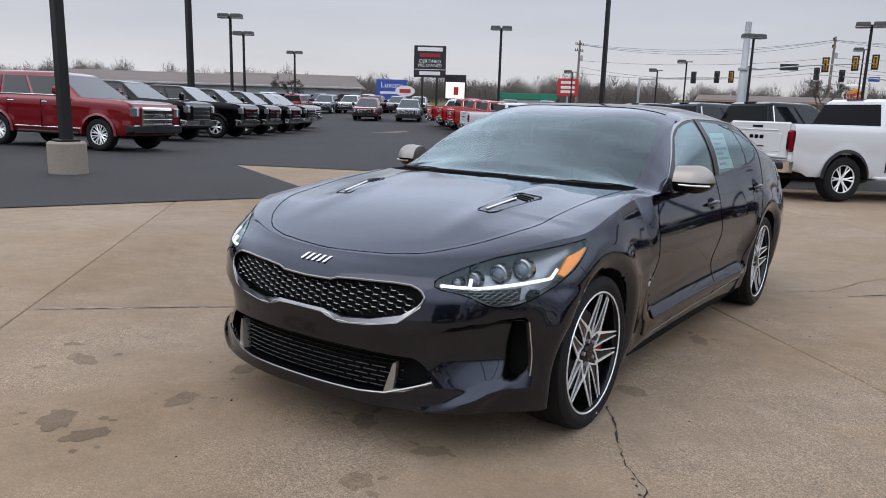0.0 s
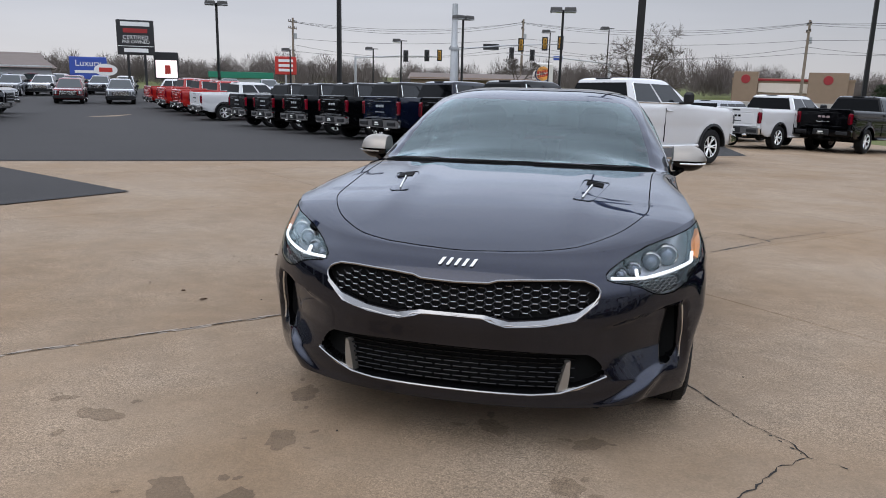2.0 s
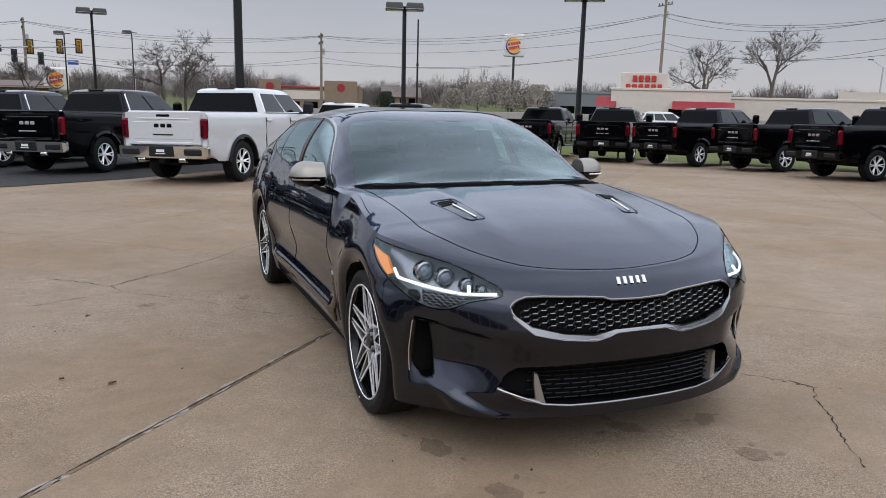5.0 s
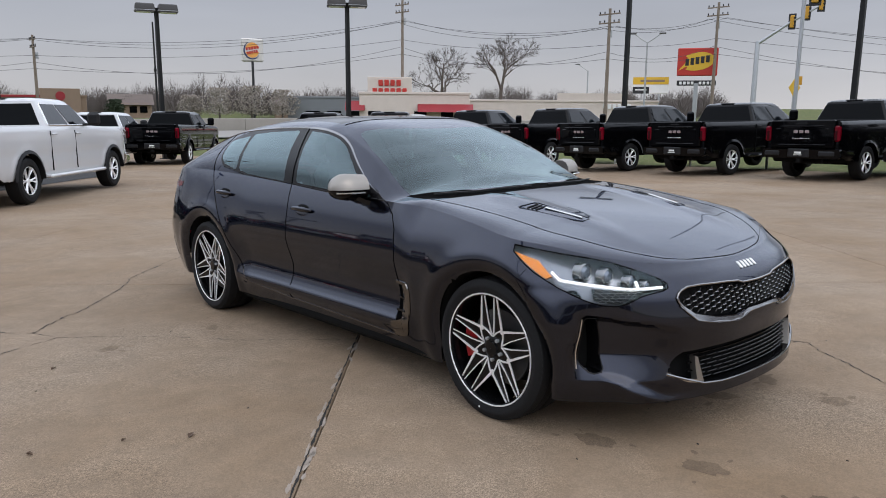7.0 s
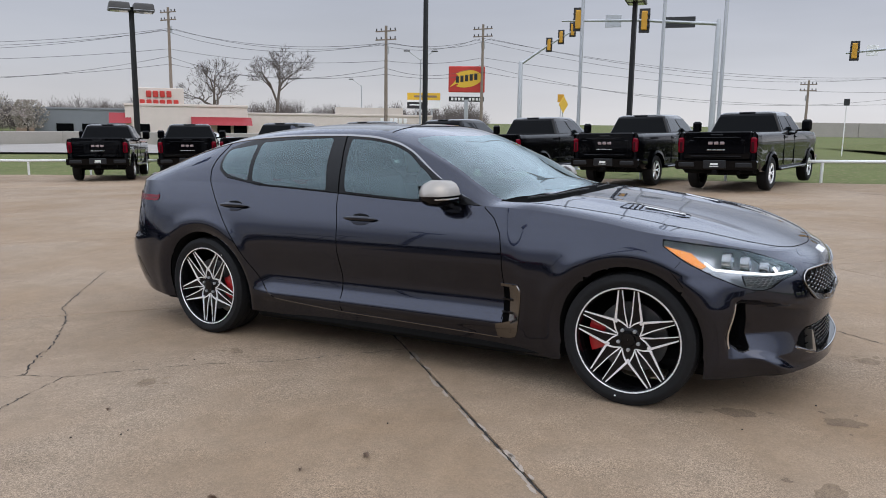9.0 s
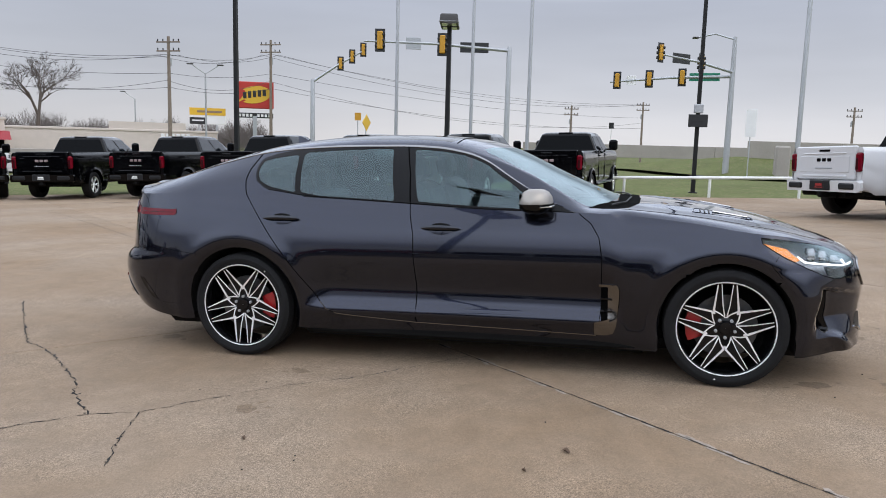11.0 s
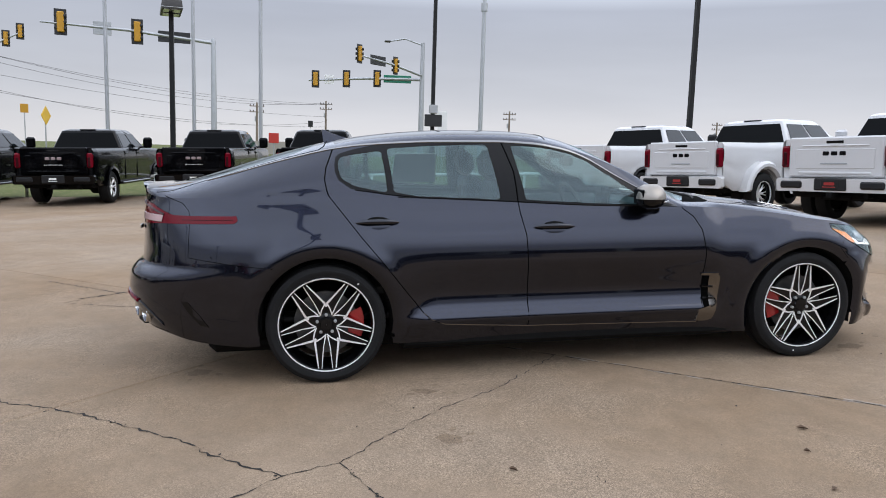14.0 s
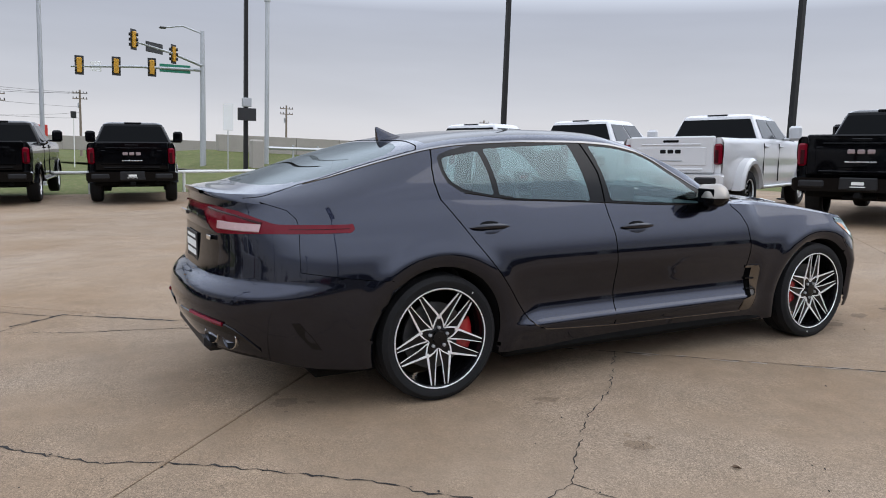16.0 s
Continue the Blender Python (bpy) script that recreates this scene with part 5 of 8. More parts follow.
# white pipe rail along the grass
rail = thing("pipe_rail", "low white painted pipe rail along the grass edge", "railing")
rail_line = [(21.0, -16.0), (20.4, -6.0), (20.3, 2.0), (20.3, 10.0), (18.6, 18.0), (15.6, 27.0), (9.5, 35.0)]
top_pts = []
for i in range(len(rail_line) - 1):
    a, b = Vector(rail_line[i]), Vector(rail_line[i + 1])
    n = max(1, round((b - a).length / 2.6))
    for k in range(n):
        p = a.lerp(b, k / n)
        top_pts.append(lift(p.x, p.y, 0.58))
        part("post", Buf().tube([lift(p.x, p.y, -0.1), lift(p.x, p.y, 0.58)], 0.045, 8), RAIL_WHITE, rail)
part("bar", Buf().tube(top_pts, 0.05, 8), RAIL_WHITE, rail)


# ---- buildings and barriers ----
def block(name, label, x, y, w, d, z0, z1, mat, toward=(0, -3), roof=None, cat="building"):
    T = thing(name, label, cat, "", "", facing_pose(x, y, 0, toward))
    wall = part("wall", Buf().box((0, d / 2, (z0 + z1) / 2), (w, d, z1 - z0), 0.03), mat, T)
    part("parapet", Buf().box((0, d / 2, z1 + 0.1), (w + 0.2, d + 0.2, 0.25), 0.03), roof or mat, T)
    return T, wall


def window_on(wall, x, z, w, h):
    g = part("window", Buf().box((x, -0.04, z), (w, 0.1, h), 0.02), DARK_GLASS, wall)
    return g


# taco restaurant
T, wall = block("restaurant", "cream stucco restaurant with red awnings and red roof letters", 47.5, 58.0, 11.5, 10, -1.0, 2.6, STUCCO, (-3, -4))
tower = part("tower", Buf().box((-2.6, 2.0, 1.7), (4.6, 3.4, 5.3), 0.05), STUCCO, T, "taller cream entrance block")
for r, n in ((0, 4), (1, 6)):
    for k in range(n):
        part("roof_letter", Buf().box((-2.6 + (k - (n - 1) / 2) * 0.62, 0.2, 3.75 - r * 0.85), (0.46, 0.14, 0.62), 0.05), SIGN_RED, T)
part("awning", Buf().slab([(-1.2, 0.9), (-0.1, 1.7), (0.0, 1.7), (0.0, 0.9)], 2.9, 0.02).move(Matrix.Translation((3.2, 0, -0.1))), DARK_RED, T, "long red awning")
part("awning", Buf().slab([(-1.0, 0.9), (-0.1, 1.9), (0.0, 1.9), (0.0, 0.9)], 1.0, 0.02).move(Matrix.Translation((-6.2, 0.5, 0))), DARK_RED, T, "short red awning")
for k in (-4.2, 0.6, 3.4, 5.0):
    window_on(wall, k, 0.3, 1.3, 1.1)
T, wall = block("shop_building", "low cream shop row with a pale parapet and letter sign", 66, 55, 24, 12, -1.0, 2.0, STUCCO, (-3, -4))
part("gable", Buf().slab([(0, 2.0), (0.3, 2.0), (0.3, 3.0), (0, 3.0)], 4.0, 0.02).move(Matrix.Translation((4.5, 0, 0))), STUCCO, T)
for k in range(6):
    part("sign_letter", Buf().box((6.0 + k * 0.55, -0.08, 1.5), (0.4, 0.08, 0.6), 0.02), SIGN_WHITE, wall)
T, wall = block("grey_building", "long grey metal-clad shop with a dark sign", 58.5, 88, 15, 12, -1.0, 2.4, GREY_WALL)
part("sign_panel", Buf().box((3.6, -0.1, 1.7), (2.4, 0.1, 0.7), 0.02), SIGN_BLACK, wall)
for k in (-4, -1, 2, 5):
    window_on(wall, k, 0.0, 2.0, 1.2)
# burger restaurant
T, wall = block("burger_restaurant", "tan and brown flat-roofed burger restaurant with a red band", 21.0, 103, 14.5, 11, -1.0, 2.2, TAN_STUCCO)
for px, w in ((-5.6, 3.0), (4.2, 4.6)):
    tw = part("tower", Buf().box((px, 0.6, 1.1), (w, 2.4, 4.3), 0.04), TAN_STUCCO, T)
    part("roundel", Buf().lathe([(-0.72, 0.001), (-0.72, 0.55), (-0.6, 0.6)], 20, "y", (px, 0.05, 2.3)), DARK_RED, tw)
part("red_band", Buf().box((-0.2, -0.12, 2.25), (8.0, 0.1, 0.28), 0.02), DARK_RED, wall)
part("pale_panel", Buf().box((-0.5, -0.06, 1.2), (7.0, 0.08, 1.2), 0.02), STUCCO, wall)
for k in (-2.5, 0, 2.5):
    window_on(wall, k, -0.2, 1.9, 1.0)
# dealership buildings far down the lot
T, wall = block("warehouse", "long pale metal warehouse with a dark pitched roof", -70, 52, 34, 20, -1.0, 1.5, PALE_WALL)
part("roof", Buf().slab([(-0.6, 1.5), (8, 2.9), (20, 1.5)], 17.5, 0.05), BROWN_ROOF, T, "dark shingle roof")
for k in range(-3, 4):
    window_on(wall, k * 4, 0.2, 2.0, 1.0)
T, wall = block("brown_building", "brown gabled commercial building", -68, 62, 16, 12, -1.0, 1.6, TAN_STUCCO)
part("roof", Buf().slab([(-0.8, 1.6), (6, 3.2), (12.8, 1.6)], 8.4, 0.05), BROWN_ROOF, T, "brown shingle roof")
T, wall = block("white_shop", "low white shop with a green roof band", -50, 89, 8, 8, -1.0, 0.9, PALE_WALL)
part("band", Buf().box((0, -0.1, 1.2), (8.4, 0.3, 0.8), 0.03), SIGN_GREEN, wall)
T, wall = block("brown_store", "long low brown-roofed store behind the signals", -19, 92, 16, 8, -1.0, 1.3, TAN_STUCCO)
part("roof", Buf().slab([(-0.6, 1.3), (4, 2.1), (8.6, 1.3)], 8.4, 0.05), BROWN_ROOF, T, "brown shingle roof")
T, b = post_sign("red_sign", "small red sign with white lettering bars", -37.7, 76.6, 2.4, 2.0, 2.4, SIGN_RED, (0,), post_mat=STEEL)
for k in (0.55, 0.0, -0.5):
    bar(b, 0, 2.4 + k, 1.6, 0.3, SIGN_WHITE)
T, wall = block("left_warehouse", "grey flat-roofed workshop behind the parked cars", -62, 12, 30, 16, -1.0, 1.9, PALE_WALL)
T, wall = block("small_house", "small house with a brown roof among the trees", 76, 116, 10, 8, -1.0, 1.0, STUCCO)
part("roof", Buf().slab([(-0.6, 1.0), (4, 2.8), (8.6, 1.0)], 5.4, 0.05), BROWN_ROOF, T)
for x, y, w in ((39.5, 118.0, 6.0), (63.0, 108.0, 7.0)):
    T, wall = block("far_house", "small brick house with a brown roof among bare trees", x, y, w, 7, -1.0, 1.2, TAN_STUCCO, cat="house")
    part("roof", Buf().slab([(-0.5, 1.2), (3.5, 2.9), (7.5, 1.2)], w / 2 + 0.4, 0.05), BROWN_ROOF, T, "brown shingle roof")
    for k in (-0.28, 0.05, 0.3):
        window_on(wall, k * w, 0.5, 1.1, 1.0)
# an unseen building added behind the camera, to shape reflections in the car's flank
T, wall = block("showroom", "unseen pale glazed building, added for the reflections in the car", -27, -14, 60, 12, -0.5, 3.2, PALE_WALL, (0, -3))
for k in range(-6, 7):
    window_on(wall, k * 4.4, 1.5, 3.8, 2.8)

# street retaining wall, and the overpass with its barrier
def long_wall(name, label, pts, h0, h1, mat, thick=0.4, cap=0.0):
    T = thing(name, label, "wall")
    for i in range(len(pts) - 1):
        a, b = Vector(pts[i]), Vector(pts[i + 1])
        n = max(1, round((b - a).length / 6))
        for k in range(n):
            p, q = a.lerp(b, k / n), a.lerp(b, (k + 1) / n)
            d = (q - p)
            part("panel", Buf().box((*((p + q) / 2), (h0 + h1) / 2), (d.length - 0.03, thick, h1 - h0), 0.03, math.atan2(d.y, d.x)), mat, T)
    return T


long_wall("street_wall", "low tan block retaining wall beside the street", [(4, 57), (33.5, 57), (45, 42), (48, 27)], -1.0, 0.25, BARRIER)
long_wall("overpass_barrier", "grey concrete overpass barrier on a sloping bank", [(63.9, -10.4), (66, -18), (70, -28), (78, -60)], 0.2, 2.35, BARRIER, 0.6)
long_wall("overpass_far", "far concrete overpass edge along the skyline", [(86, 12), (92, -4), (96, -30), (104, -80)], 0.4, 1.95, BARRIER, 0.8)
pier = thing("bridge_pier", "short pale concrete bridge end block", "bridge pier", "", "", Matrix.Translation((53.6, -11.3, 0)))
part("block", Buf().box((0, 0, 0.7), (0.9, 1.0, 2.4), 0.12), BARRIER, pier)
bank = Buf()
bank.add([(50, -9, -0.5), (64, -9.5, 1.0), (72, -30, 0.9), (84, -70, 0.9), (56, -70, -0.6), (48, -28, -0.5), (86, 4, -0.6), (90, -70, -0.6)], [(0, 1, 2, 5), (5, 2, 3, 4), (0, 6, 1), (1, 6, 2)])
tagged(part("grass_bank", bank, GRASS), "grassy bank rising to the overpass", "bank", "", "structure")
gr = thing("guard_rail", "steel guard rail with posts along the slip road", "guard rail")
for k in range(9):
    part("post", Buf().box((57 + k * 1.4, -13 - k * 2.6, 0.9), (0.15, 0.15, 1.4), 0.02), STEEL, gr)
part("beam", Buf().tube([(57, -13, 1.3), (68.2, -33.8, 1.3)], 0.16, 6), STEEL, gr)


# ---- trees ----
def limb_tree(x, y, h, seed, mat=BARK, twig=TWIGS, name="bare_tree", label="bare winter tree with fine spreading twigs", depth=5, spread=0.55):
    rng = random.Random(seed)
    T = thing(name, label, "tree", "", "", Matrix.Translation(lift(x, y, -0.2)))
    wood, fine = Buf(), Buf()

    def grow(p, d, length, r, level):
        q = p + d * length
        if level < 3:
            wood.tube([p, p + d * length * 0.5 + Vector((rng.gauss(0, 1), rng.gauss(0, 1), 0)) * length * 0.04, q], [r, r * 0.85, r * 0.68], 6, False)
        else:
            s = d.cross(Vector((rng.gauss(0, 1), rng.gauss(0, 1), rng.gauss(0, 1)))).normalized() * max(r, 0.016)
            s2 = d.cross(s).normalized() * max(r, 0.016)
            fine.add([p - s, p + s, p + s2, q], [(0, 1, 3), (1, 2, 3), (2, 0, 3)])
        if level >= depth:
            return
        for _ in range(3 if level < 2 else 4):
            n = (d + Vector((rng.gauss(0, spread), rng.gauss(0, spread), rng.gauss(0.12, spread * 0.5)))).normalized()
            grow(p + d * length * rng.uniform(0.55, 1.0), n, length * rng.uniform(0.55, 0.82), r * 0.56, level + 1)

    grow(Vector((0, 0, 0)), Vector((rng.gauss(0, 0.03), rng.gauss(0, 0.03), 1)).normalized(), h * 0.30, h * 0.019, 0)
    part("trunk", wood, mat, T)
    part("crown", fine, twig, T)
    return T


limb_tree(59.8, 67.4, 15.5, 3, depth=6)
limb_tree(65.0, 62.4, 15.5, 4, depth=6)
limb_tree(0.5, 72.0, 9.6, 5, depth=6, spread=0.75, twig=BARK)
limb_tree(2.6, 75.0, 9.0, 15, depth=6, spread=0.7, twig=BARK)
limb_tree(-11.5, 82, 8.0, 16, depth=6, spread=0.6)
limb_tree(4.5, 84.0, 5.5, 6)
limb_tree(-18, 104, 6.0, 8)
limb_tree(-53.5, 48.2, 5.0, 9, depth=6)
limb_tree(-78, 30, 6.0, 10)
limb_tree(-52, 76, 4.6, 12)


def puff_tree(x, y, h, w, seed, mat, name, label):
    """A dense crown of small clumps with gaps."""
    rng = random.Random(seed)
    T = thing(name, label, "tree", "", "", Matrix.Translation(lift(x, y, -0.2)))
    part("trunk", Buf().tube([(0, 0, 0), (0.05, 0, h * 0.5)], [0.16, 0.08], 6), BARK, T)
    crown = Buf()
    for _ in range(900):
        a, rr, zz = rng.uniform(0, 6.28), math.sqrt(rng.random()), rng.random()
        k = w * (0.35 + 0.65 * math.sin(math.pi * (0.15 + 0.75 * zz))) / 2 * (1 + 0.25 * math.sin(3 * a + seed))
        c = Vector((rr * k * math.cos(a), rr * k * math.sin(a), h * (0.22 + 0.78 * zz)))
        for _ in range(3):
            d = Vector((rng.gauss(0, 1), rng.gauss(0, 1), rng.gauss(0, 1))).normalized() * 0.16
            e = Vector((rng.gauss(0, 1), rng.gauss(0, 1), rng.gauss(0, 1))).normalized() * 0.16
            crown.add([c + d, c + e, c - d * 0.5 - e * 0.4], [(0, 1, 2)])
    part("crown", crown, mat, T)
    return T


for x, y, h, w, s in ((43.5, 95.5, 4.6, 4.4, 1), (47.5, 93.8, 4.9, 5.0, 2), (51.0, 91.5, 4.4, 4.2, 3), (41.0, 99, 3.6, 3.4, 4)):
    puff_tree(x, y, h, w, s, BLOSSOM, "blossom_tree", "pale flowering ornamental tree with a dense rounded crown")
puff_tree(31.5, 101, 2.9, 2.4, 5, EVERGREEN, "evergreen_shrub", "dark evergreen shrub beside a building")

# skyline woods, with the haze carried by their paler twig colour
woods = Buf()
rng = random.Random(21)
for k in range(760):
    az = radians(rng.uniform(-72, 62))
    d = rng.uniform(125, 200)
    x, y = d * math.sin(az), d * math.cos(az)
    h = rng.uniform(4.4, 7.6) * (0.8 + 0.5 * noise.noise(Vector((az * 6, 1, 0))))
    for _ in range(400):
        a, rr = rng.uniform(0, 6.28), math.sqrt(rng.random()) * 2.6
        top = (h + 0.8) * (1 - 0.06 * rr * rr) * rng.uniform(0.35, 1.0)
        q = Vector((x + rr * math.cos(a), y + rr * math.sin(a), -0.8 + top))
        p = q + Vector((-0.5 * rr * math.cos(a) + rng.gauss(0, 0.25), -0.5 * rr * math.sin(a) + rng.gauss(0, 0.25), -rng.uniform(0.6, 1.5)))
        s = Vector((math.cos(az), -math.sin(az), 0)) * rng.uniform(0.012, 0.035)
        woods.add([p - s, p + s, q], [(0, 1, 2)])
tagged(part("far_woods", woods, HAZED_TWIGS), "brown leafless winter woods along the skyline, paled by painted haze", "woods", "", "stuff")

LEVEL = Vector((0.004, -0.0305, 1.0)).rotation_difference(Vector((0, 0, 1))).to_matrix().to_4x4()


# ---- the sports sedan: front towards -y, its left side at +x ----
YA, YB, LF, LR, PF, PR = -1.55, 1.75, 1.25, 1.2, 2.35, 2.7
nose_y = spline((0.12, -2.20), (0.18, -2.275), (0.25, -2.29), (0.40, -2.275), (0.50, -2.285), (0.60, -2.268), (0.66, -2.245), (0.70, -2.21), (0.735, -2.15), (0.80, -2.05), (0.87, -1.93))
tail_y = spline((0.18, 2.38), (0.25, 2.47), (0.33, 2.54), (0.42, 2.585), (0.51, 2.602), (0.585, 2.588), (0.625, 2.555), (0.66, 2.515), (0.80, 2.50), (0.93, 2.495), (1.0, 2.485), (1.06, 2.49), (1.1, 2.49))
mid_w = spline((-1.55, 0.930), (-1.3, 0.926), (-1.0, 0.908), (-0.6, 0.898), (0.0, 0.896), (0.5, 0.90), (1.0, 0.917), (1.4, 0.934), (1.75, 0.926))
door_off = spline((0.15, -0.085), (0.20, -0.056), (0.275, -0.024), (0.325, 0.000), (0.342, -0.002), (0.368, -0.017), (0.415, -0.036), (0.47, -0.043), (0.55, -0.026), (0.61, -0.009), (0.66, 0.0), (0.70, -0.0016), (0.74, -0.0068), (0.78, -0.0150), (0.82, -0.0258), (0.86, -0.039), (0.90, -0.0540), (0.95, -0.0745), (1.0, -0.097), (1.06, -0.126))
fender_off = spline((0.15, -0.07), (0.25, -0.042), (0.35, -0.028), (0.45, -0.015), (0.55, -0.004), (0.62, 0.0), (0.67, -0.003), (0.72, -0.011), (0.78, -0.028), (0.86, -0.062), (0.95, -0.115), (1.06, -0.18))
quarter_off = spline((0.15, -0.075), (0.25, -0.045), (0.35, -0.029), (0.45, -0.015), (0.55, -0.004), (0.62, 0.0), (0.67, -0.002), (0.72, -0.008), (0.77, -0.017), (0.82, -0.030), (0.87, -0.045), (0.92, -0.063), (1.0, -0.096), (1.06, -0.126))
shoulder_s = spline((YA - LF, 0.735), (YA - 0.72 * LF, 0.748), (YA - 0.5 * LF, 0.782), (YA - 0.25 * LF, 0.832), (YA, 0.855), (-1.3, 0.893), (-1.0, 0.925), (-0.7, 0.944), (-0.2, 0.951), (0.44, 0.984), (0.9, 1.008), (1.2, 1.022), (1.5, 1.03), (YB, 1.03), (YB + 0.4 * LR, 1.02), (YB + 0.75 * LR, 1.035), (YB + LR, 1.055))
low_s = spline((YA - LF, 0.195), (YA - 0.55 * LF, 0.195), (YA - 0.2 * LF, 0.185), (YA, 0.18), (-1.05, 0.172), (0.0, 0.184), (1.05, 0.20), (YB, 0.215), (YB + 0.3 * LR, 0.245), (YB + 0.55 * LR, 0.285), (YB + LR, 0.29))


def side_width(y, z):
    kf, kr = np.clip((y + 0.93) / 0.16, 0, 1), np.clip((1.12 - y) / 0.3, 0, 1)
    kf, kr = kf * kf * (3 - 2 * kf), kr * kr * (3 - 2 * kr)
    ends = np.where(y < 0, fender_off(z), quarter_off(z))
    k = np.where(y < 0, kf, kr)
    return mid_w(y) + k * door_off(z) + (1 - k) * ends


def ring_xyz(s, z):
    """The flank, wrapped round nose and tail: s runs along the car, z up."""
    s, z = np.asarray(s, float), np.asarray(z, float)
    x = side_width(np.clip(s, YA, YB), z)
    y = np.array(np.broadcast_to(s, np.broadcast(s, z).shape), float)
    tf = np.clip((YA - s) / LF, 0, 1) * math.pi / 2
    tr = np.clip((s - YB) / LR, 0, 1) * math.pi / 2
    x = np.where(s < YA, x * np.cos(tf) ** (2 / PF), np.where(s > YB, x * np.cos(tr) ** (2 / PR), x))
    y = np.where(s < YA, YA + (nose_y(z) - YA) * np.sin(tf) ** (2 / PF), np.where(s > YB, YB + (tail_y(z) - YB) * np.sin(tr) ** (2 / PR), y))
    # a sunken facet beside the air slot, and a chin blade that rises outwards
    inward = np.clip((x - 0.46) / 0.32, 0, 1)
    cut = 0.046 * np.clip((0.565 - (0.8 - x) * 0.22 - z) / 0.022, 0, 1) * np.clip((z - 0.285) / 0.11, 0, 1) * inward * inward * (3 - 2 * inward) * np.clip((0.835 - x) / 0.03, 0, 1) * (s < YA)
    u = tf / (math.pi / 2)
    rise = np.clip((0.62 - u) / 0.22, 0, 1)
    lip_top = 0.235 + 0.09 * rise * rise * (3 - 2 * rise)
    shelf, start = np.clip((lip_top - z) / 0.06, 0, 1), np.clip((u - 0.32 - (0.33 - z) * 0.7) / 0.09, 0, 1)
    lip = (0.026 - 0.014 * np.clip((u - 0.5) / 0.3, 0, 1)) * shelf * shelf * (3 - 2 * shelf) * start * start * (3 - 2 * start)
    flare = 0.026 * np.clip(u / 0.1, 0, 1) * np.clip((0.42 - u) / 0.2, 0, 1) * np.clip((0.66 - z) / 0.14, 0, 1)
    # the skin turns inwards towards each wheel opening, from a soft ridge round it
    for wy, wr in ((-1.453, 0.356), (1.453, 0.368)):
        ridge = np.hypot(y - wy, z - 0.333) - wr
        x = x + 0.010 * np.exp(-(((ridge - 0.075) / 0.05) ** 2)) - 0.020 * np.clip(1 - ridge / 0.055, 0, 1) ** 2
    return x - cut * 0.35 + flare + lip * np.cos(tf), y + cut - lip * np.sin(tf), z + 0 * x


def at_x(x, z, rear=False):
    """The s of a point on nose or tail, from its half breadth."""
    w = float(side_width(np.array(YB if rear else YA), np.array(z)))
    t = math.acos(min(1, abs(x) / w) ** ((PR if rear else PF) / 2)) / (math.pi / 2)
    return YB + t * LR if rear else YA - t * LF


def at_y(y, z):
    """The s of a point on a corner, from its y."""
    if YA <= y <= YB:
        return y
    if y < YA:
        return YA - LF * math.asin(min(1, (y - YA) / (float(nose_y(z)) - YA)) ** (PF / 2)) / (math.pi / 2)
    return YB + LR * math.asin(min(1, (y - YB) / (float(tail_y(z)) - YB)) ** (PR / 2)) / (math.pi / 2)


top_z = spline((-2.15, 0.735), (-2.05, 0.772), (-1.9, 0.820), (-1.7, 0.872), (-1.5, 0.912), (-1.3, 0.943), (-1.1, 0.966), (-0.95, 0.978), (-0.87, 0.985), (-0.72, 1.045), (-0.5, 1.142), (-0.3, 1.240), (-0.1, 1.322), (0.05, 1.362), (0.2, 1.385), (0.4, 1.397), (0.65, 1.400), (0.9, 1.390), (1.15, 1.368), (1.4, 1.328), (1.65, 1.268), (1.9, 1.197), (2.1, 1.136), (2.25, 1.095), (2.38, 1.076), (2.49, 1.074))
rail_z = spline((-1.55, 0.882), (-1.3, 0.920), (-1.0, 0.952), (-0.85, 0.962), (-0.72, 0.962), (-0.53, 1.05), (-0.39, 1.13), (-0.18, 1.222), (0.02, 1.284), (0.23, 1.320), (0.48, 1.330), (0.78, 1.329), (1.09, 1.317), (1.26, 1.304), (1.4, 1.284), (1.66, 1.224), (1.83, 1.178), (2.01, 1.124), (2.15, 1.090), (2.3, 1.062), (2.49, 1.060))
rail_x = spline((-1.55, 0.665), (-1.3, 0.68), (-1.0, 0.70), (-0.72, 0.742), (-0.53, 0.715), (-0.39, 0.692), (-0.18, 0.662), (0.02, 0.642), (0.23, 0.628), (0.48, 0.618), (0.78, 0.618), (1.09, 0.622), (1.4, 0.632), (1.7, 0.642), (2.01, 0.635), (2.2, 0.60), (2.49, 0.48))
_s = np.concatenate([np.linspace(YA - LF, YA, 90), np.linspace(YB, YB + LR, 90)])
_ex, _ey, _ez = ring_xyz(_s, shoulder_s(_s))
RAILW = 0.62


def edge_xz(y):
    """The shoulder line over the whole length: half breadth and height at y."""
    fx, fz = np.interp(-y, -_ey[:90][::-1], _ex[:90][::-1]), np.interp(-y, -_ey[:90][::-1], _ez[:90][::-1])
    rx, rz = np.interp(y, _ey[90:], _ex[90:]), np.interp(y, _ey[90:], _ez[90:])
    zz = shoulder_s(np.clip(y, YA, YB))
    return np.where(y < YA, fx, np.where(y > YB, rx, side_width(np.clip(y, YA, YB), zz))), np.where(y < YA, fz, np.where(y > YB, rz, zz))


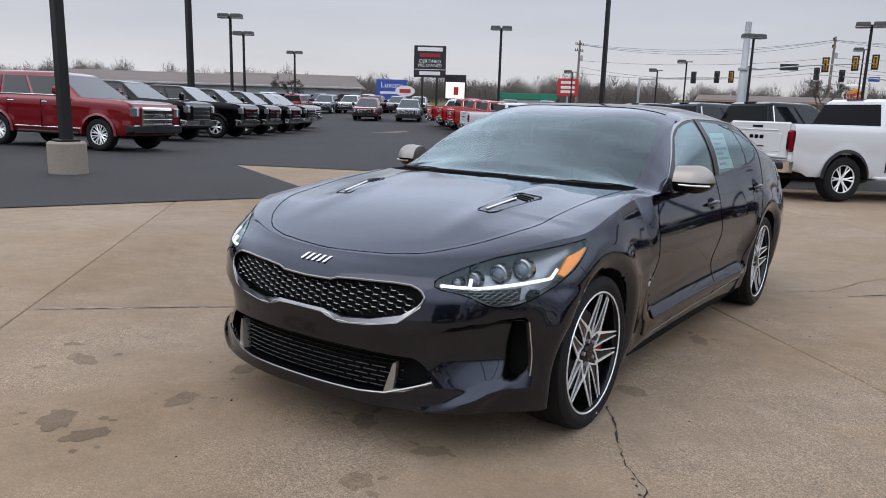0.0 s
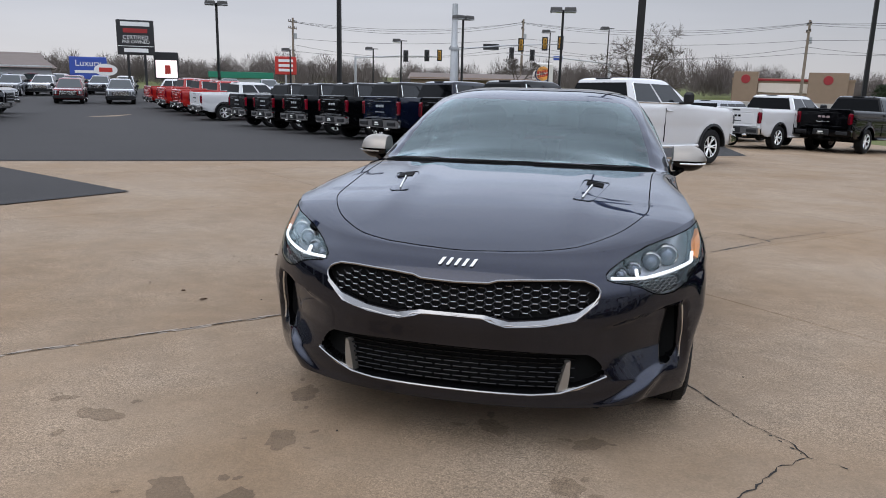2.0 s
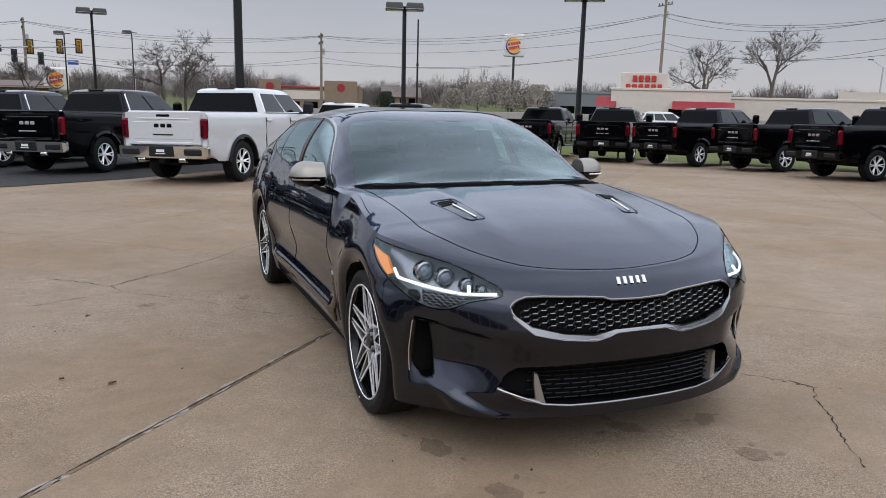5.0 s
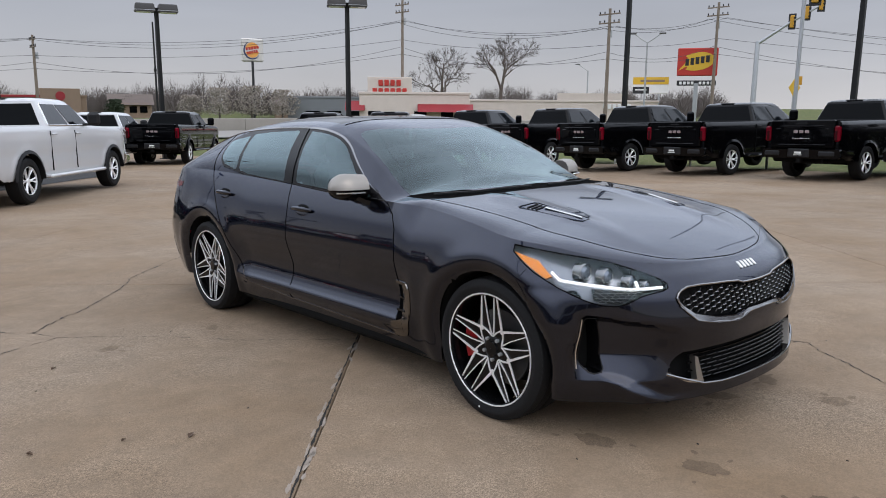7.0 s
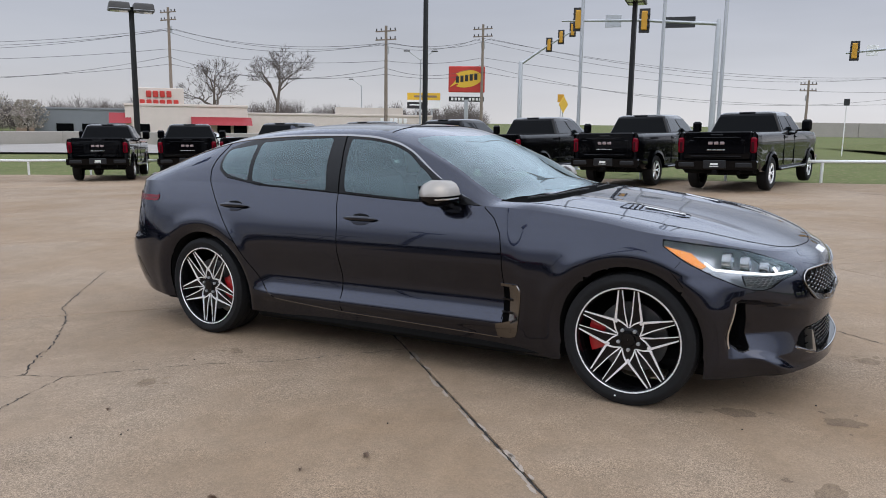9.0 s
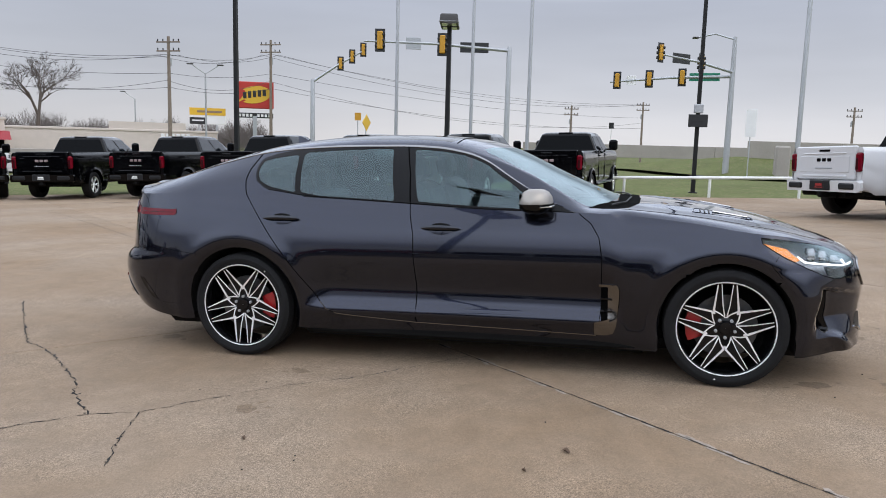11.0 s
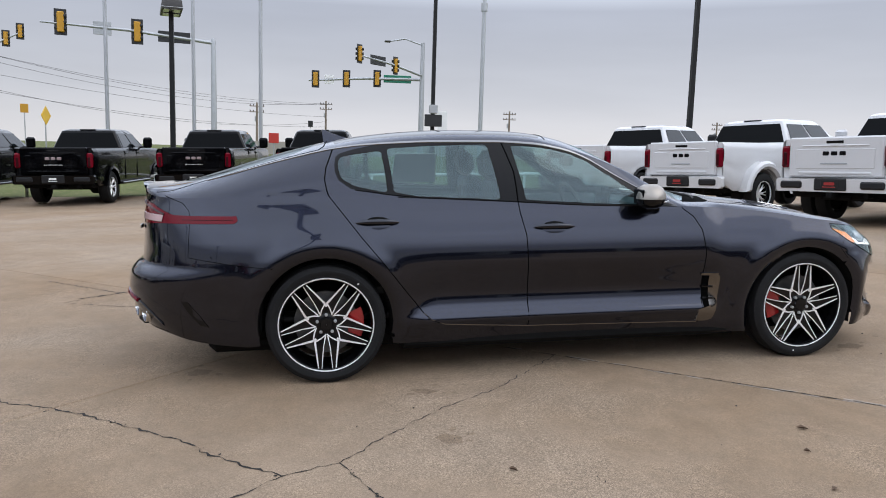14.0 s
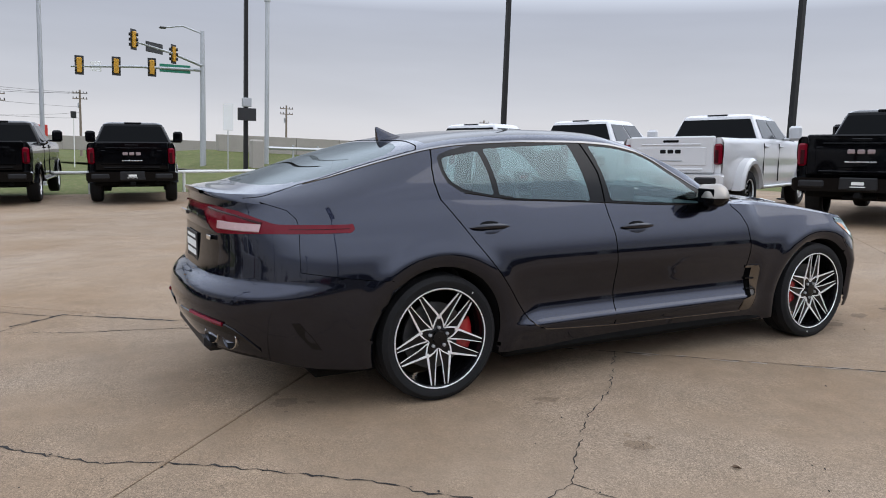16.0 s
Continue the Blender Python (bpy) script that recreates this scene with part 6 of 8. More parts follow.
def top_xyz(y, r):
    """Bonnet, glass, roof and tail: r runs from the middle line (0) over the roof rail (0.62) to the shoulder (0.98)."""
    y, r = np.asarray(y, float), np.asarray(r, float)
    ex, ez = edge_xz(y)
    zc = top_z(y)
    xp = np.where(y < YA, 0.665 / 0.8707 * ex, np.minimum(rail_x(y), 0.93 * ex))
    zp = np.where(y < YA, ez + 0.5 * (zc - ez), rail_z(y))
    q = np.clip(r / RAILW, 0, 1)
    power = 2.2 + 3.0 * np.clip((y + 0.3) / 0.5, 0, 1) - 1.8 * np.clip((y - 1.3) / 0.7, 0, 1)
    x1, z1 = q * xp, zc - (zc - zp) * q**power
    z1 = z1 + 0.011 * np.exp(-(((x1 - 0.40) / 0.075) ** 2)) * np.clip((y + 2.0) / 0.5, 0, 1) * np.clip((-0.9 - y) / 0.2, 0, 1)
    t = np.clip((r - RAILW) / 0.36, 0, 1)
    bow = 0.022 * np.sin(math.pi * t) * np.clip((zp - ez) / 0.15, 0, 1)
    x2, z2 = xp + (ex - xp) * (t + 0.06 * np.sin(math.pi * t)) + bow, zp + (ez - zp) * t
    low = np.clip((-0.8 - y) / 0.15, 0, 1)
    z2 = z2 + low * 0.25 * (zp - ez) * np.sin(math.pi * t)
    return np.where(r <= RAILW, x1, x2), y + 0 * r, np.where(r <= RAILW, z1, z2)


PAINT = car_paint("graphite_paint", (0.0172, 0.0196, 0.0322), 0.4, 0.95, 1.46)
SEAM = material("panel_gap", (0.002, 0.002, 0.002), rough=0.9, spec=0.02)
CAR_GLASS = glass("car_glass", (0.45, 0.60, 0.61), 0.02, 0.085)
SHIELD_GLASS = glass("windshield_glass", (0.40, 0.55, 0.56), 0.02, 0.045, (0.66, 0.78, 0.81))
REAR_GLASS = glass("rear_window_glass", (0.10, 0.12, 0.125), 0.02, 0.075, (0.52, 0.57, 0.58))
LENS = glass("lamp_lens", (0.95, 0.96, 0.97), 0.02, 0.03)
LED = material("led_strip", (1.0, 1.0, 1.0), rough=0.3, emit=0.9)
AMBER = material("amber_reflector", (0.90, 0.27, 0.004), rough=0.35, coat=0.2, vary=0.1, scale=60)
REFLECTOR = material("lamp_reflector", (0.30, 0.31, 0.335), rough=0.28, metal=0.6, vary=0.35, scale=40)
GRILLE_CHROME = material("grille_chrome", (0.28, 0.275, 0.275), rough=0.16, metal=1.0)
LENS_GREY = material("projector_lens", (0.16, 0.18, 0.22), rough=0.12, metal=0.6)
SATIN = material("satin_chrome", (0.66, 0.65, 0.63), rough=0.26, metal=1.0)
MIRROR_CAP = material("satin_grey_cap", (0.31, 0.285, 0.255), rough=0.4, metal=0.85)
LAMP_PINK = material("pink_lens", (0.46, 0.31, 0.31), rough=0.15, coat=0.5, vary=0.2, scale=30)
HANDLE = car_paint("handle_paint", (0.010, 0.011, 0.018), 0.3, 0.8, 1.5)
FRAME_BLACK = material("window_frame_black", (0.004, 0.004, 0.0045), rough=0.25, spec=0.17)
CALIPER = material("caliper_red", (0.34, 0.010, 0.012), rough=0.3, coat=0.6)
LEATHER = material("black_leather", (0.022, 0.021, 0.021), rough=0.6, vary=0.2, scale=12, bump=0.2, bscale=160)

car = thing("sports_sedan", "dark graphite metallic fastback sports sedan with black alloy wheels", "car", "", "", LEVEL)

# flank grid
cols = np.concatenate([YA - LF * (1 - np.linspace(0, 1, 84)), np.linspace(YA, YB, 241)[1:], YB + LR * np.linspace(0, 1, 62)[1:]])
rows = np.concatenate([np.linspace(0, 0.26, 30), np.linspace(0.26, 1, 50)[1:]])
SS = np.repeat(cols[:, None], len(rows), 1)
lo, hi = low_s(cols), shoulder_s(cols)
ZZ = lo[:, None] + (hi - lo)[:, None] * rows[None, :]
flank = Skin(SS, ZZ, ring_xyz)


FW, RW = -1.453, 1.453
AX = at_x
nose_in = YA - LF - 0.6
head_outline = rounded([(at_y(-1.57, 0.83), 0.834), (at_y(-1.74, 0.81), 0.816), (AX(0.70, 0.775), 0.780), (AX(0.605, 0.733), 0.736), (AX(0.535, 0.69), 0.692), (AX(0.545, 0.662), 0.662), (AX(0.65, 0.648), 0.646), (AX(0.73, 0.61), 0.604), (AX(0.80, 0.62), 0.612), (at_y(-1.80, 0.69), 0.69)], 1)
grille_outline = rounded([(nose_in, 0.641), (AX(0.115, 0.64), 0.641), (AX(0.17, 0.655), 0.658), (AX(0.45, 0.67), 0.668), (AX(0.505, 0.65), 0.65), (AX(0.525, 0.622), 0.622), (AX(0.49, 0.57), 0.57), (AX(0.43, 0.525), 0.522), (AX(0.19, 0.495), 0.495), (AX(0.13, 0.525), 0.526), (nose_in, 0.526)], 1)
chrome_low = [(AX(0.515, 0.605), 0.605), (AX(0.45, 0.56), 0.560), (AX(0.33, 0.53), 0.530), (AX(0.21, 0.520), 0.520), (AX(0.15, 0.533), 0.535), (AX(0.13, 0.525), 0.520), (AX(0.19, 0.49), 0.488), (AX(0.43, 0.515), 0.515), (AX(0.50, 0.57), 0.572)]
intake_outline = rounded([(nose_in, 0.405), (AX(0.48, 0.40), 0.403), (AX(0.535, 0.37), 0.37), (AX(0.565, 0.32), 0.312), (AX(0.40, 0.255), 0.256), (AX(0.30, 0.248), 0.248), (nose_in, 0.246)], 1)
slot_outline = eased([(AX(0.815, 0.56), 0.552), (AX(0.782, 0.56), 0.552), (AX(0.765, 0.45), 0.45), (AX(0.758, 0.34), 0.325), (AX(0.785, 0.31), 0.312), (AX(0.812, 0.36), 0.36)], 0.012)
tail_outline = eased([(3.8, 1.0), (AX(0.35, 1.0, True), 1.0), (AX(0.56, 0.98, True), 0.983), (AX(0.69, 0.95, True), 0.946), (at_y(2.25, 0.93), 0.930), (at_y(1.915, 0.925), 0.928), (at_y(1.90, 0.91), 0.91), (at_y(1.915, 0.89), 0.890), (at_y(2.25, 0.885), 0.887), (AX(0.66, 0.88, True), 0.882), (AX(0.42, 0.866, True), 0.866), (AX(0.34, 0.885, True), 0.885), (AX(0.22, 0.965, True), 0.964), (3.8, 0.974)], 0.012)
fdoor_outline = [(0.302, 0.27), (0.303, 0.50), (0.318, 0.80), (0.345, 0.92), (0.36, 1.2), (-0.63, 1.2), (-0.655, 0.935), (-0.72, 0.885), (-0.765, 0.81), (-0.785, 0.69), (-0.785, 0.40), (-0.765, 0.245)]
rdoor_outline = [(0.302, 0.27), (0.303, 0.50), (0.318, 0.80), (0.345, 0.92), (0.36, 1.2), (1.43, 1.2), (1.425, 1.03), (1.375, 0.965), (1.255, 0.808), (1.133, 0.660), (1.009, 0.497), (0.914, 0.375), (0.87, 0.335), (0.80, 0.308), (0.62, 0.292)]

flank.cut("arch", [(at_y(y, z), z) for y, z in circle(FW, 0.336, 0.356)])
flank.cut("arch", [(at_y(y, z), z) for y, z in circle(RW, 0.333, 0.368)])
for y0, y1 in ((FW - 0.356, FW + 0.356), (RW - 0.368, RW + 0.368)):
    flank.cut("arch", [(at_y(y, 0.34), z) for y, z in ((y0, 0.05), (y1, 0.05), (y1, 0.34), (y0, 0.34))])
flank.cut("headlight", head_outline)
flank.cut("grille", grille_outline)
flank.cut("grille_chrome", chrome_low)
flank.cut("intake", intake_outline)
flank.cut("slot", slot_outline)
flank.cut("tail", tail_outline)
flank.cut("hatch_face", rounded([(YB + LR + 0.2, 0.885), (AX(0.42, 0.88, True), 0.870), (AX(0.45, 0.80, True), 0.80), (AX(0.44, 0.68, True), 0.675), (YB + LR + 0.2, 0.655)], 1), ["rest"])
flank.cut("fdoor", fdoor_outline, ["rest"])
flank.cut("rdoor", rdoor_outline, ["rest"])
flank.cut("front_bumper", [(YA - LF - 0.2, 0), (at_y(-1.80, 0.3), 0), (at_y(-1.80, 0.4), 0.45), (at_y(-1.68, 0.655), 0.655), (at_y(-1.76, 0.69), 0.69), (AX(0.55, 0.69), 0.69), (AX(0.5, 0.76), 0.80), (YA - LF - 0.2, 0.80)], ["rest"])
flank.cut("rear_bumper", [(YB + LR + 0.2, 0), (1.70, 0), (1.72, 0.45), (1.73, 0.652), (at_y(2.02, 0.69), 0.690), (at_y(2.17, 0.71), 0.713), (AX(0.60, 0.67, True), 0.665), (YB + LR + 0.2, 0.655)], ["rest"])
flank.cut("sill", [(-1.2, 0), (1.2, 0), (1.2, 0.375), (0.914, 0.375), (0.87, 0.335), (0.80, 0.308), (0.62, 0.292), (0.302, 0.27), (-0.785, 0.245), (-1.2, 0.245)], ["rest"])
flank.cut("quarter", [(0.31, 0), (4, 0), (4, 1.3), (0.31, 1.3)], ["rest"])

for side in (1, -1):
    part("front_fender", flank.take("rest", side), PAINT, car)
    part("rear_quarter", flank.take("quarter", side), PAINT, car)
    for key, nm in (("fdoor", "front_door"), ("rdoor", "rear_door")):
        part(nm, flank.take(key, side), PAINT, car)
    part("side_sill", flank.take("sill", side), PAINT, car)
    def strip(lines, offs):
        """A thin band laid on the flank between lines of (y, z)."""
        return Buf().loft([on_skin(ring_xyz, line, side, 9, o) for line, o in zip(lines, offs)], caps=False, closed=False)

    zs = [0.266 + 0.0187 * k for k in range(16)]
    front_edge = spline((0.26, -0.850), (0.30, -0.869), (0.40, -0.883), (0.50, -0.891), (0.53, -0.888), (0.55, -0.872))
    ys_foot = [-0.748 - 0.0115 * k for k in range(10)]
    vent = part("fender_vent", strip([[(float(front_edge(z)) * k - 0.822 * (1 - k), z) for z in zs] for k in (-0.05, 0.02, 0.5, 0.92, 1.0)], (-0.008, 0.005, 0.011, 0.007, -0.006)), DARK_CHROME, car, "smoked chrome fender vent frame")
    part("vent_foot", strip([[(y, z0 + (z1 - z0) * k) for k in (0.0, 0.25, 0.5, 0.75, 1.0)] for y, z0, z1 in ((-0.744, 0.262, 0.326), (-0.75, 0.258, 0.331), (-0.80, 0.258, 0.342), (-0.832, 0.260, 0.352))], (-0.006, 0.006, 0.009, 0.008)), DARK_CHROME, vent)
    part("vent_foot", strip([[(y, z) for y in [-0.772 - 0.0112 * k for k in range(10)]] for z in (0.552, 0.549, 0.535, 0.530)], (-0.006, 0.007, 0.007, -0.006)), DARK_CHROME, vent)
    part("vent_slot", strip([[(y, z) for z in zs[3:15]] for y in (-0.784, -0.787, -0.826)], (-0.004, 0.003, 0.003)), SEAM, vent)
    for zz in (0.385, 0.455):
        part("vent_blade", strip([[(y, z) for y in (-0.782, -0.80, -0.825, -0.848)] for z in (zz, zz + 0.003, zz + 0.014, zz + 0.016)], (0.002, 0.012, 0.014, 0.004)), GLOSS_BLACK, vent)
    # headlight: clear lens over a dark housing
    w = Buf()
    lamp = part("headlight", flank.take("headlight", side, (-0.05, 0.06, -0.01), w), REFLECTOR, car, "dark headlight with a lit white strip and amber corner")
    part("housing", w, GLOSS_BLACK, lamp)
    part("lens", flank.take("headlight", side, offset=0.001), LENS, lamp)
    strip = [(AX(0.56, 0.672), 0.676), (AX(0.68, 0.672), 0.672), (AX(0.76, 0.685), 0.685), (at_y(-1.84, 0.705), 0.705), (at_y(-1.80, 0.735), 0.735)]
    part("light_strip", Buf().tube(on_skin(ring_xyz, strip, side, 0.02, -0.010), 0.0062, 6), LED, lamp, "lit white light strip")
    part("light_strip", Buf().tube(on_skin(ring_xyz, [(AX(0.655, 0.672), 0.674), (AX(0.648, 0.69), 0.704)], side, 0.01, -0.010), 0.0065, 6), LED, lamp)
    amb = [(at_y(-1.62, 0.80), 0.803), (at_y(-1.74, 0.77), 0.775), (at_y(-1.81, 0.715), 0.718), (at_y(-1.785, 0.71), 0.706)]
    front_pts, back_pts = on_skin(ring_xyz, amb + amb[:1], side, 0.02, -0.004), on_skin(ring_xyz, amb + amb[:1], side, 0.02, -0.02)
    part("amber_reflector", Buf().loft([front_pts[:-1], back_pts[:-1]]), AMBER, lamp)
    low_path = [(AX(0.57, 0.668), 0.668), (AX(0.68, 0.664), 0.664), (AX(0.75, 0.672), 0.672), (AX(0.80, 0.672), 0.676), (AX(0.80, 0.63), 0.626), (AX(0.735, 0.615), 0.612), (AX(0.66, 0.65), 0.650)]
    part("lamp_mesh", Buf().loft([on_skin(ring_xyz, low_path, side, 9, o) for o in (-0.006, -0.02)]), UNDER, lamp, "dark honeycomb under the light strip")
    part("lamp_rim", Buf().tube(on_skin(ring_xyz, head_outline + head_outline[:1], side, 0.03, -0.001), 0.003, 5), SEAM, lamp)
    for sx, sz, big in ((0.600, 0.700, 0.75), (0.645, 0.716, 1.05), (0.712, 0.735, 1.35), (0.775, 0.748, 1.5)):
        c = on_skin(ring_xyz, [(AX(sx, sz), sz), (AX(sx, sz) + 0.01, sz)], side, 0.02, -0.034)[0]
        pod = part("projector", Buf().lathe([(-0.013 * big, 0.001), (-0.010 * big, 0.013 * big), (-0.002, 0.020 * big)], 16, "y", tuple(c)), LENS_GREY, lamp)
        part("projector_ring", Buf().lathe([(0.0, 0.020 * big), (-0.008, 0.024 * big), (-0.004, 0.028 * big), (0.03, 0.029 * big)], 18, "y", tuple(c)), GRILLE_CHROME, pod)
    cells = Buf()
    for row in range(5):
        for col in range(9):
            hx, hz = 0.655 + col * 0.021 + (0.0105 if row % 2 else 0), 0.622 + row * 0.0105
            if inside(np.array([AX(hx, hz)]), np.array([hz]), low_path)[0]:
                ring = [(AX(hx + 0.0105 * math.cos(a), hz), hz + 0.0062 * math.sin(a)) for a in (math.pi / 3 * k for k in range(7))]
                cells.tube(on_skin(ring_xyz, ring, side, 9, -0.005), 0.0013, 4)
    part("honeycomb", cells, DARK_CHROME, lamp)
    # grille, chrome, intakes
    w = Buf()
    part("grille_back", flank.take("grille", side, (0, 0.035, 0), w), UNDER, car)
    part("grille_rim", w, GLOSS_BLACK, car)
    xs = np.linspace(0, 1, 41)
    upper = [(float(np.interp(t, (0, 0.2, 0.45, 0.65, 0.75, 0.8, 1), (0.516, 0.45, 0.33, 0.21, 0.15, 0.12, 0.0005))), float(np.interp(t, (0, 0.2, 0.45, 0.65, 0.75, 0.8, 1), (0.606, 0.556, 0.527, 0.515, 0.527, 0.534, 0.534)))) for t in xs]
    lower = [(float(np.interp(t, (0, 0.2, 0.45, 0.65, 0.75, 0.8, 1), (0.514, 0.44, 0.33, 0.20, 0.14, 0.11, 0.0005))), float(np.interp(t, (0, 0.2, 0.45, 0.65, 0.75, 0.8, 1), (0.590, 0.527, 0.505, 0.495, 0.510, 0.522, 0.522)))) for t in xs]
    edge_rings = [on_skin(ring_xyz, [(AX(x, z), z) for x, z in line], side, 9, o) for line, o in ((upper, -0.006), (upper, 0.004), (lower, 0.009), (lower, -0.006))]
    part("grille_chrome", Buf().loft(edge_rings, caps=False, closed=False), GRILLE_CHROME, car, "satin chrome lower grille blade")
    part("grille_frame", flank.take("grille_chrome", side), PAINT, car)
    w = Buf()
    part("intake_back", flank.take("intake", side, (0, 0.07, 0), w), UNDER, car)
    part("intake_rim", w, GLOSS_BLACK, car)
    w = Buf()
    part("air_slot", flank.take("slot", side, (-0.03, 0.11, 0), w), UNDER, car)
    part("slot_rim", w, GLOSS_BLACK, car)
    part("slot_edge", Buf().tube(on_skin(ring_xyz, slot_outline + slot_outline[:1], side, 0.02, -0.001), 0.003, 6), GLOSS_BLACK, car)
    part("slot_strip", Buf().tube(on_skin(ring_xyz, [(AX(0.822, 0.54), 0.548), (AX(0.823, 0.44), 0.44), (AX(0.818, 0.36), 0.335)], side, 0.03, 0.001), 0.0042, 6), SATIN, car)
    # tail lamp
    w = Buf()
    tl = part("tail_lamp", flank.take("tail", side, offset=0.003), TAIL_RED, car, "red wraparound tail lamp with a long side streak")
    xs_block = [0.43 + 0.026 * k for k in range(11)]
    block_rows = [[(AX(x, z, True), z) for x in xs_block] for z in (0.930, 0.927, 0.893, 0.888)]
    part("clear_block", Buf().loft([on_skin(ring_xyz, q, side, 9, o) for q, o in zip(block_rows, (0.0, 0.008, 0.008, 0.0))], caps=False, closed=False), LAMP_PINK, tl, "pale clear lens block")
    part("light_tube", Buf().tube(on_skin(ring_xyz, [(AX(0.30, 0.985, True), 0.985), (AX(0.55, 0.96, True), 0.962), (AX(0.69, 0.93, True), 0.932)], side, 0.03, 0.003), 0.006, 6), LAMP_DARK, tl)
    part("light_tube", Buf().tube(on_skin(ring_xyz, [(at_y(2.2, 0.908), 0.908), (at_y(1.93, 0.909), 0.909)], side, 0.03, 0.002), 0.0025, 6), LAMP_DARK, tl)
    # seams
    for nm, line in (("door_seam", fdoor_outline[:4] + [(0.352, 0.984)]), ("door_seam", [(-0.655, 0.944)] + fdoor_outline[6:]), ("door_seam", rdoor_outline[6:]), ("fender_seam", [(at_y(-1.70, 0.73), 0.735), (at_y(-1.66, 0.69), 0.69), (at_y(-1.72, 0.60), 0.62)]), ("bumper_seam", [(1.73, 0.652), (at_y(2.02, 0.69), 0.690), (at_y(2.17, 0.71), 0.713)]), ("hatch_seam", [(at_y(2.30, 1.0), 1.03), (at_y(2.20, 0.98), 0.995), (at_y(2.165, 0.95), 0.955), (at_y(2.16, 0.93), 0.932)]), ("hatch_seam", [(at_y(2.16, 0.88), 0.885), (at_y(2.165, 0.80), 0.80), (at_y(2.17, 0.71), 0.713)])):
        part(nm, Buf().tube(on_skin(ring_xyz, line, side, 0.03, -0.001), 0.0034 if nm == "door_seam" else 0.0022, 5), SEAM, car)
    part("sill_line", Buf().tube(on_skin(ring_xyz, [(-0.76, 0.250), (0.302, 0.272), (0.62, 0.293), (0.80, 0.309), (0.87, 0.336), (0.914, 0.375)], side, 0.04, 0.0), 0.004, 5), DARK_CHROME, car, "thin bright line along the sill")
    # arch liners
    for yc, zc, rr in ((FW, 0.337, 0.356), (RW, 0.333, 0.367)):
        arc = [(yc + rr * math.cos(a), zc + rr * math.sin(a)) for a in (math.pi * k / 24 for k in range(25))]
        arc = [(yc + rr, 0.26 if yc > 0 else 0.18)] + arc + [(yc - rr, 0.2)]
        px = [float(ring_xyz(at_y(y, max(z, 0.2)), max(z, 0.2))[0]) for y, z in arc]
        part("wheel_arch", Buf().loft([[(side * (x - 0.010), y, z) for x, (y, z) in zip(px, arc)], [(side * (x - 0.03), yc + (y - yc) * 0.985, zc + (z - zc) * 0.985) for x, (y, z) in zip(px, arc)], [(side * 0.60, yc + (y - yc) * 0.99, zc + (z - zc) * 0.99) for y, z in arc]], caps=False, closed=False), UNDER, car)
    for yc in (FW, RW):
        part("inner_arch", Buf().box((side * 0.60, yc, 0.47), (0.01, 1.1, 0.56)), UNDER, car)

both = Buf()
for side in (1, -1):
    flank.take("front_bumper", side, buf=both)
part("front_bumper", both, PAINT, car)
both = Buf()
for side in (1, -1):
    flank.take("rear_bumper", side, buf=both)
part("rear_bumper", both, PAINT, car)
both = Buf()
for side in (1, -1):
    flank.take("hatch_face", side, buf=both)
part("hatch_face", both, GLOSS_BLACK, car, "gloss black hatch face")
part("floor_pan", Buf().box((0, 0.1, 0.21), (1.50, 4.0, 0.11), 0.04).box((0, 0.0, 0.205), (1.70, 2.1, 0.10), 0.03).box((0, -1.9, 0.26), (1.2, 0.5, 0.1), 0.04), UNDER, car)

# top grid
ys = np.concatenate([-2.15 + 0.6 * (np.linspace(0, 1, 34) ** 1.6), np.linspace(-1.55, 1.75, 250)[1:], 1.75 + 0.74 * (1 - (1 - np.linspace(0, 1, 34)) ** 1.3)[1:]])
rs = np.concatenate([np.linspace(0, RAILW, 32), np.linspace(RAILW, 0.98, 32)[1:]])
top = Skin(np.repeat(ys[:, None], len(rs), 1), np.repeat(rs[None, :], len(ys), 0), top_xyz)
P1 = RAILW - 0.012
shield = [(-0.860, -0.1), (-0.850, 0.20), (-0.80, 0.46), (-0.715, 0.59), (-0.55, 0.596), (-0.25, 0.585), (-0.075, 0.55), (-0.055, 0.50), (-0.11, 0.30), (-0.138, 0.10), (-0.141, -0.1)]
rear_glass = [(1.455, -0.1), (1.465, 0.25), (1.50, 0.42), (1.56, 0.52), (1.66, P1 - 0.04), (1.98, P1 - 0.035), (2.12, 0.54), (2.22, 0.42), (2.26, 0.22), (2.265, -0.1)]
front_pane = [(-0.50, 0.958), (-0.475, 0.915), (-0.36, 0.83), (-0.243, 0.745), (-0.09, 0.668), (0.03, 0.648), (0.36, 0.645), (0.305, 0.962)]
rear_pane = [(0.452, 0.968), (0.503, 0.642), (1.090, 0.660), (1.064, 0.946), (0.93, 0.966)]
quarter_pane = [(1.124, 0.672), (1.340, 0.692), (1.359, 0.700), (1.367, 0.745), (1.366, 0.80), (1.350, 0.855), (1.284, 0.908), (1.152, 0.942), (1.100, 0.947)]
frame_outline = [(-0.64, 0.985), (-0.56, 0.875), (-0.40, 0.785), (-0.25, 0.715), (-0.09, 0.646), (0.03, 0.628), (0.2, 0.626), (1.16, 0.630), (1.28, 0.648), (1.36, 0.668), (1.380, 0.69), (1.388, 0.745), (1.386, 0.80), (1.368, 0.866), (1.302, 0.927), (1.111, 0.962), (0.93, 0.99), (-0.64, 0.99)]
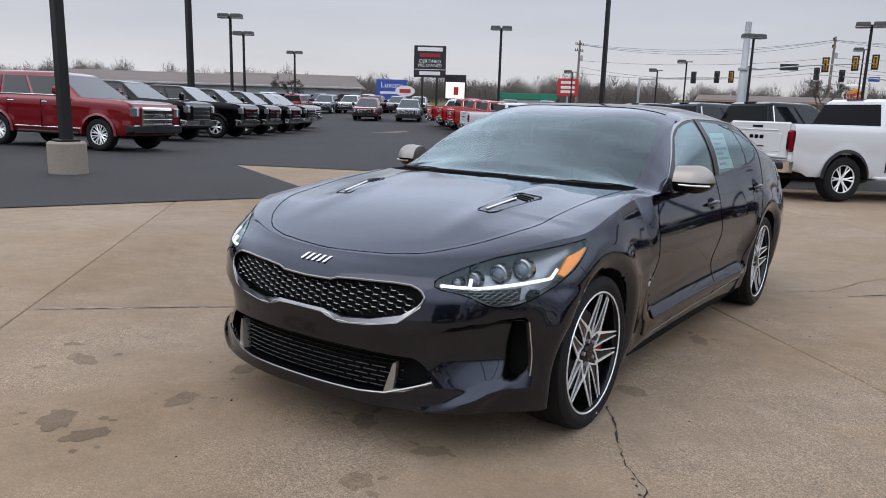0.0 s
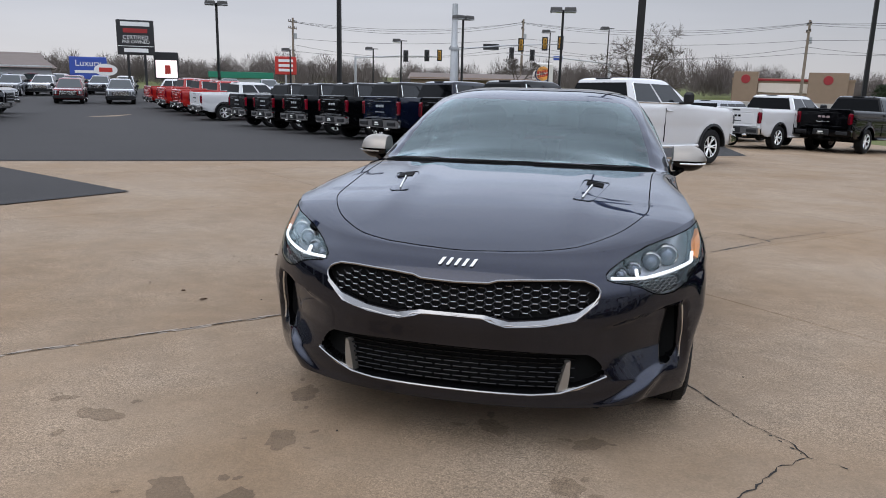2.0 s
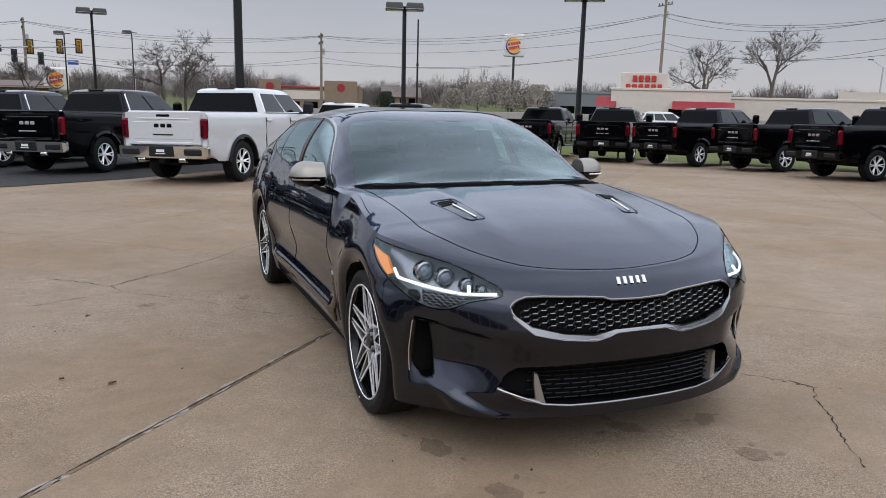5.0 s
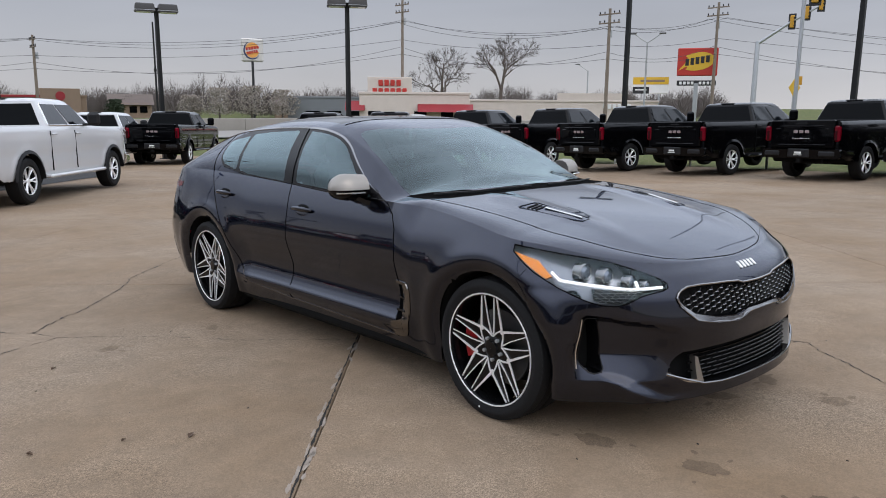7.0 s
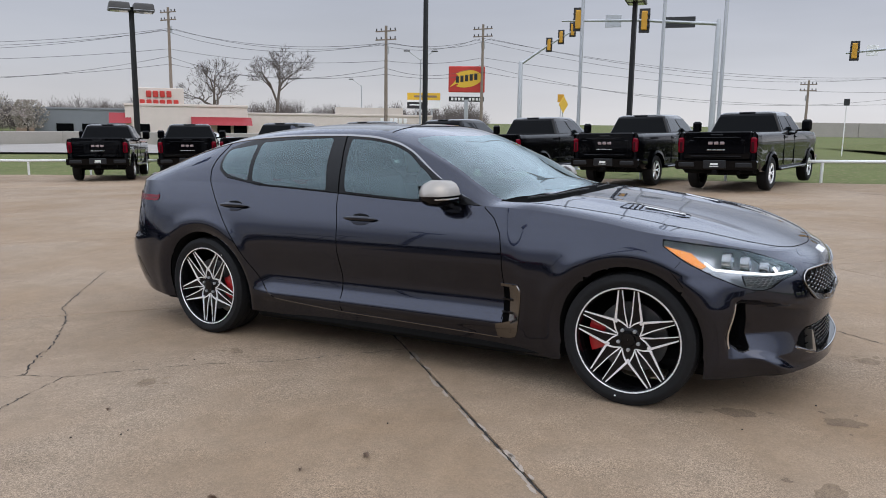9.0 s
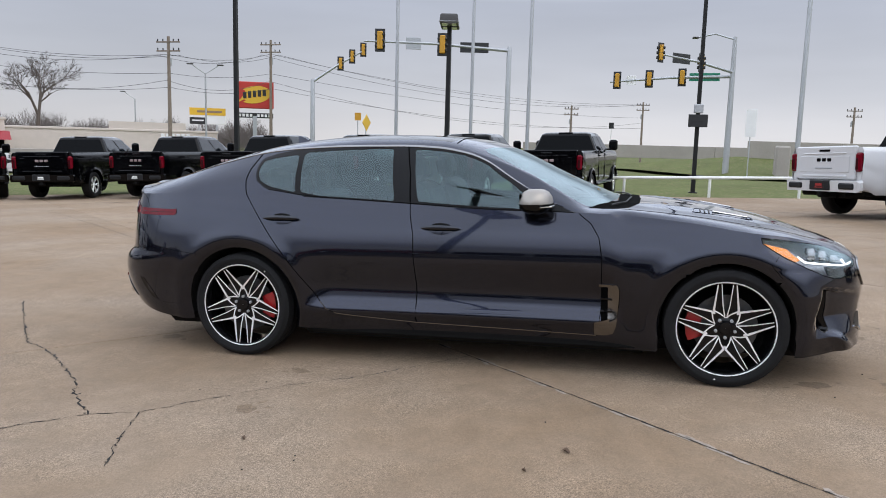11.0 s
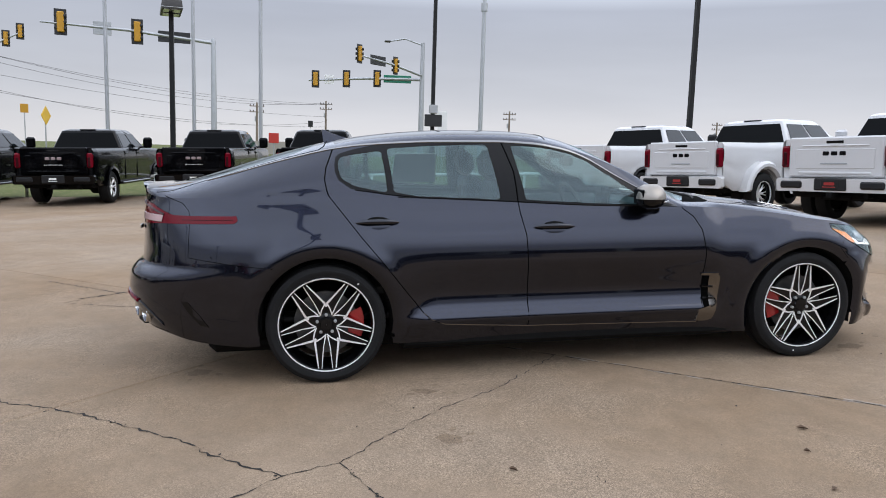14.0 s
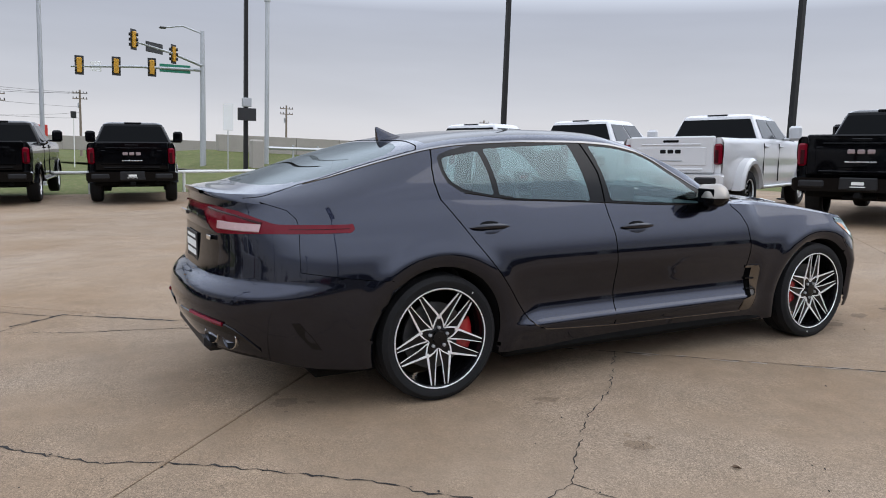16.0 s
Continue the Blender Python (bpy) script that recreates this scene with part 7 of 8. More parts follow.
hood_line = [(-2.140, 0.0), (-2.138, 0.25), (-2.125, 0.50), (-2.10, 0.64), (-2.05, 0.69), (-1.98, 0.675), (-1.90, 0.668), (-1.75, 0.660), (-1.6, 0.652), (-1.4, 0.648), (-1.0, 0.645)]
hood_outline = [(-2.140, -0.2)] + hood_line + [(-0.86, 0.63), (-0.93, 0.55), (-0.985, 0.35), (-1.0, -0.2)]
top.cut("roof_side", frame_outline)
for key, poly in (("front_pane", front_pane), ("rear_pane", rear_pane), ("quarter_pane", quarter_pane)):
    top.cut(key, eased(poly, 0.012))
top.cut("shield", shield)
top.cut("rear_glass", rounded(rear_glass, 1))
top.cut("cowl", [(-1.0, -0.2), (-0.985, 0.35), (-0.93, 0.55), (-0.86, 0.63), (-0.70, 0.61), (-0.855, 0.3), (-0.86, -0.2)], ["rest"])
top.cut("hood", hood_outline, ["rest"])
top.cut("roof_glass", [(0.115, -0.1), (0.12, 0.45), (0.16, 0.54), (1.38, 0.54), (1.39, -0.1)], ["rest"])
top.cut("hatch", [(1.405, -0.1), (1.41, 0.35), (1.44, 0.56), (1.5, P1 - 0.008), (2.1, P1 - 0.008), (2.25, 0.66), (2.5, 0.80), (2.5, -0.1)], ["rest"])
top.cut("nose", [(-2.3, -0.2), (-1.75, -0.2), (-1.75, 1.1), (-2.3, 1.1)], ["rest"])
for key, nm, mat, lab in (("hood", "hood", PAINT, ""), ("nose", "nose_panel", PAINT, ""), ("shield", "windshield", SHIELD_GLASS, "clear raked windshield"), ("rear_glass", "rear_window", REAR_GLASS, "sloping rear window"), ("roof_glass", "roof_panel", GLOSS_BLACK, "gloss black roof panel"), ("hatch", "hatch", PAINT, ""), ("cowl", "cowl", SEAM, "black cowl under the wipers"), ("rest", "roof_frame", PAINT, "")):
    both = Buf()
    for side in (1, -1):
        top.take(key, side, buf=both)
    ob = part(nm, both, mat, car, lab)
    if key in ("shield", "rear_glass"):
        ob.visible_shadow = False
for side in (1, -1):
    part("window_frame", top.take("roof_side", side), FRAME_BLACK, car, "gloss black window surround")
    for key, nm in (("front_pane", "front_window"), ("rear_pane", "rear_side_window"), ("quarter_pane", "quarter_window")):
        part(nm, top.take(key, side), CAR_GLASS, car).visible_shadow = False
    trim_mid = spline((-0.56, 0.865), (-0.405, 0.778), (-0.25, 0.708), (-0.09, 0.644), (0.03, 0.628), (0.5, 0.624), (1.2, 0.622), (1.6, 0.620), (1.9, 0.616), (2.08, 0.606))
    trim_ys = [-0.56 + 0.04 * k for k in range(67)]
    trim_rows = [on_skin(top_xyz, [(y, float(trim_mid(y)) + k * min(1.0, 0.2 + (y + 0.56) * 2.5, 0.15 + (2.08 - y) * 4)) for y in trim_ys], side, 9, o) for k, o in ((-0.008, -0.002), (-0.006, 0.003), (0.006, 0.004), (0.008, -0.002))]
    part("chrome_trim", Buf().loft(trim_rows, caps=False, closed=False), GRILLE_CHROME, car, "satin trim over the side windows")
    part("hatch_seam", Buf().tube(on_skin(top_xyz, [(1.47, 0.598), (1.9, 0.594), (2.1, 0.592), (2.22, 0.64), (2.36, 0.78)], side, 0.03, -0.001), 0.0028, 5), SEAM, car)
    part("hood_seam", Buf().tube(on_skin(top_xyz, hood_line + [(-0.88, 0.63)], side, 0.03, -0.001), 0.0027, 5), SEAM, car)
    part("roof_seam", Buf().tube(on_skin(top_xyz, [(0.112, 0.0), (0.112, 0.45), (0.12, 0.54)], side, 0.03, -0.001), 0.004, 5), SEAM, car)
    part("roof_seam", Buf().tube(on_skin(top_xyz, [(1.41, 0.0), (1.415, 0.35), (1.44, 0.545), (1.47, 0.60)], side, 0.03, -0.001), 0.004, 5), SEAM, car)
    part("door_seam", Buf().tube(on_skin(top_xyz, [(0.352, 0.97), (0.365, 0.80), (0.41, 0.63)], side, 0.03, 0.0), 0.0042, 5), SEAM, car)
    part("door_seam", Buf().tube(on_skin(top_xyz, [(1.425, 0.98), (1.434, 0.937), (1.445, 0.852), (1.435, 0.76), (1.413, 0.69), (1.395, 0.630)], side, 0.03, -0.001), 0.0042, 5), SEAM, car)
    part("belt_trim", Buf().tube(on_skin(top_xyz, [(-0.62, 0.975), (0.92, 0.975), (1.10, 0.962), (1.28, 0.934)], side, 0.04, 0.0), 0.0035, 5), GLOSS_BLACK, car)
    # bonnet vents
    def vent_pt(y, r, o=0.0):
        return on_skin(top_xyz, [(y, r), (y, r + 0.002)], side, 0.05, o)[0]
    vp = part("hood_vent", Buf().loft([[vent_pt(y, r, o) for y, r in ((-1.60, 0.338), (-1.605, 0.415), (-1.30, 0.455), (-1.32, 0.372))] for o in (0.001, -0.006)]), PAINT, car, "slotted bonnet vent in body colour")
    part("vent_rim", Buf().tube([vent_pt(y, r, 0.002) for y, r in ((-1.61, 0.345), (-1.622, 0.36), (-1.625, 0.41), (-1.60, 0.425), (-1.30, 0.468), (-1.285, 0.46), (-1.30, 0.372), (-1.32, 0.362), (-1.61, 0.345))], 0.0020, 6), PAINT, vp)
    part("vent_bar", Buf().tube([vent_pt(-1.60, 0.380, 0.004), vent_pt(-1.40, 0.403, 0.005)], 0.0045, 6), SATIN, vp)
    for k in (-1.33, -1.355, -1.38):
        part("vent_slat", Buf().tube([vent_pt(k, 0.378, 0.003), vent_pt(k, 0.448, 0.003)], 0.003, 5), PLASTIC, vp)
    # mirror: a satin cap over a black base on a stalk
    def shell(z0, z1, grow=1.0):
        out = []
        for i in range(9):
            u = i / 8
            x = side * (0.835 + 0.185 * u)
            k = math.sqrt(max(0.02, 1 - (2 * u - 0.92) ** 2 * 0.9)) if u > 0.46 else 1 - 0.18 * (0.46 - u)
            ring = []
            for j in range(14):
                a = 2 * math.pi * j / 14
                zz = math.sin(a)
                zz = z1 * zz if zz > 0 else z0 * zz
                ring.append((x, -0.425 + 0.03 * u + 0.088 * k * grow * math.copysign(abs(math.cos(a)) ** 0.75, math.cos(a)), 1.0 + zz * k * grow))
            out.append(ring)
        return out

    mr = part("door_mirror", Buf().loft(shell(0.005, 0.085)), MIRROR_CAP, car, "satin silver door mirror cap")
    part("mirror_base", Buf().loft(shell(0.062, -0.002, 0.985)), GLOSS_BLACK, mr)
    part("mirror_glass", Buf().box((side * 0.918, -0.337, 1.012), (0.125, 0.01, 0.085), 0.004), DARK_GLASS, mr)
    part("mirror_stalk", Buf().loft([[(side * x, y + dy, z + dz) for dy, dz in ((-0.045, -0.012), (0.035, -0.012), (0.035, 0.014), (-0.045, 0.014))] for x, y, z in ((0.80, -0.47, 0.915), (0.86, -0.45, 0.93), (0.90, -0.43, 0.955))]), GLOSS_BLACK, mr)
    part("mirror_blinker", Buf().tube([(side * 0.87, -0.512, 0.985), (side * 0.95, -0.505, 0.985), (side * 1.01, -0.45, 0.985)], 0.005, 5), SATIN, mr)
    # door handles
    for yc, zc in ((0.15, 0.848), (1.165, 0.890)):
        x0 = float(side_width(np.array(yc), np.array(zc)))
        grip = []
        for k in range(13):
            u = -1 + k / 6
            e = max(0.06, (1 - abs(u) ** 3.5)) ** 0.6
            ring = []
            for j in range(12):
                a = 2 * math.pi * j / 12
                ring.append((side * (x0 + 0.014 + 0.014 * (1 - u * u) + 0.011 * e * math.cos(a)), yc + 0.118 * u, zc - 0.004 + 0.005 * (1 - u * u) + 0.0145 * e * math.sin(a)))
            grip.append(ring)
        hd = part("door_handle", Buf().loft(grip), HANDLE, car)
        part("handle_cup", Buf().loft([[(side * (float(side_width(np.array(yc), np.array(zc - 0.012 + 0.030 * r * math.sin(a)))) + o), yc + 0.072 * r * math.cos(a), zc - 0.012 + 0.030 * r * math.sin(a)) for a in (2 * math.pi * k / 24 for k in range(24))] for o, r in ((0.0010, 1.0), (0.0018, 0.93))]), PAINT, hd)
        part("cup_shade", Buf().loft([[(side * (float(side_width(np.array(yc), np.array(zc + 0.008 + 0.017 * r * math.sin(a)))) + o), yc + 0.060 * r * math.cos(a), zc + 0.008 + 0.017 * r * math.sin(a)) for a in (2 * math.pi * k / 24 for k in range(24))] for o, r in ((0.0020, 1.0), (0.0030, 0.95))]), UNDER, hd)
    # wipers and washer line
    part("wiper", Buf().tube([tuple(p) for p in on_skin(top_xyz, [(-0.935, 0.10 if side > 0 else 0.02), (-0.905, 0.38), (-0.82, 0.55)], side, 0.06, 0.009)], 0.005, 5), PLASTIC, car)
    fin = [(AX(0.392, 0.25), 0.252), (AX(0.420, 0.365), 0.366), (AX(0.434, 0.37), 0.372), (AX(0.434, 0.32), 0.32), (AX(0.428, 0.262), 0.262)]
    blade = part("intake_fin", Buf().loft([on_skin(ring_xyz, fin, side, 9, o) for o in (0.0, -0.035)]), MIRROR_CAP, car, "satin chrome intake fin on a bright foot")
    foot = [(AX(0.388, 0.25), 0.250), (AX(0.43, 0.276), 0.272), (AX(0.50, 0.285), 0.286), (AX(0.562, 0.316), 0.316), (AX(0.566, 0.306), 0.306), (AX(0.47, 0.27), 0.266)]
    part("fin_foot", Buf().loft([on_skin(ring_xyz, foot, side, 9, o) for o in (0.003, -0.012)]), SATIN, blade)
    for yy, dy in ((RW + 0.40, 0.10), (FW - 0.40, 0.06), (FW + 0.42, 0.10), (RW - 0.42, 0.10)):
        part("arch_liner", Buf().box((side * 0.55, yy, 0.45), (0.56, dy, 0.40), 0.02), UNDER, car)
    # exhaust, reflector and rear trim
    for x, tip_z in ((0.48, 0.385), (0.60, 0.374)):
        tip_y = float(ring_xyz(AX(x, tip_z, True), tip_z)[1]) - 0.002
        ex = part("exhaust_tip", Buf().lathe([(-0.16, 0.046), (0.0, 0.054), (0.004, 0.051), (-0.02, 0.046), (-0.12, 0.042)], 22, "y", (side * x, tip_y, tip_z)), CHROME, car, "round chrome exhaust tip")
        tip_c = Vector((side * x, tip_y, tip_z))
        ex.matrix_basis = Matrix.Translation(tip_c) @ pose(0, 0, 0, 0, 0, -24 * side) @ Matrix.Translation(-tip_c)
        part("exhaust_bore", Buf().lathe([(-0.010, 0.001), (-0.010, 0.0475)], 20, "y", (side * x, tip_y, tip_z)), UNDER, ex)
    xs_low = [0.12 + 0.04 * k for k in range(16)]
    rim_top = spline((0.12, 0.462), (0.40, 0.470), (0.58, 0.455), (0.66, 0.42), (0.72, 0.34))
    part("exhaust_surround", Buf().loft([on_skin(ring_xyz, [(AX(x, 0.3, True), 0.285 + (float(rim_top(x)) - 0.285) * k) for x in xs_low], side, 9, o) for k, o in ((0.0, -0.02), (0.04, 0.003), (0.25, -0.004), (0.5, -0.004), (0.8, 0.004), (0.97, 0.007), (1.0, -0.004))], caps=False, closed=False), GLOSS_BLACK, car, "gloss black lower bumper corner round the exhausts")
    part("rear_reflector", Buf().tube(on_skin(ring_xyz, [(AX(0.33, 0.465, True), 0.468), (AX(0.48, 0.46, True), 0.460), (AX(0.60, 0.45, True), 0.448)], side, 0.03, 0.004), 0.012, 6), TAIL_RED, car)
    scoop = [(at_y(y, z), z) for y, z in ((2.215, 0.475), (2.18, 0.475), (2.12, 0.40), (2.075, 0.335), (2.12, 0.345), (2.185, 0.42))]
    part("bumper_scoop", Buf().loft([on_skin(ring_xyz, scoop, side, 9, o) for o in (-0.01, 0.002)]), GLOSS_BLACK, car)

# grille lattice: rows of bright dashes set in a black net
dash = mesh_of("grille_slat", Buf().box((0, 0, 0), (0.022, 0.008, 0.005), 0.002), GRILLE_CHROME)
net = Buf()
for row in range(15):
    z = 0.500 + row * 0.0115
    for col in range(-8, 9):
        x = col * 0.066 + (0.033 if row % 2 else 0)
        if abs(x) > 0.50:
            continue
        hgt = 0.657 if abs(x) > 0.16 else 0.641 + max(0, abs(x) - 0.12) * 0.35
        lowz = 0.531 if abs(x) < 0.14 else 0.523 + (abs(x) - 0.19) * 0.13
        hgt -= max(0, abs(x) - 0.43) * 0.9
        if not lowz + 0.008 < z < hgt - 0.009:
            continue
        py = float(ring_xyz(AX(abs(x), z), z)[1])
        turn = math.atan2(0.34 * x, 0.55) * 0.9
        ob = new("grille_slat", dash)
        ob.parent = car
        ob.matrix_basis = Matrix.Translation((x, py + 0.012, z)) @ pose(0, 0, 0, 0, 0, math.degrees(turn))
        for q in (-1, 1):
            net.tube([(x + q * 0.011, py + 0.016, z), (x + q * 0.022, py + 0.018, z + 0.0115)], 0.0025, 4, False)
            net.tube([(x + q * 0.011, py + 0.016, z), (x + q * 0.022, py + 0.018, z - 0.0115)], 0.0025, 4, False)
part("grille_net", net, GLOSS_BLACK, car, "black hexagonal grille net")
slats = mesh_of("intake_slat", Buf().box((0, 0, 0), (0.062, 0.012, 0.006), 0.002), GLOSS_BLACK)
for row in range(8):
    z = 0.268 + row * 0.0175
    for col in range(-7, 8):
        x = col * 0.07 + (0.035 if row % 2 else 0)
        if abs(x) < 0.44 - max(0, 0.29 - z):
            py = float(ring_xyz(AX(abs(x), z), z)[1])
            ob = new("intake_slat", slats)
            ob.parent = car
            ob.matrix_basis = Matrix.Translation((x, py + 0.03, z)) @ pose(0, 0, 0, 0, 0, math.degrees(math.atan2(0.25 * x, 0.55)))
rim_line = [p for p in grille_outline if p[0] > YA - LF]


def both_ways(line, step, off):
    """A path over the nose from the right end of a line to its left end."""
    return list(reversed(on_skin(ring_xyz, line, -1, step, off))) + on_skin(ring_xyz, line, 1, step, off)[1:]


loop = both_ways([(YA - LF + 0.0005, 0.641)] + rim_line + [(YA - LF + 0.0005, 0.526)], 0.02, 0.004)
part("grille_trim", Buf().tube(loop[:-1] + loop[:1], 0.0048, 6), GRILLE_CHROME, car, "satin chrome grille surround")
low_line = [(YA - LF + 0.0005, 0.246), (AX(0.30, 0.246), 0.246), (AX(0.40, 0.254), 0.254), (AX(0.562, 0.31), 0.310)]
part("intake_trim", Buf().tube(both_ways(low_line, 0.03, 0.004), 0.0048, 6), GRILLE_CHROME, car)
part("chin", Buf().box((0, -2.02, 0.195), (1.1, 0.30, 0.03), 0.01), UNDER, car)

# emblem: a row of plain slanted strokes
emblem = Buf()
for k in range(5):
    x0 = -0.066 + 0.030 * k
    emblem.loft([[(x + q * 0.006, float(nose_y(z)) + dy, z) for q, dy in ((-1, -0.008), (1, -0.008), (1, 0.004), (-1, 0.004))] for x, z in ((x0, 0.697), (x0 + 0.012, 0.717))])
part("emblem", emblem, SIGN_WHITE, car, "silver emblem of plain slanted strokes")

# tail: spoiler, hatch face, plate
lip_rings = [[], [], [], []]
for k in range(-16, 17):
    q, r = math.copysign(1, k), abs(k) / 16 * 0.60
    tx, ty, tz = (float(v) for v in top_xyz(2.482, r))
    es = AX(tx, 1.04, True)
    ex, ey, ez = (float(v) for v in ring_xyz(es, shoulder_s(es)))
    for ring, p in zip(lip_rings, ((tx, ty - 0.01, tz + 0.001), (tx, max(ty, ey) + 0.035 - 0.02 * (r / 0.6) ** 2, tz + 0.006), (tx, max(ty, ey) + 0.03 - 0.02 * (r / 0.6) ** 2, tz - 0.014), (ex, ey - 0.002, ez - 0.004))):
        ring.append((q * p[0], p[1], p[2]))
part("spoiler", Buf().loft(lip_rings, caps=False, closed=False), PAINT, car)
plate = part("dealer_plate", Buf().box((0, 2.504, 0.765), (0.30, 0.008, 0.15), 0.003), PLASTIC, car)
for k, w, hgt in ((0.815, 0.22, 0.016), (0.775, 0.25, 0.036), (0.73, 0.24, 0.026)):
    part("plate_print", Buf().box((0, 2.509, k), (w, 0.003, hgt)), PAPER, plate)
part("tail_badge", Buf().box((-0.36, 2.487, 0.84), (0.07, 0.01, 0.024), 0.003), CHROME, car)
part("tail_badge", Buf().box((0.28, 2.496, 0.92), (0.16, 0.01, 0.024), 0.003), CHROME, car)
part("diffuser", Buf().box((0, 2.44, 0.31), (0.80, 0.18, 0.10), 0.03), PLASTIC, car)
fin_rings = []
for k in range(9):
    u = k / 8
    half = 0.020 * (1 - u) ** 0.8 + 0.002
    y0, y1 = 1.275 + 0.145 * u ** 0.75, 1.425 + 0.012 * u
    zb = 1.350 - 0.010 * (1 - u) + 0.053 * u
    fin_rings.append([(half * 0.25, y0, zb + 0.012 * (1 - u)), (half, y0 + 0.35 * (y1 - y0), zb), (half, y1, zb - 0.022 * (1 - u)), (-half, y1, zb - 0.022 * (1 - u)), (-half, y0 + 0.35 * (y1 - y0), zb), (-half * 0.25, y0, zb + 0.012 * (1 - u))])
part("antenna_fin", Buf().loft(fin_rings), PAINT, car)


# ---- its wheels ----
DISC = material("brake_iron", (0.10, 0.10, 0.10), rough=0.45, metal=0.8, vary=0.1, scale=30)

def sedan_wheel(x, y, width, turn):
    s = 1 if x > 0 else -1
    w, R, ri = width / 2, 0.331, 0.262
    tyre = Buf().lathe([(-w * 0.9, ri), (-w, ri + 0.025), (-w, R - 0.03), (-w * 0.86, R - 0.006), (-w * 0.5, R), (-w * 0.47, R - 0.006), (-w * 0.43, R), (-0.01, R), (0.0, R - 0.006), (0.01, R), (w * 0.43, R), (w * 0.47, R - 0.006), (w * 0.5, R), (w * 0.86, R - 0.006), (w, R - 0.03), (w, ri + 0.025), (w * 0.9, ri)], 64)
    ob = part("wheel", tyre, RUBBER, car)
    ob.location = (x, y, R - 0.004)
    lug = Buf()
    for k in range(72):
        a = 2 * math.pi * k / 72
        for q in (-1, 1):
            lug.box((q * w * 0.83, (R - 0.014) * math.cos(a), (R - 0.014) * math.sin(a)), (w * 0.12, 0.012, 0.012))
    tagged(part("tread_block", lug, RUBBER, ob), "", "", "", "stuff")
    f = s * (w - 0.012)
    barrel = Buf().lathe([(f, ri), (f + s * 0.004, ri - 0.004), (f, ri - 0.012), (f - s * 0.012, ri - 0.016), (f - s * 0.16, ri - 0.03), (-s * w * 0.9, ri - 0.02)], 64)
    part("rim_barrel", barrel, GLOSS_BLACK, ob)
    part("rim_lip", Buf().lathe([(f + s * 0.002, ri + 0.001), (f + s * 0.006, ri - 0.001), (f + s * 0.005, ri - 0.006), (f, ri - 0.008)], 64), ALLOY, ob, "machined silver rim lip")

    def face(r):
        return f - s * (0.004 + 0.030 * (1 - (r / ri)) ** 1.2)

    def flat(path, wide, h=0.0):
        """A flat bar in the wheel's face along (radius, degrees)."""
        ring_a, ring_b = [], []
        pts = [Vector((r * math.sin(radians(a)), r * math.cos(radians(a)))) for r, a in path]
        for i, p in enumerate(pts):
            d = (pts[min(i + 1, len(pts) - 1)] - pts[max(i - 1, 0)]).normalized()
            n = Vector((-d.y, d.x)) * wide[i] / 2
            fx = face(path[i][0]) + s * h
            ring_a.append([(fx, *(p + n)), (fx, *(p - n)), (fx - s * 0.005, *(p - n * 1.05)), (fx - s * 0.005, *(p + n * 1.05))])
        return Buf().loft(ring_a)

    for k in range(5):
        a0 = turn + 72 * k
        for q in (-1, 1):
            part("spoke_edge", flat([(0.257, a0 + q * 10.5), (0.118, a0 + q * 33), (0.098, a0 + q * 35)], [0.0055, 0.0115, 0.005]), ALLOY, ob)
            part("spoke_edge", flat([(0.257, a0 + q * 6.8), (0.13, a0 + q * 8.0), (0.066, a0 + q * 5)], [0.004, 0.005, 0.007]), ALLOY, ob)
            part("spoke_edge", flat([(0.116, a0 + q * 33), (0.085, a0 + q * 20), (0.058, a0 + q * 2)], [0.0075, 0.0065, 0.006]), ALLOY, ob)
            web = flat([(0.257, a0 + q * 9), (0.18, a0 + q * 12), (0.10, a0 + q * 22), (0.055, a0 + q * 20)], [0.022, 0.036, 0.050, 0.05], -0.006)
            part("spoke", web, GLOSS_BLACK, ob)
    hub = Buf().lathe([(face(0.06) - s * 0.012, 0.066), (face(0.06) - s * 0.004, 0.056), (face(0.06) - s * 0.002, 0.036), (face(0.06) + s * 0.008, 0.032), (face(0.06) + s * 0.010, 0.001)], 30)
    part("hub_cap", hub, GLOSS_BLACK, ob)
    for k in range(5):
        a = radians(turn + 36 + 72 * k)
        part("lug_nut", Buf().lathe([(face(0.06) - s * 0.01, 0.009), (face(0.06) + s * 0.008, 0.009), (face(0.06) + s * 0.010, 0.001)], 8, "x", (0, 0.052 * math.sin(a), 0.052 * math.cos(a))), STEEL, ob)
    part("hub_mark", Buf().box((face(0.0) + s * 0.002 + s * 0.010, 0.0, 0.0), (0.004, 0.034, 0.009), 0.001), SIGN_WHITE, ob)
    part("brake_disc", Buf().lathe([(f - s * 0.085, 0.05), (f - s * 0.08, 0.175), (f - s * 0.10, 0.175)], 40), DISC, ob)
    direction = 90 if y < 0 else -90
    body = [[(f - s * d, r * math.sin(radians(direction + a)), r * math.cos(radians(direction + a))) for a in range(-24, 25, 8)] for d, r in ((0.055, 0.128), (0.05, 0.14), (0.048, 0.19), (0.055, 0.21), (0.10, 0.21))]
    part("brake_caliper", Buf().loft(body, caps=False, closed=False), CALIPER, ob, "red brake caliper")
    part("balance_dot", Buf().lathe([(0, 0.001), (s * 0.002, 0.004), (0, 0.005)], 8, "x", (s * (w + 0.0005), 0.285 * math.sin(radians(170 if y < 0 else -38)), 0.285 * math.cos(radians(170 if y < 0 else -38)))), SIGN_WHITE, ob)
    return ob


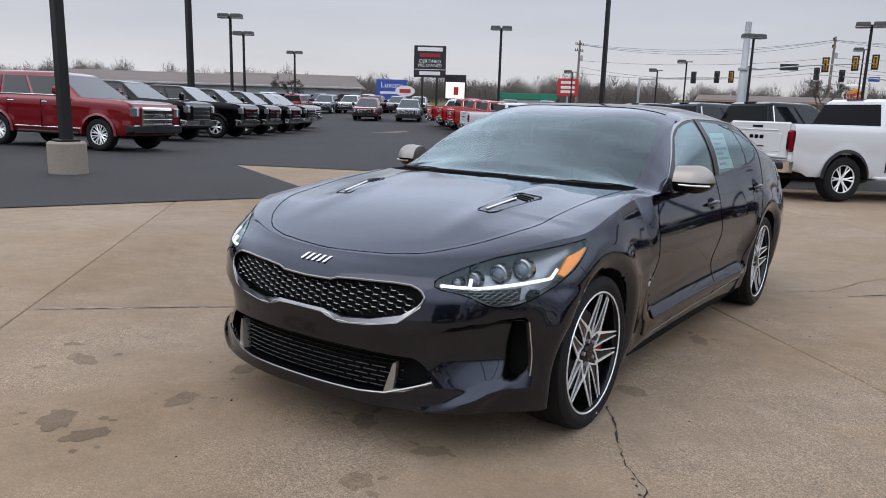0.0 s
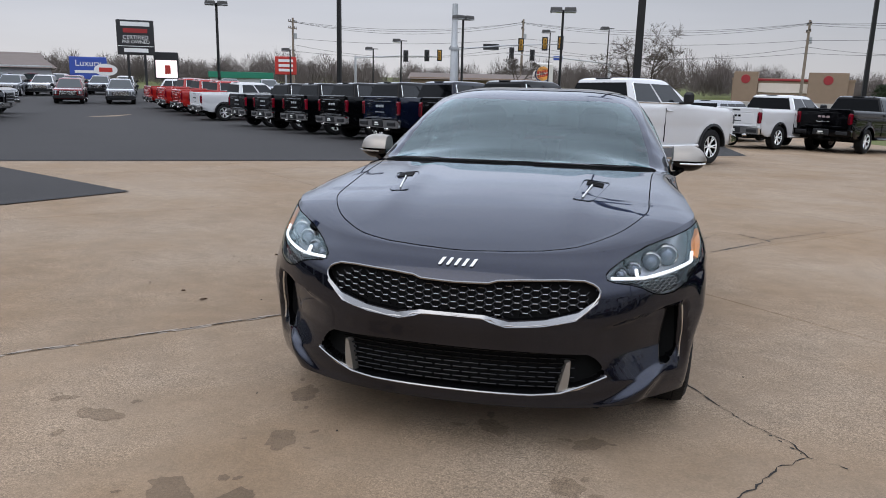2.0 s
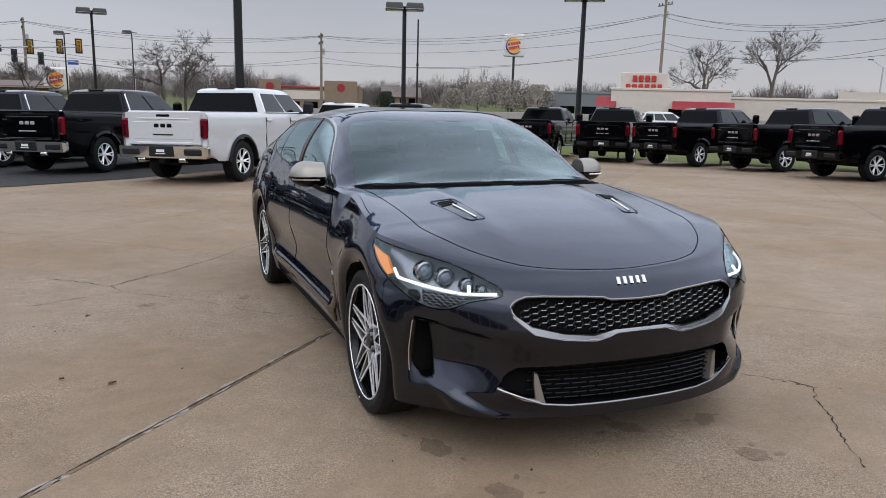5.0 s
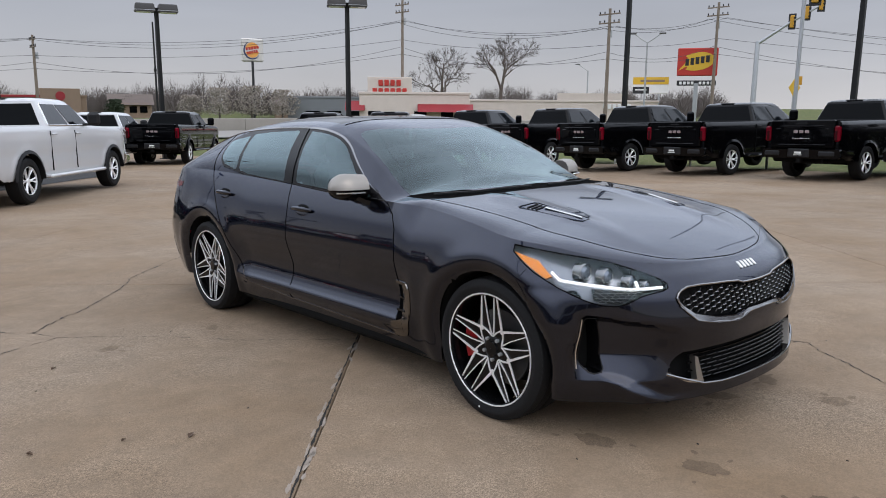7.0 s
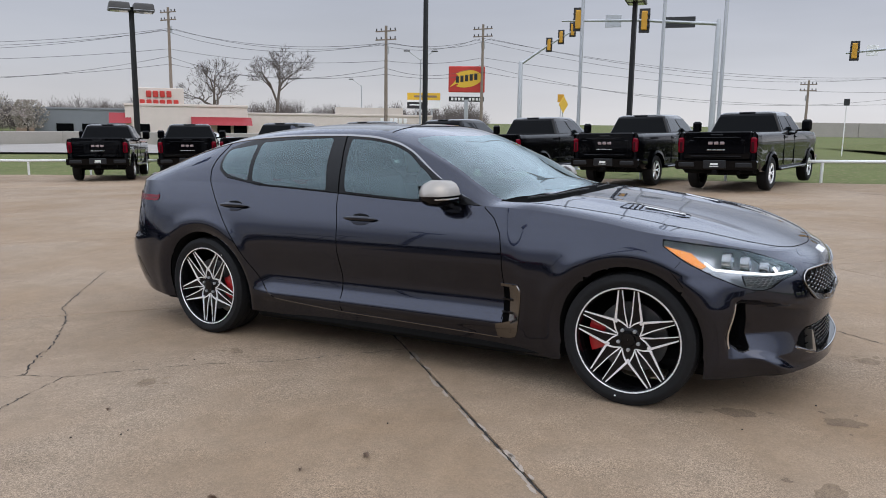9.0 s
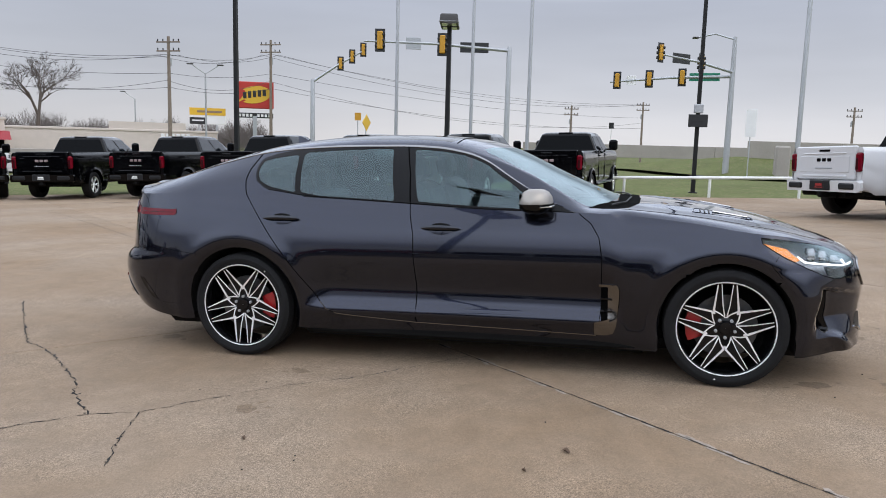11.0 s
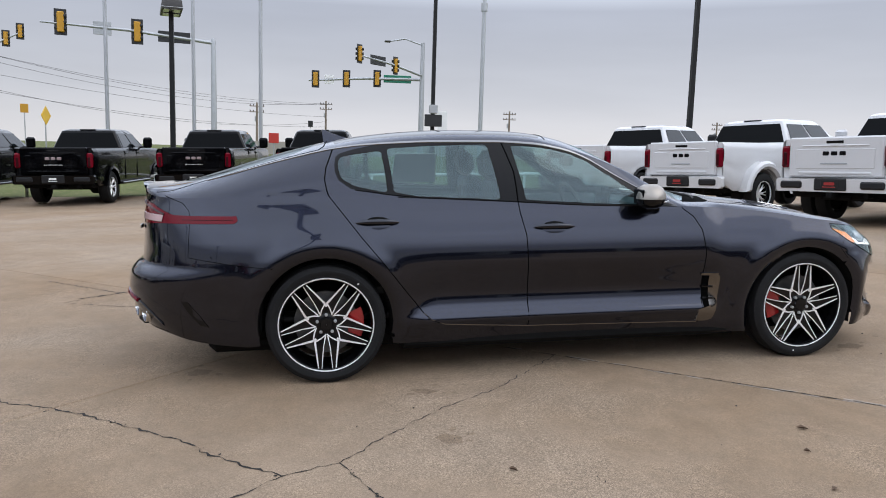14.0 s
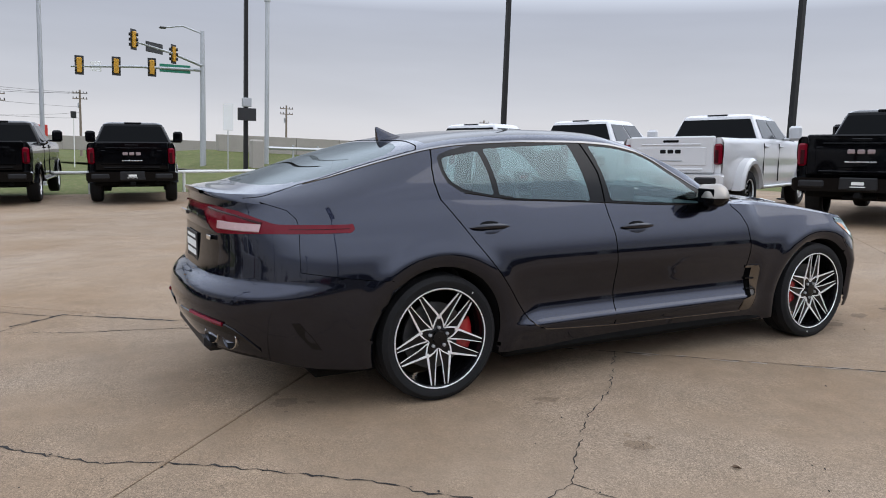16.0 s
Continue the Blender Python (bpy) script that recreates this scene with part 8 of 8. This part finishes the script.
for x, y, wd, tn in ((0.786, FW, 0.225, 20), (-0.786, FW, 0.225, 0), (0.776, RW, 0.255, 10), (-0.776, RW, 0.255, 36)):
    sedan_wheel(x, y, wd, tn)

# ---- its cabin ----
def soft_seat(x, y, wide=0.50, head=True, tall=0.62):
    st = part("seat", Buf().box((x, y, 0.47), (wide, 0.50, 0.16), 0.06), LEATHER, car)
    back = Buf().box((0, 0, tall / 2), (wide, 0.14, tall), 0.06).move(Matrix.Translation((x, y + 0.24, 0.50)) @ pose(0, 0, 0, -16, 0, 0))
    part("backrest", back, LEATHER, st)
    if head:
        part("headrest", Buf().box((0, 0, 0), (0.26, 0.11, 0.19), 0.05).move(Matrix.Translation((x, y + 0.44, 0.50 + tall + 0.06)) @ pose(0, 0, 0, -10, 0, 0)), LEATHER, st)


for x in (0.38, -0.38):
    soft_seat(x, -0.02)
soft_seat(0.36, 0.98, 0.62, True, 0.52)
soft_seat(-0.36, 0.98, 0.62, True, 0.52)
part("dashboard", Buf().box((0, -0.68, 0.84), (1.42, 0.36, 0.18), 0.06).box((0, -0.52, 0.74), (0.3, 0.3, 0.3), 0.05), PLASTIC, car)
part("console_screen", Buf().box((0, -0.49, 0.955), (0.24, 0.015, 0.13), 0.006), GLOSS_BLACK, car)
wheel_ring = [Matrix.Translation((0.38, -0.42, 0.86)) @ pose(0, 0, 0, 65, 0, 0) @ Vector((0.18 * math.cos(a), 0.18 * math.sin(a), 0)) for a in (2 * math.pi * k / 28 for k in range(29))]
sw = part("steering_wheel", Buf().tube(wheel_ring, 0.015, 8, False), LEATHER, car)
part("steering_hub", Buf().box((0.38, -0.43, 0.855), (0.15, 0.05, 0.10), 0.03).box((0.38, -0.43, 0.855), (0.34, 0.02, 0.025), 0.008), PLASTIC, sw)
part("rear_view_mirror", Buf().box((0, -0.22, 1.20), (0.22, 0.03, 0.07), 0.02).box((0, -0.16, 1.25), (0.05, 0.12, 0.06), 0.02), PLASTIC, car)
part("cabin_floor", Buf().box((0, 0.4, 0.33), (1.45, 2.6, 0.04), 0.01).box((0, 1.55, 0.75), (1.4, 0.5, 0.06), 0.02), PLASTIC, car)
part("headliner", Buf().box((0, 0.68, 1.345), (0.95, 0.9, 0.02), 0.008), LEATHER, car)
for side in (1, -1):
    part("door_card", Buf().box((side * 0.78, 0.15, 0.72), (0.03, 1.75, 0.42), 0.012), PLASTIC, car)
sticker = part("window_sticker", Buf().quad((0.775, 0.56, 1.02), (0.775, 0.90, 1.02), (0.685, 0.88, 1.24), (0.685, 0.57, 1.24), 0.002), PAPER, car, "white price sticker inside the side window")
for k in range(6):
    t = 0.12 + 0.14 * k
    part("sticker_print", Buf().quad(*[(0.779 - 0.09 * t + dx, y, 1.02 + 0.22 * t + dz) for y, dx, dz in ((0.60, 0, 0), (0.84 if k % 2 else 0.74, 0, 0), (0.84 if k % 2 else 0.74, -0.005, 0.012), (0.60, -0.005, 0.012))], 0.001), PRINT, sticker)
note = part("dash_note", Buf().box((0.22, -0.755, 0.985), (0.14, 0.035, 0.004), 0.001), PAPER, car, "small white slip behind the windshield")


# ---- ground marks: cracks, open joints, stains, litter ----
for line, w in (
    (((0.86, -1.19), (0.95, -1.32), (1.03, -1.48), (1.14, -1.68), (1.28, -1.83), (1.33, -1.96), (1.45, -2.02)), 0.007),
    (((1.33, -1.96), (1.22, -2.06), (1.08, -2.27), (0.91, -2.5), (0.78, -2.7)), 0.006),
    (((0.92, 2.01), (1.25, 2.41), (1.45, 3.14), (1.65, 3.55), (2.01, 3.18), (2.78, 4.02)), 0.008),
    (((0.25, 4.22), (-0.17, 3.82), (-0.7, 3.31), (-0.95, 3.05), (-1.03, 2.86), (-1.29, 2.5), (-1.62, 2.11), (-1.84, 1.93), (-2.06, 1.67)), 0.009),
    (((-2.06, 1.67), (-1.97, 1.44), (-1.70, 1.2), (-1.44, 0.95), (-1.17, 0.57), (-0.58, 0.03)), 0.0045),
    (((-2.56, 2.14), (-2.37, 2.0), (-2.06, 1.67)), 0.008),
    (((-1.97, 1.44), (-2.29, 1.31), (-2.59, 1.16)), 0.006),
    (((-4.11, 3.0), (-4.12, 3.5), (-3.73, 3.41)), 0.008),
    (((-3.32, 7.3), (-1.29, 5.94)), 0.010),
    (((10.4, 13.0), (3.74, 5.23)), 0.010),
):
    part("crack", ribbon(line, w * 1.1, 0.002, 0.006), CRACK, pavement)
chip_rng = random.Random(11)
for line in (((0.25, 4.22), (-0.7, 3.31), (-0.95, 3.05), (-1.29, 2.5), (-1.62, 2.11), (-2.06, 1.67)), ((-1.97, 1.44), (-2.29, 1.31), (-2.59, 1.16)), ((0.86, -1.19), (1.14, -1.68), (1.33, -1.96)), ((0.92, 2.01), (1.25, 2.41), (1.45, 3.14))):
    for (x0, y0), (x1, y1) in zip(line, line[1:]):
        for _ in range(4):
            t = chip_rng.random()
            s = chip_rng.uniform(0.003, 0.010)
            part("chip", blot(x0 + (x1 - x0) * t + chip_rng.gauss(0, 0.006), y0 + (y1 - y0) * t + chip_rng.gauss(0, 0.006), s, s * 0.6, chip_rng.uniform(0, 3), int(t * 1e6), 0.0023), CRACK, pavement)
part("joint_crack", ribbon(((1.8, 3.47), (2.05, 3.13), (1.41, 2.3)), 0.022, 0.0022, 0.003), CRACK, pavement)
part("joint_crack", ribbon(((-0.35, 0.3), (-2.5, -2.1)), 0.009, 0.0022, 0.0015), CRACK, pavement)
rng = random.Random(5)
for k in range(34):
    t = rng.random()
    x, y = -0.35 - 2.15 * t, 0.3 - 2.4 * t
    q = rng.choice((-1, 1)) * rng.uniform(0.008, 0.02)
    part("spall", blot(x + q * 0.744, y - q * 0.668, rng.uniform(0.015, 0.06), rng.uniform(0.006, 0.014), 0.84 + rng.gauss(0, 0.1), k, 0.0018), SPALL, pavement)
for k, (x, y, r) in enumerate(((-1.43, -2.39, 0.13), (-0.81, -2.85, 0.15), (-0.59, -2.85, 0.11), (-0.63, -2.39, 0.12), (-0.73, -1.94, 0.12), (0.87, -0.92, 0.12), (0.46, -2.45, 0.10), (0.52, -2.09, 0.09), (0.13, -2.04, 0.10), (0.86, 0.2, 0.12), (-1.80, 0.94, 0.09), (-0.57, 2.18, 0.10), (-1.13, 0.95, 0.08), (-1.7, -2.3, 0.05))):
    part("stain", blot(x, y, r * 0.75, r * rng.uniform(0.4, 0.58), rng.uniform(0, 3), 100 + k, 0.0014), STAIN, pavement)
    for _ in range(3):
        a, d = rng.uniform(0, 6.28), r * rng.uniform(0.9, 1.5)
        s = rng.uniform(0.008, 0.028)
        part("stain", blot(x + d * math.cos(a), y + d * math.sin(a), s, s * 0.7, a, 200 + k, 0.0012), STAIN, pavement)
for k, (x, y, s) in enumerate(((-1.98, -0.69, 0.028), (-2.17, 0.75, 0.022), (-2.56, -0.41, 0.02), (-2.22, -0.54, 0.016))):
    a = rng.uniform(0, 6.28)
    u, v = Vector((math.cos(a), math.sin(a))) * s, Vector((-math.sin(a), math.cos(a))) * s * 0.45
    pts = [(x + u.x * p + v.x * q, y + u.y * p + v.y * q, h) for p, q, h in ((-1, 0, 0.006), (-0.4, 0.9, 0.014), (0.4, 0.8, 0.010), (1, 0, 0.004), (0.3, -0.9, 0.016), (-0.5, -0.8, 0.008), (0, 0, 0.004))]
    leaf = Buf().add([lift(*p) for p in pts] + [lift(p[0], p[1], p[2] + 0.001) for p in pts], [(i, (i + 1) % 6, 6) for i in range(6)] + [(8 + (i + 6) % 6 - 1, 7 + (i + 1) % 6, 13) for i in range(6)])
    tagged(part("dry_leaf", leaf, DRY_LEAF), "curled dry brown leaf lying on the concrete", "leaf", "dry leaves")
grit = Buf()
for _ in range(90):
    a, d = rng.uniform(0, 6.28), 1.2 + 5.5 * rng.random() ** 1.3
    x, y, s = d * math.cos(a) - 0.5, d * math.sin(a), rng.uniform(0.002, 0.005)
    grit.box(lift(x, y, s * 0.4), (s * 2, s * rng.uniform(0.8, 1.6), s), s * 0.2, a)
tagged(part("grit", grit, CRACK), "scattered dark grit on the concrete", "grit", "", "stuff")


# ---- the slabs ----
def slab_mesh(cell, gap=0.003):
    """One slab: an even grid that follows the slope, with eased edges."""
    cx, cy = sum(p[0] for p in cell) / len(cell), sum(p[1] for p in cell) / len(cell)

    def toward(p, d):
        k = 1 - d * 1.4 / math.hypot(p[0] - cx, p[1] - cy)
        return (cx + (p[0] - cx) * k, cy + (p[1] - cy) * k)

    buf, n = Buf(), len(cell)
    rim, top = [toward(p, gap) for p in cell], [toward(p, gap + 0.008) for p in cell]
    if n == 4:
        K = 5
        grid = []
        for i in range(K + 1):
            for j in range(K + 1):
                u, v = i / K, j / K
                grid.append(lift(*(sum(w * top[k][c] for k, w in enumerate(((1 - u) * (1 - v), u * (1 - v), u * v, (1 - u) * v))) for c in (0, 1))))
        buf.add(grid, [(i * (K + 1) + j, (i + 1) * (K + 1) + j, (i + 1) * (K + 1) + j + 1, i * (K + 1) + j + 1) for i in range(K) for j in range(K)])
    else:
        buf.add([lift(*p) for p in top] + [lift(cx, cy)], [(i, (i + 1) % n, n) for i in range(n)])
    for i in range(n):
        for k in range(5):
            a, b = k / 5, (k + 1) / 5
            j = (i + 1) % n
            edge = [[(q[i][0] + (q[j][0] - q[i][0]) * t, q[i][1] + (q[j][1] - q[i][1]) * t) for t in (a, b)] for q in (top, rim)]
            buf.add([lift(*edge[0][0]), lift(*edge[0][1]), lift(*edge[1][1], -0.005), lift(*edge[1][0], -0.005), lift(*edge[1][1], -0.05), lift(*edge[1][0], -0.05)], [(0, 1, 2, 3), (3, 2, 4, 5)])
    return buf


for i in range(-9, 10):
    for j in range(-9, 10):
        cell = [SLAB_O + (SLAB_A * a + SLAB_B * b) * SLAB for a, b in ((i, j), (i + 1, j), (i + 1, j + 1), (i, j + 1))]
        cell = clip([(p.x, p.y) for p in cell], PAD)
        if len(cell) > 2:
            part("slab", slab_mesh(cell), CONCRETE, pavement, sharp=0)
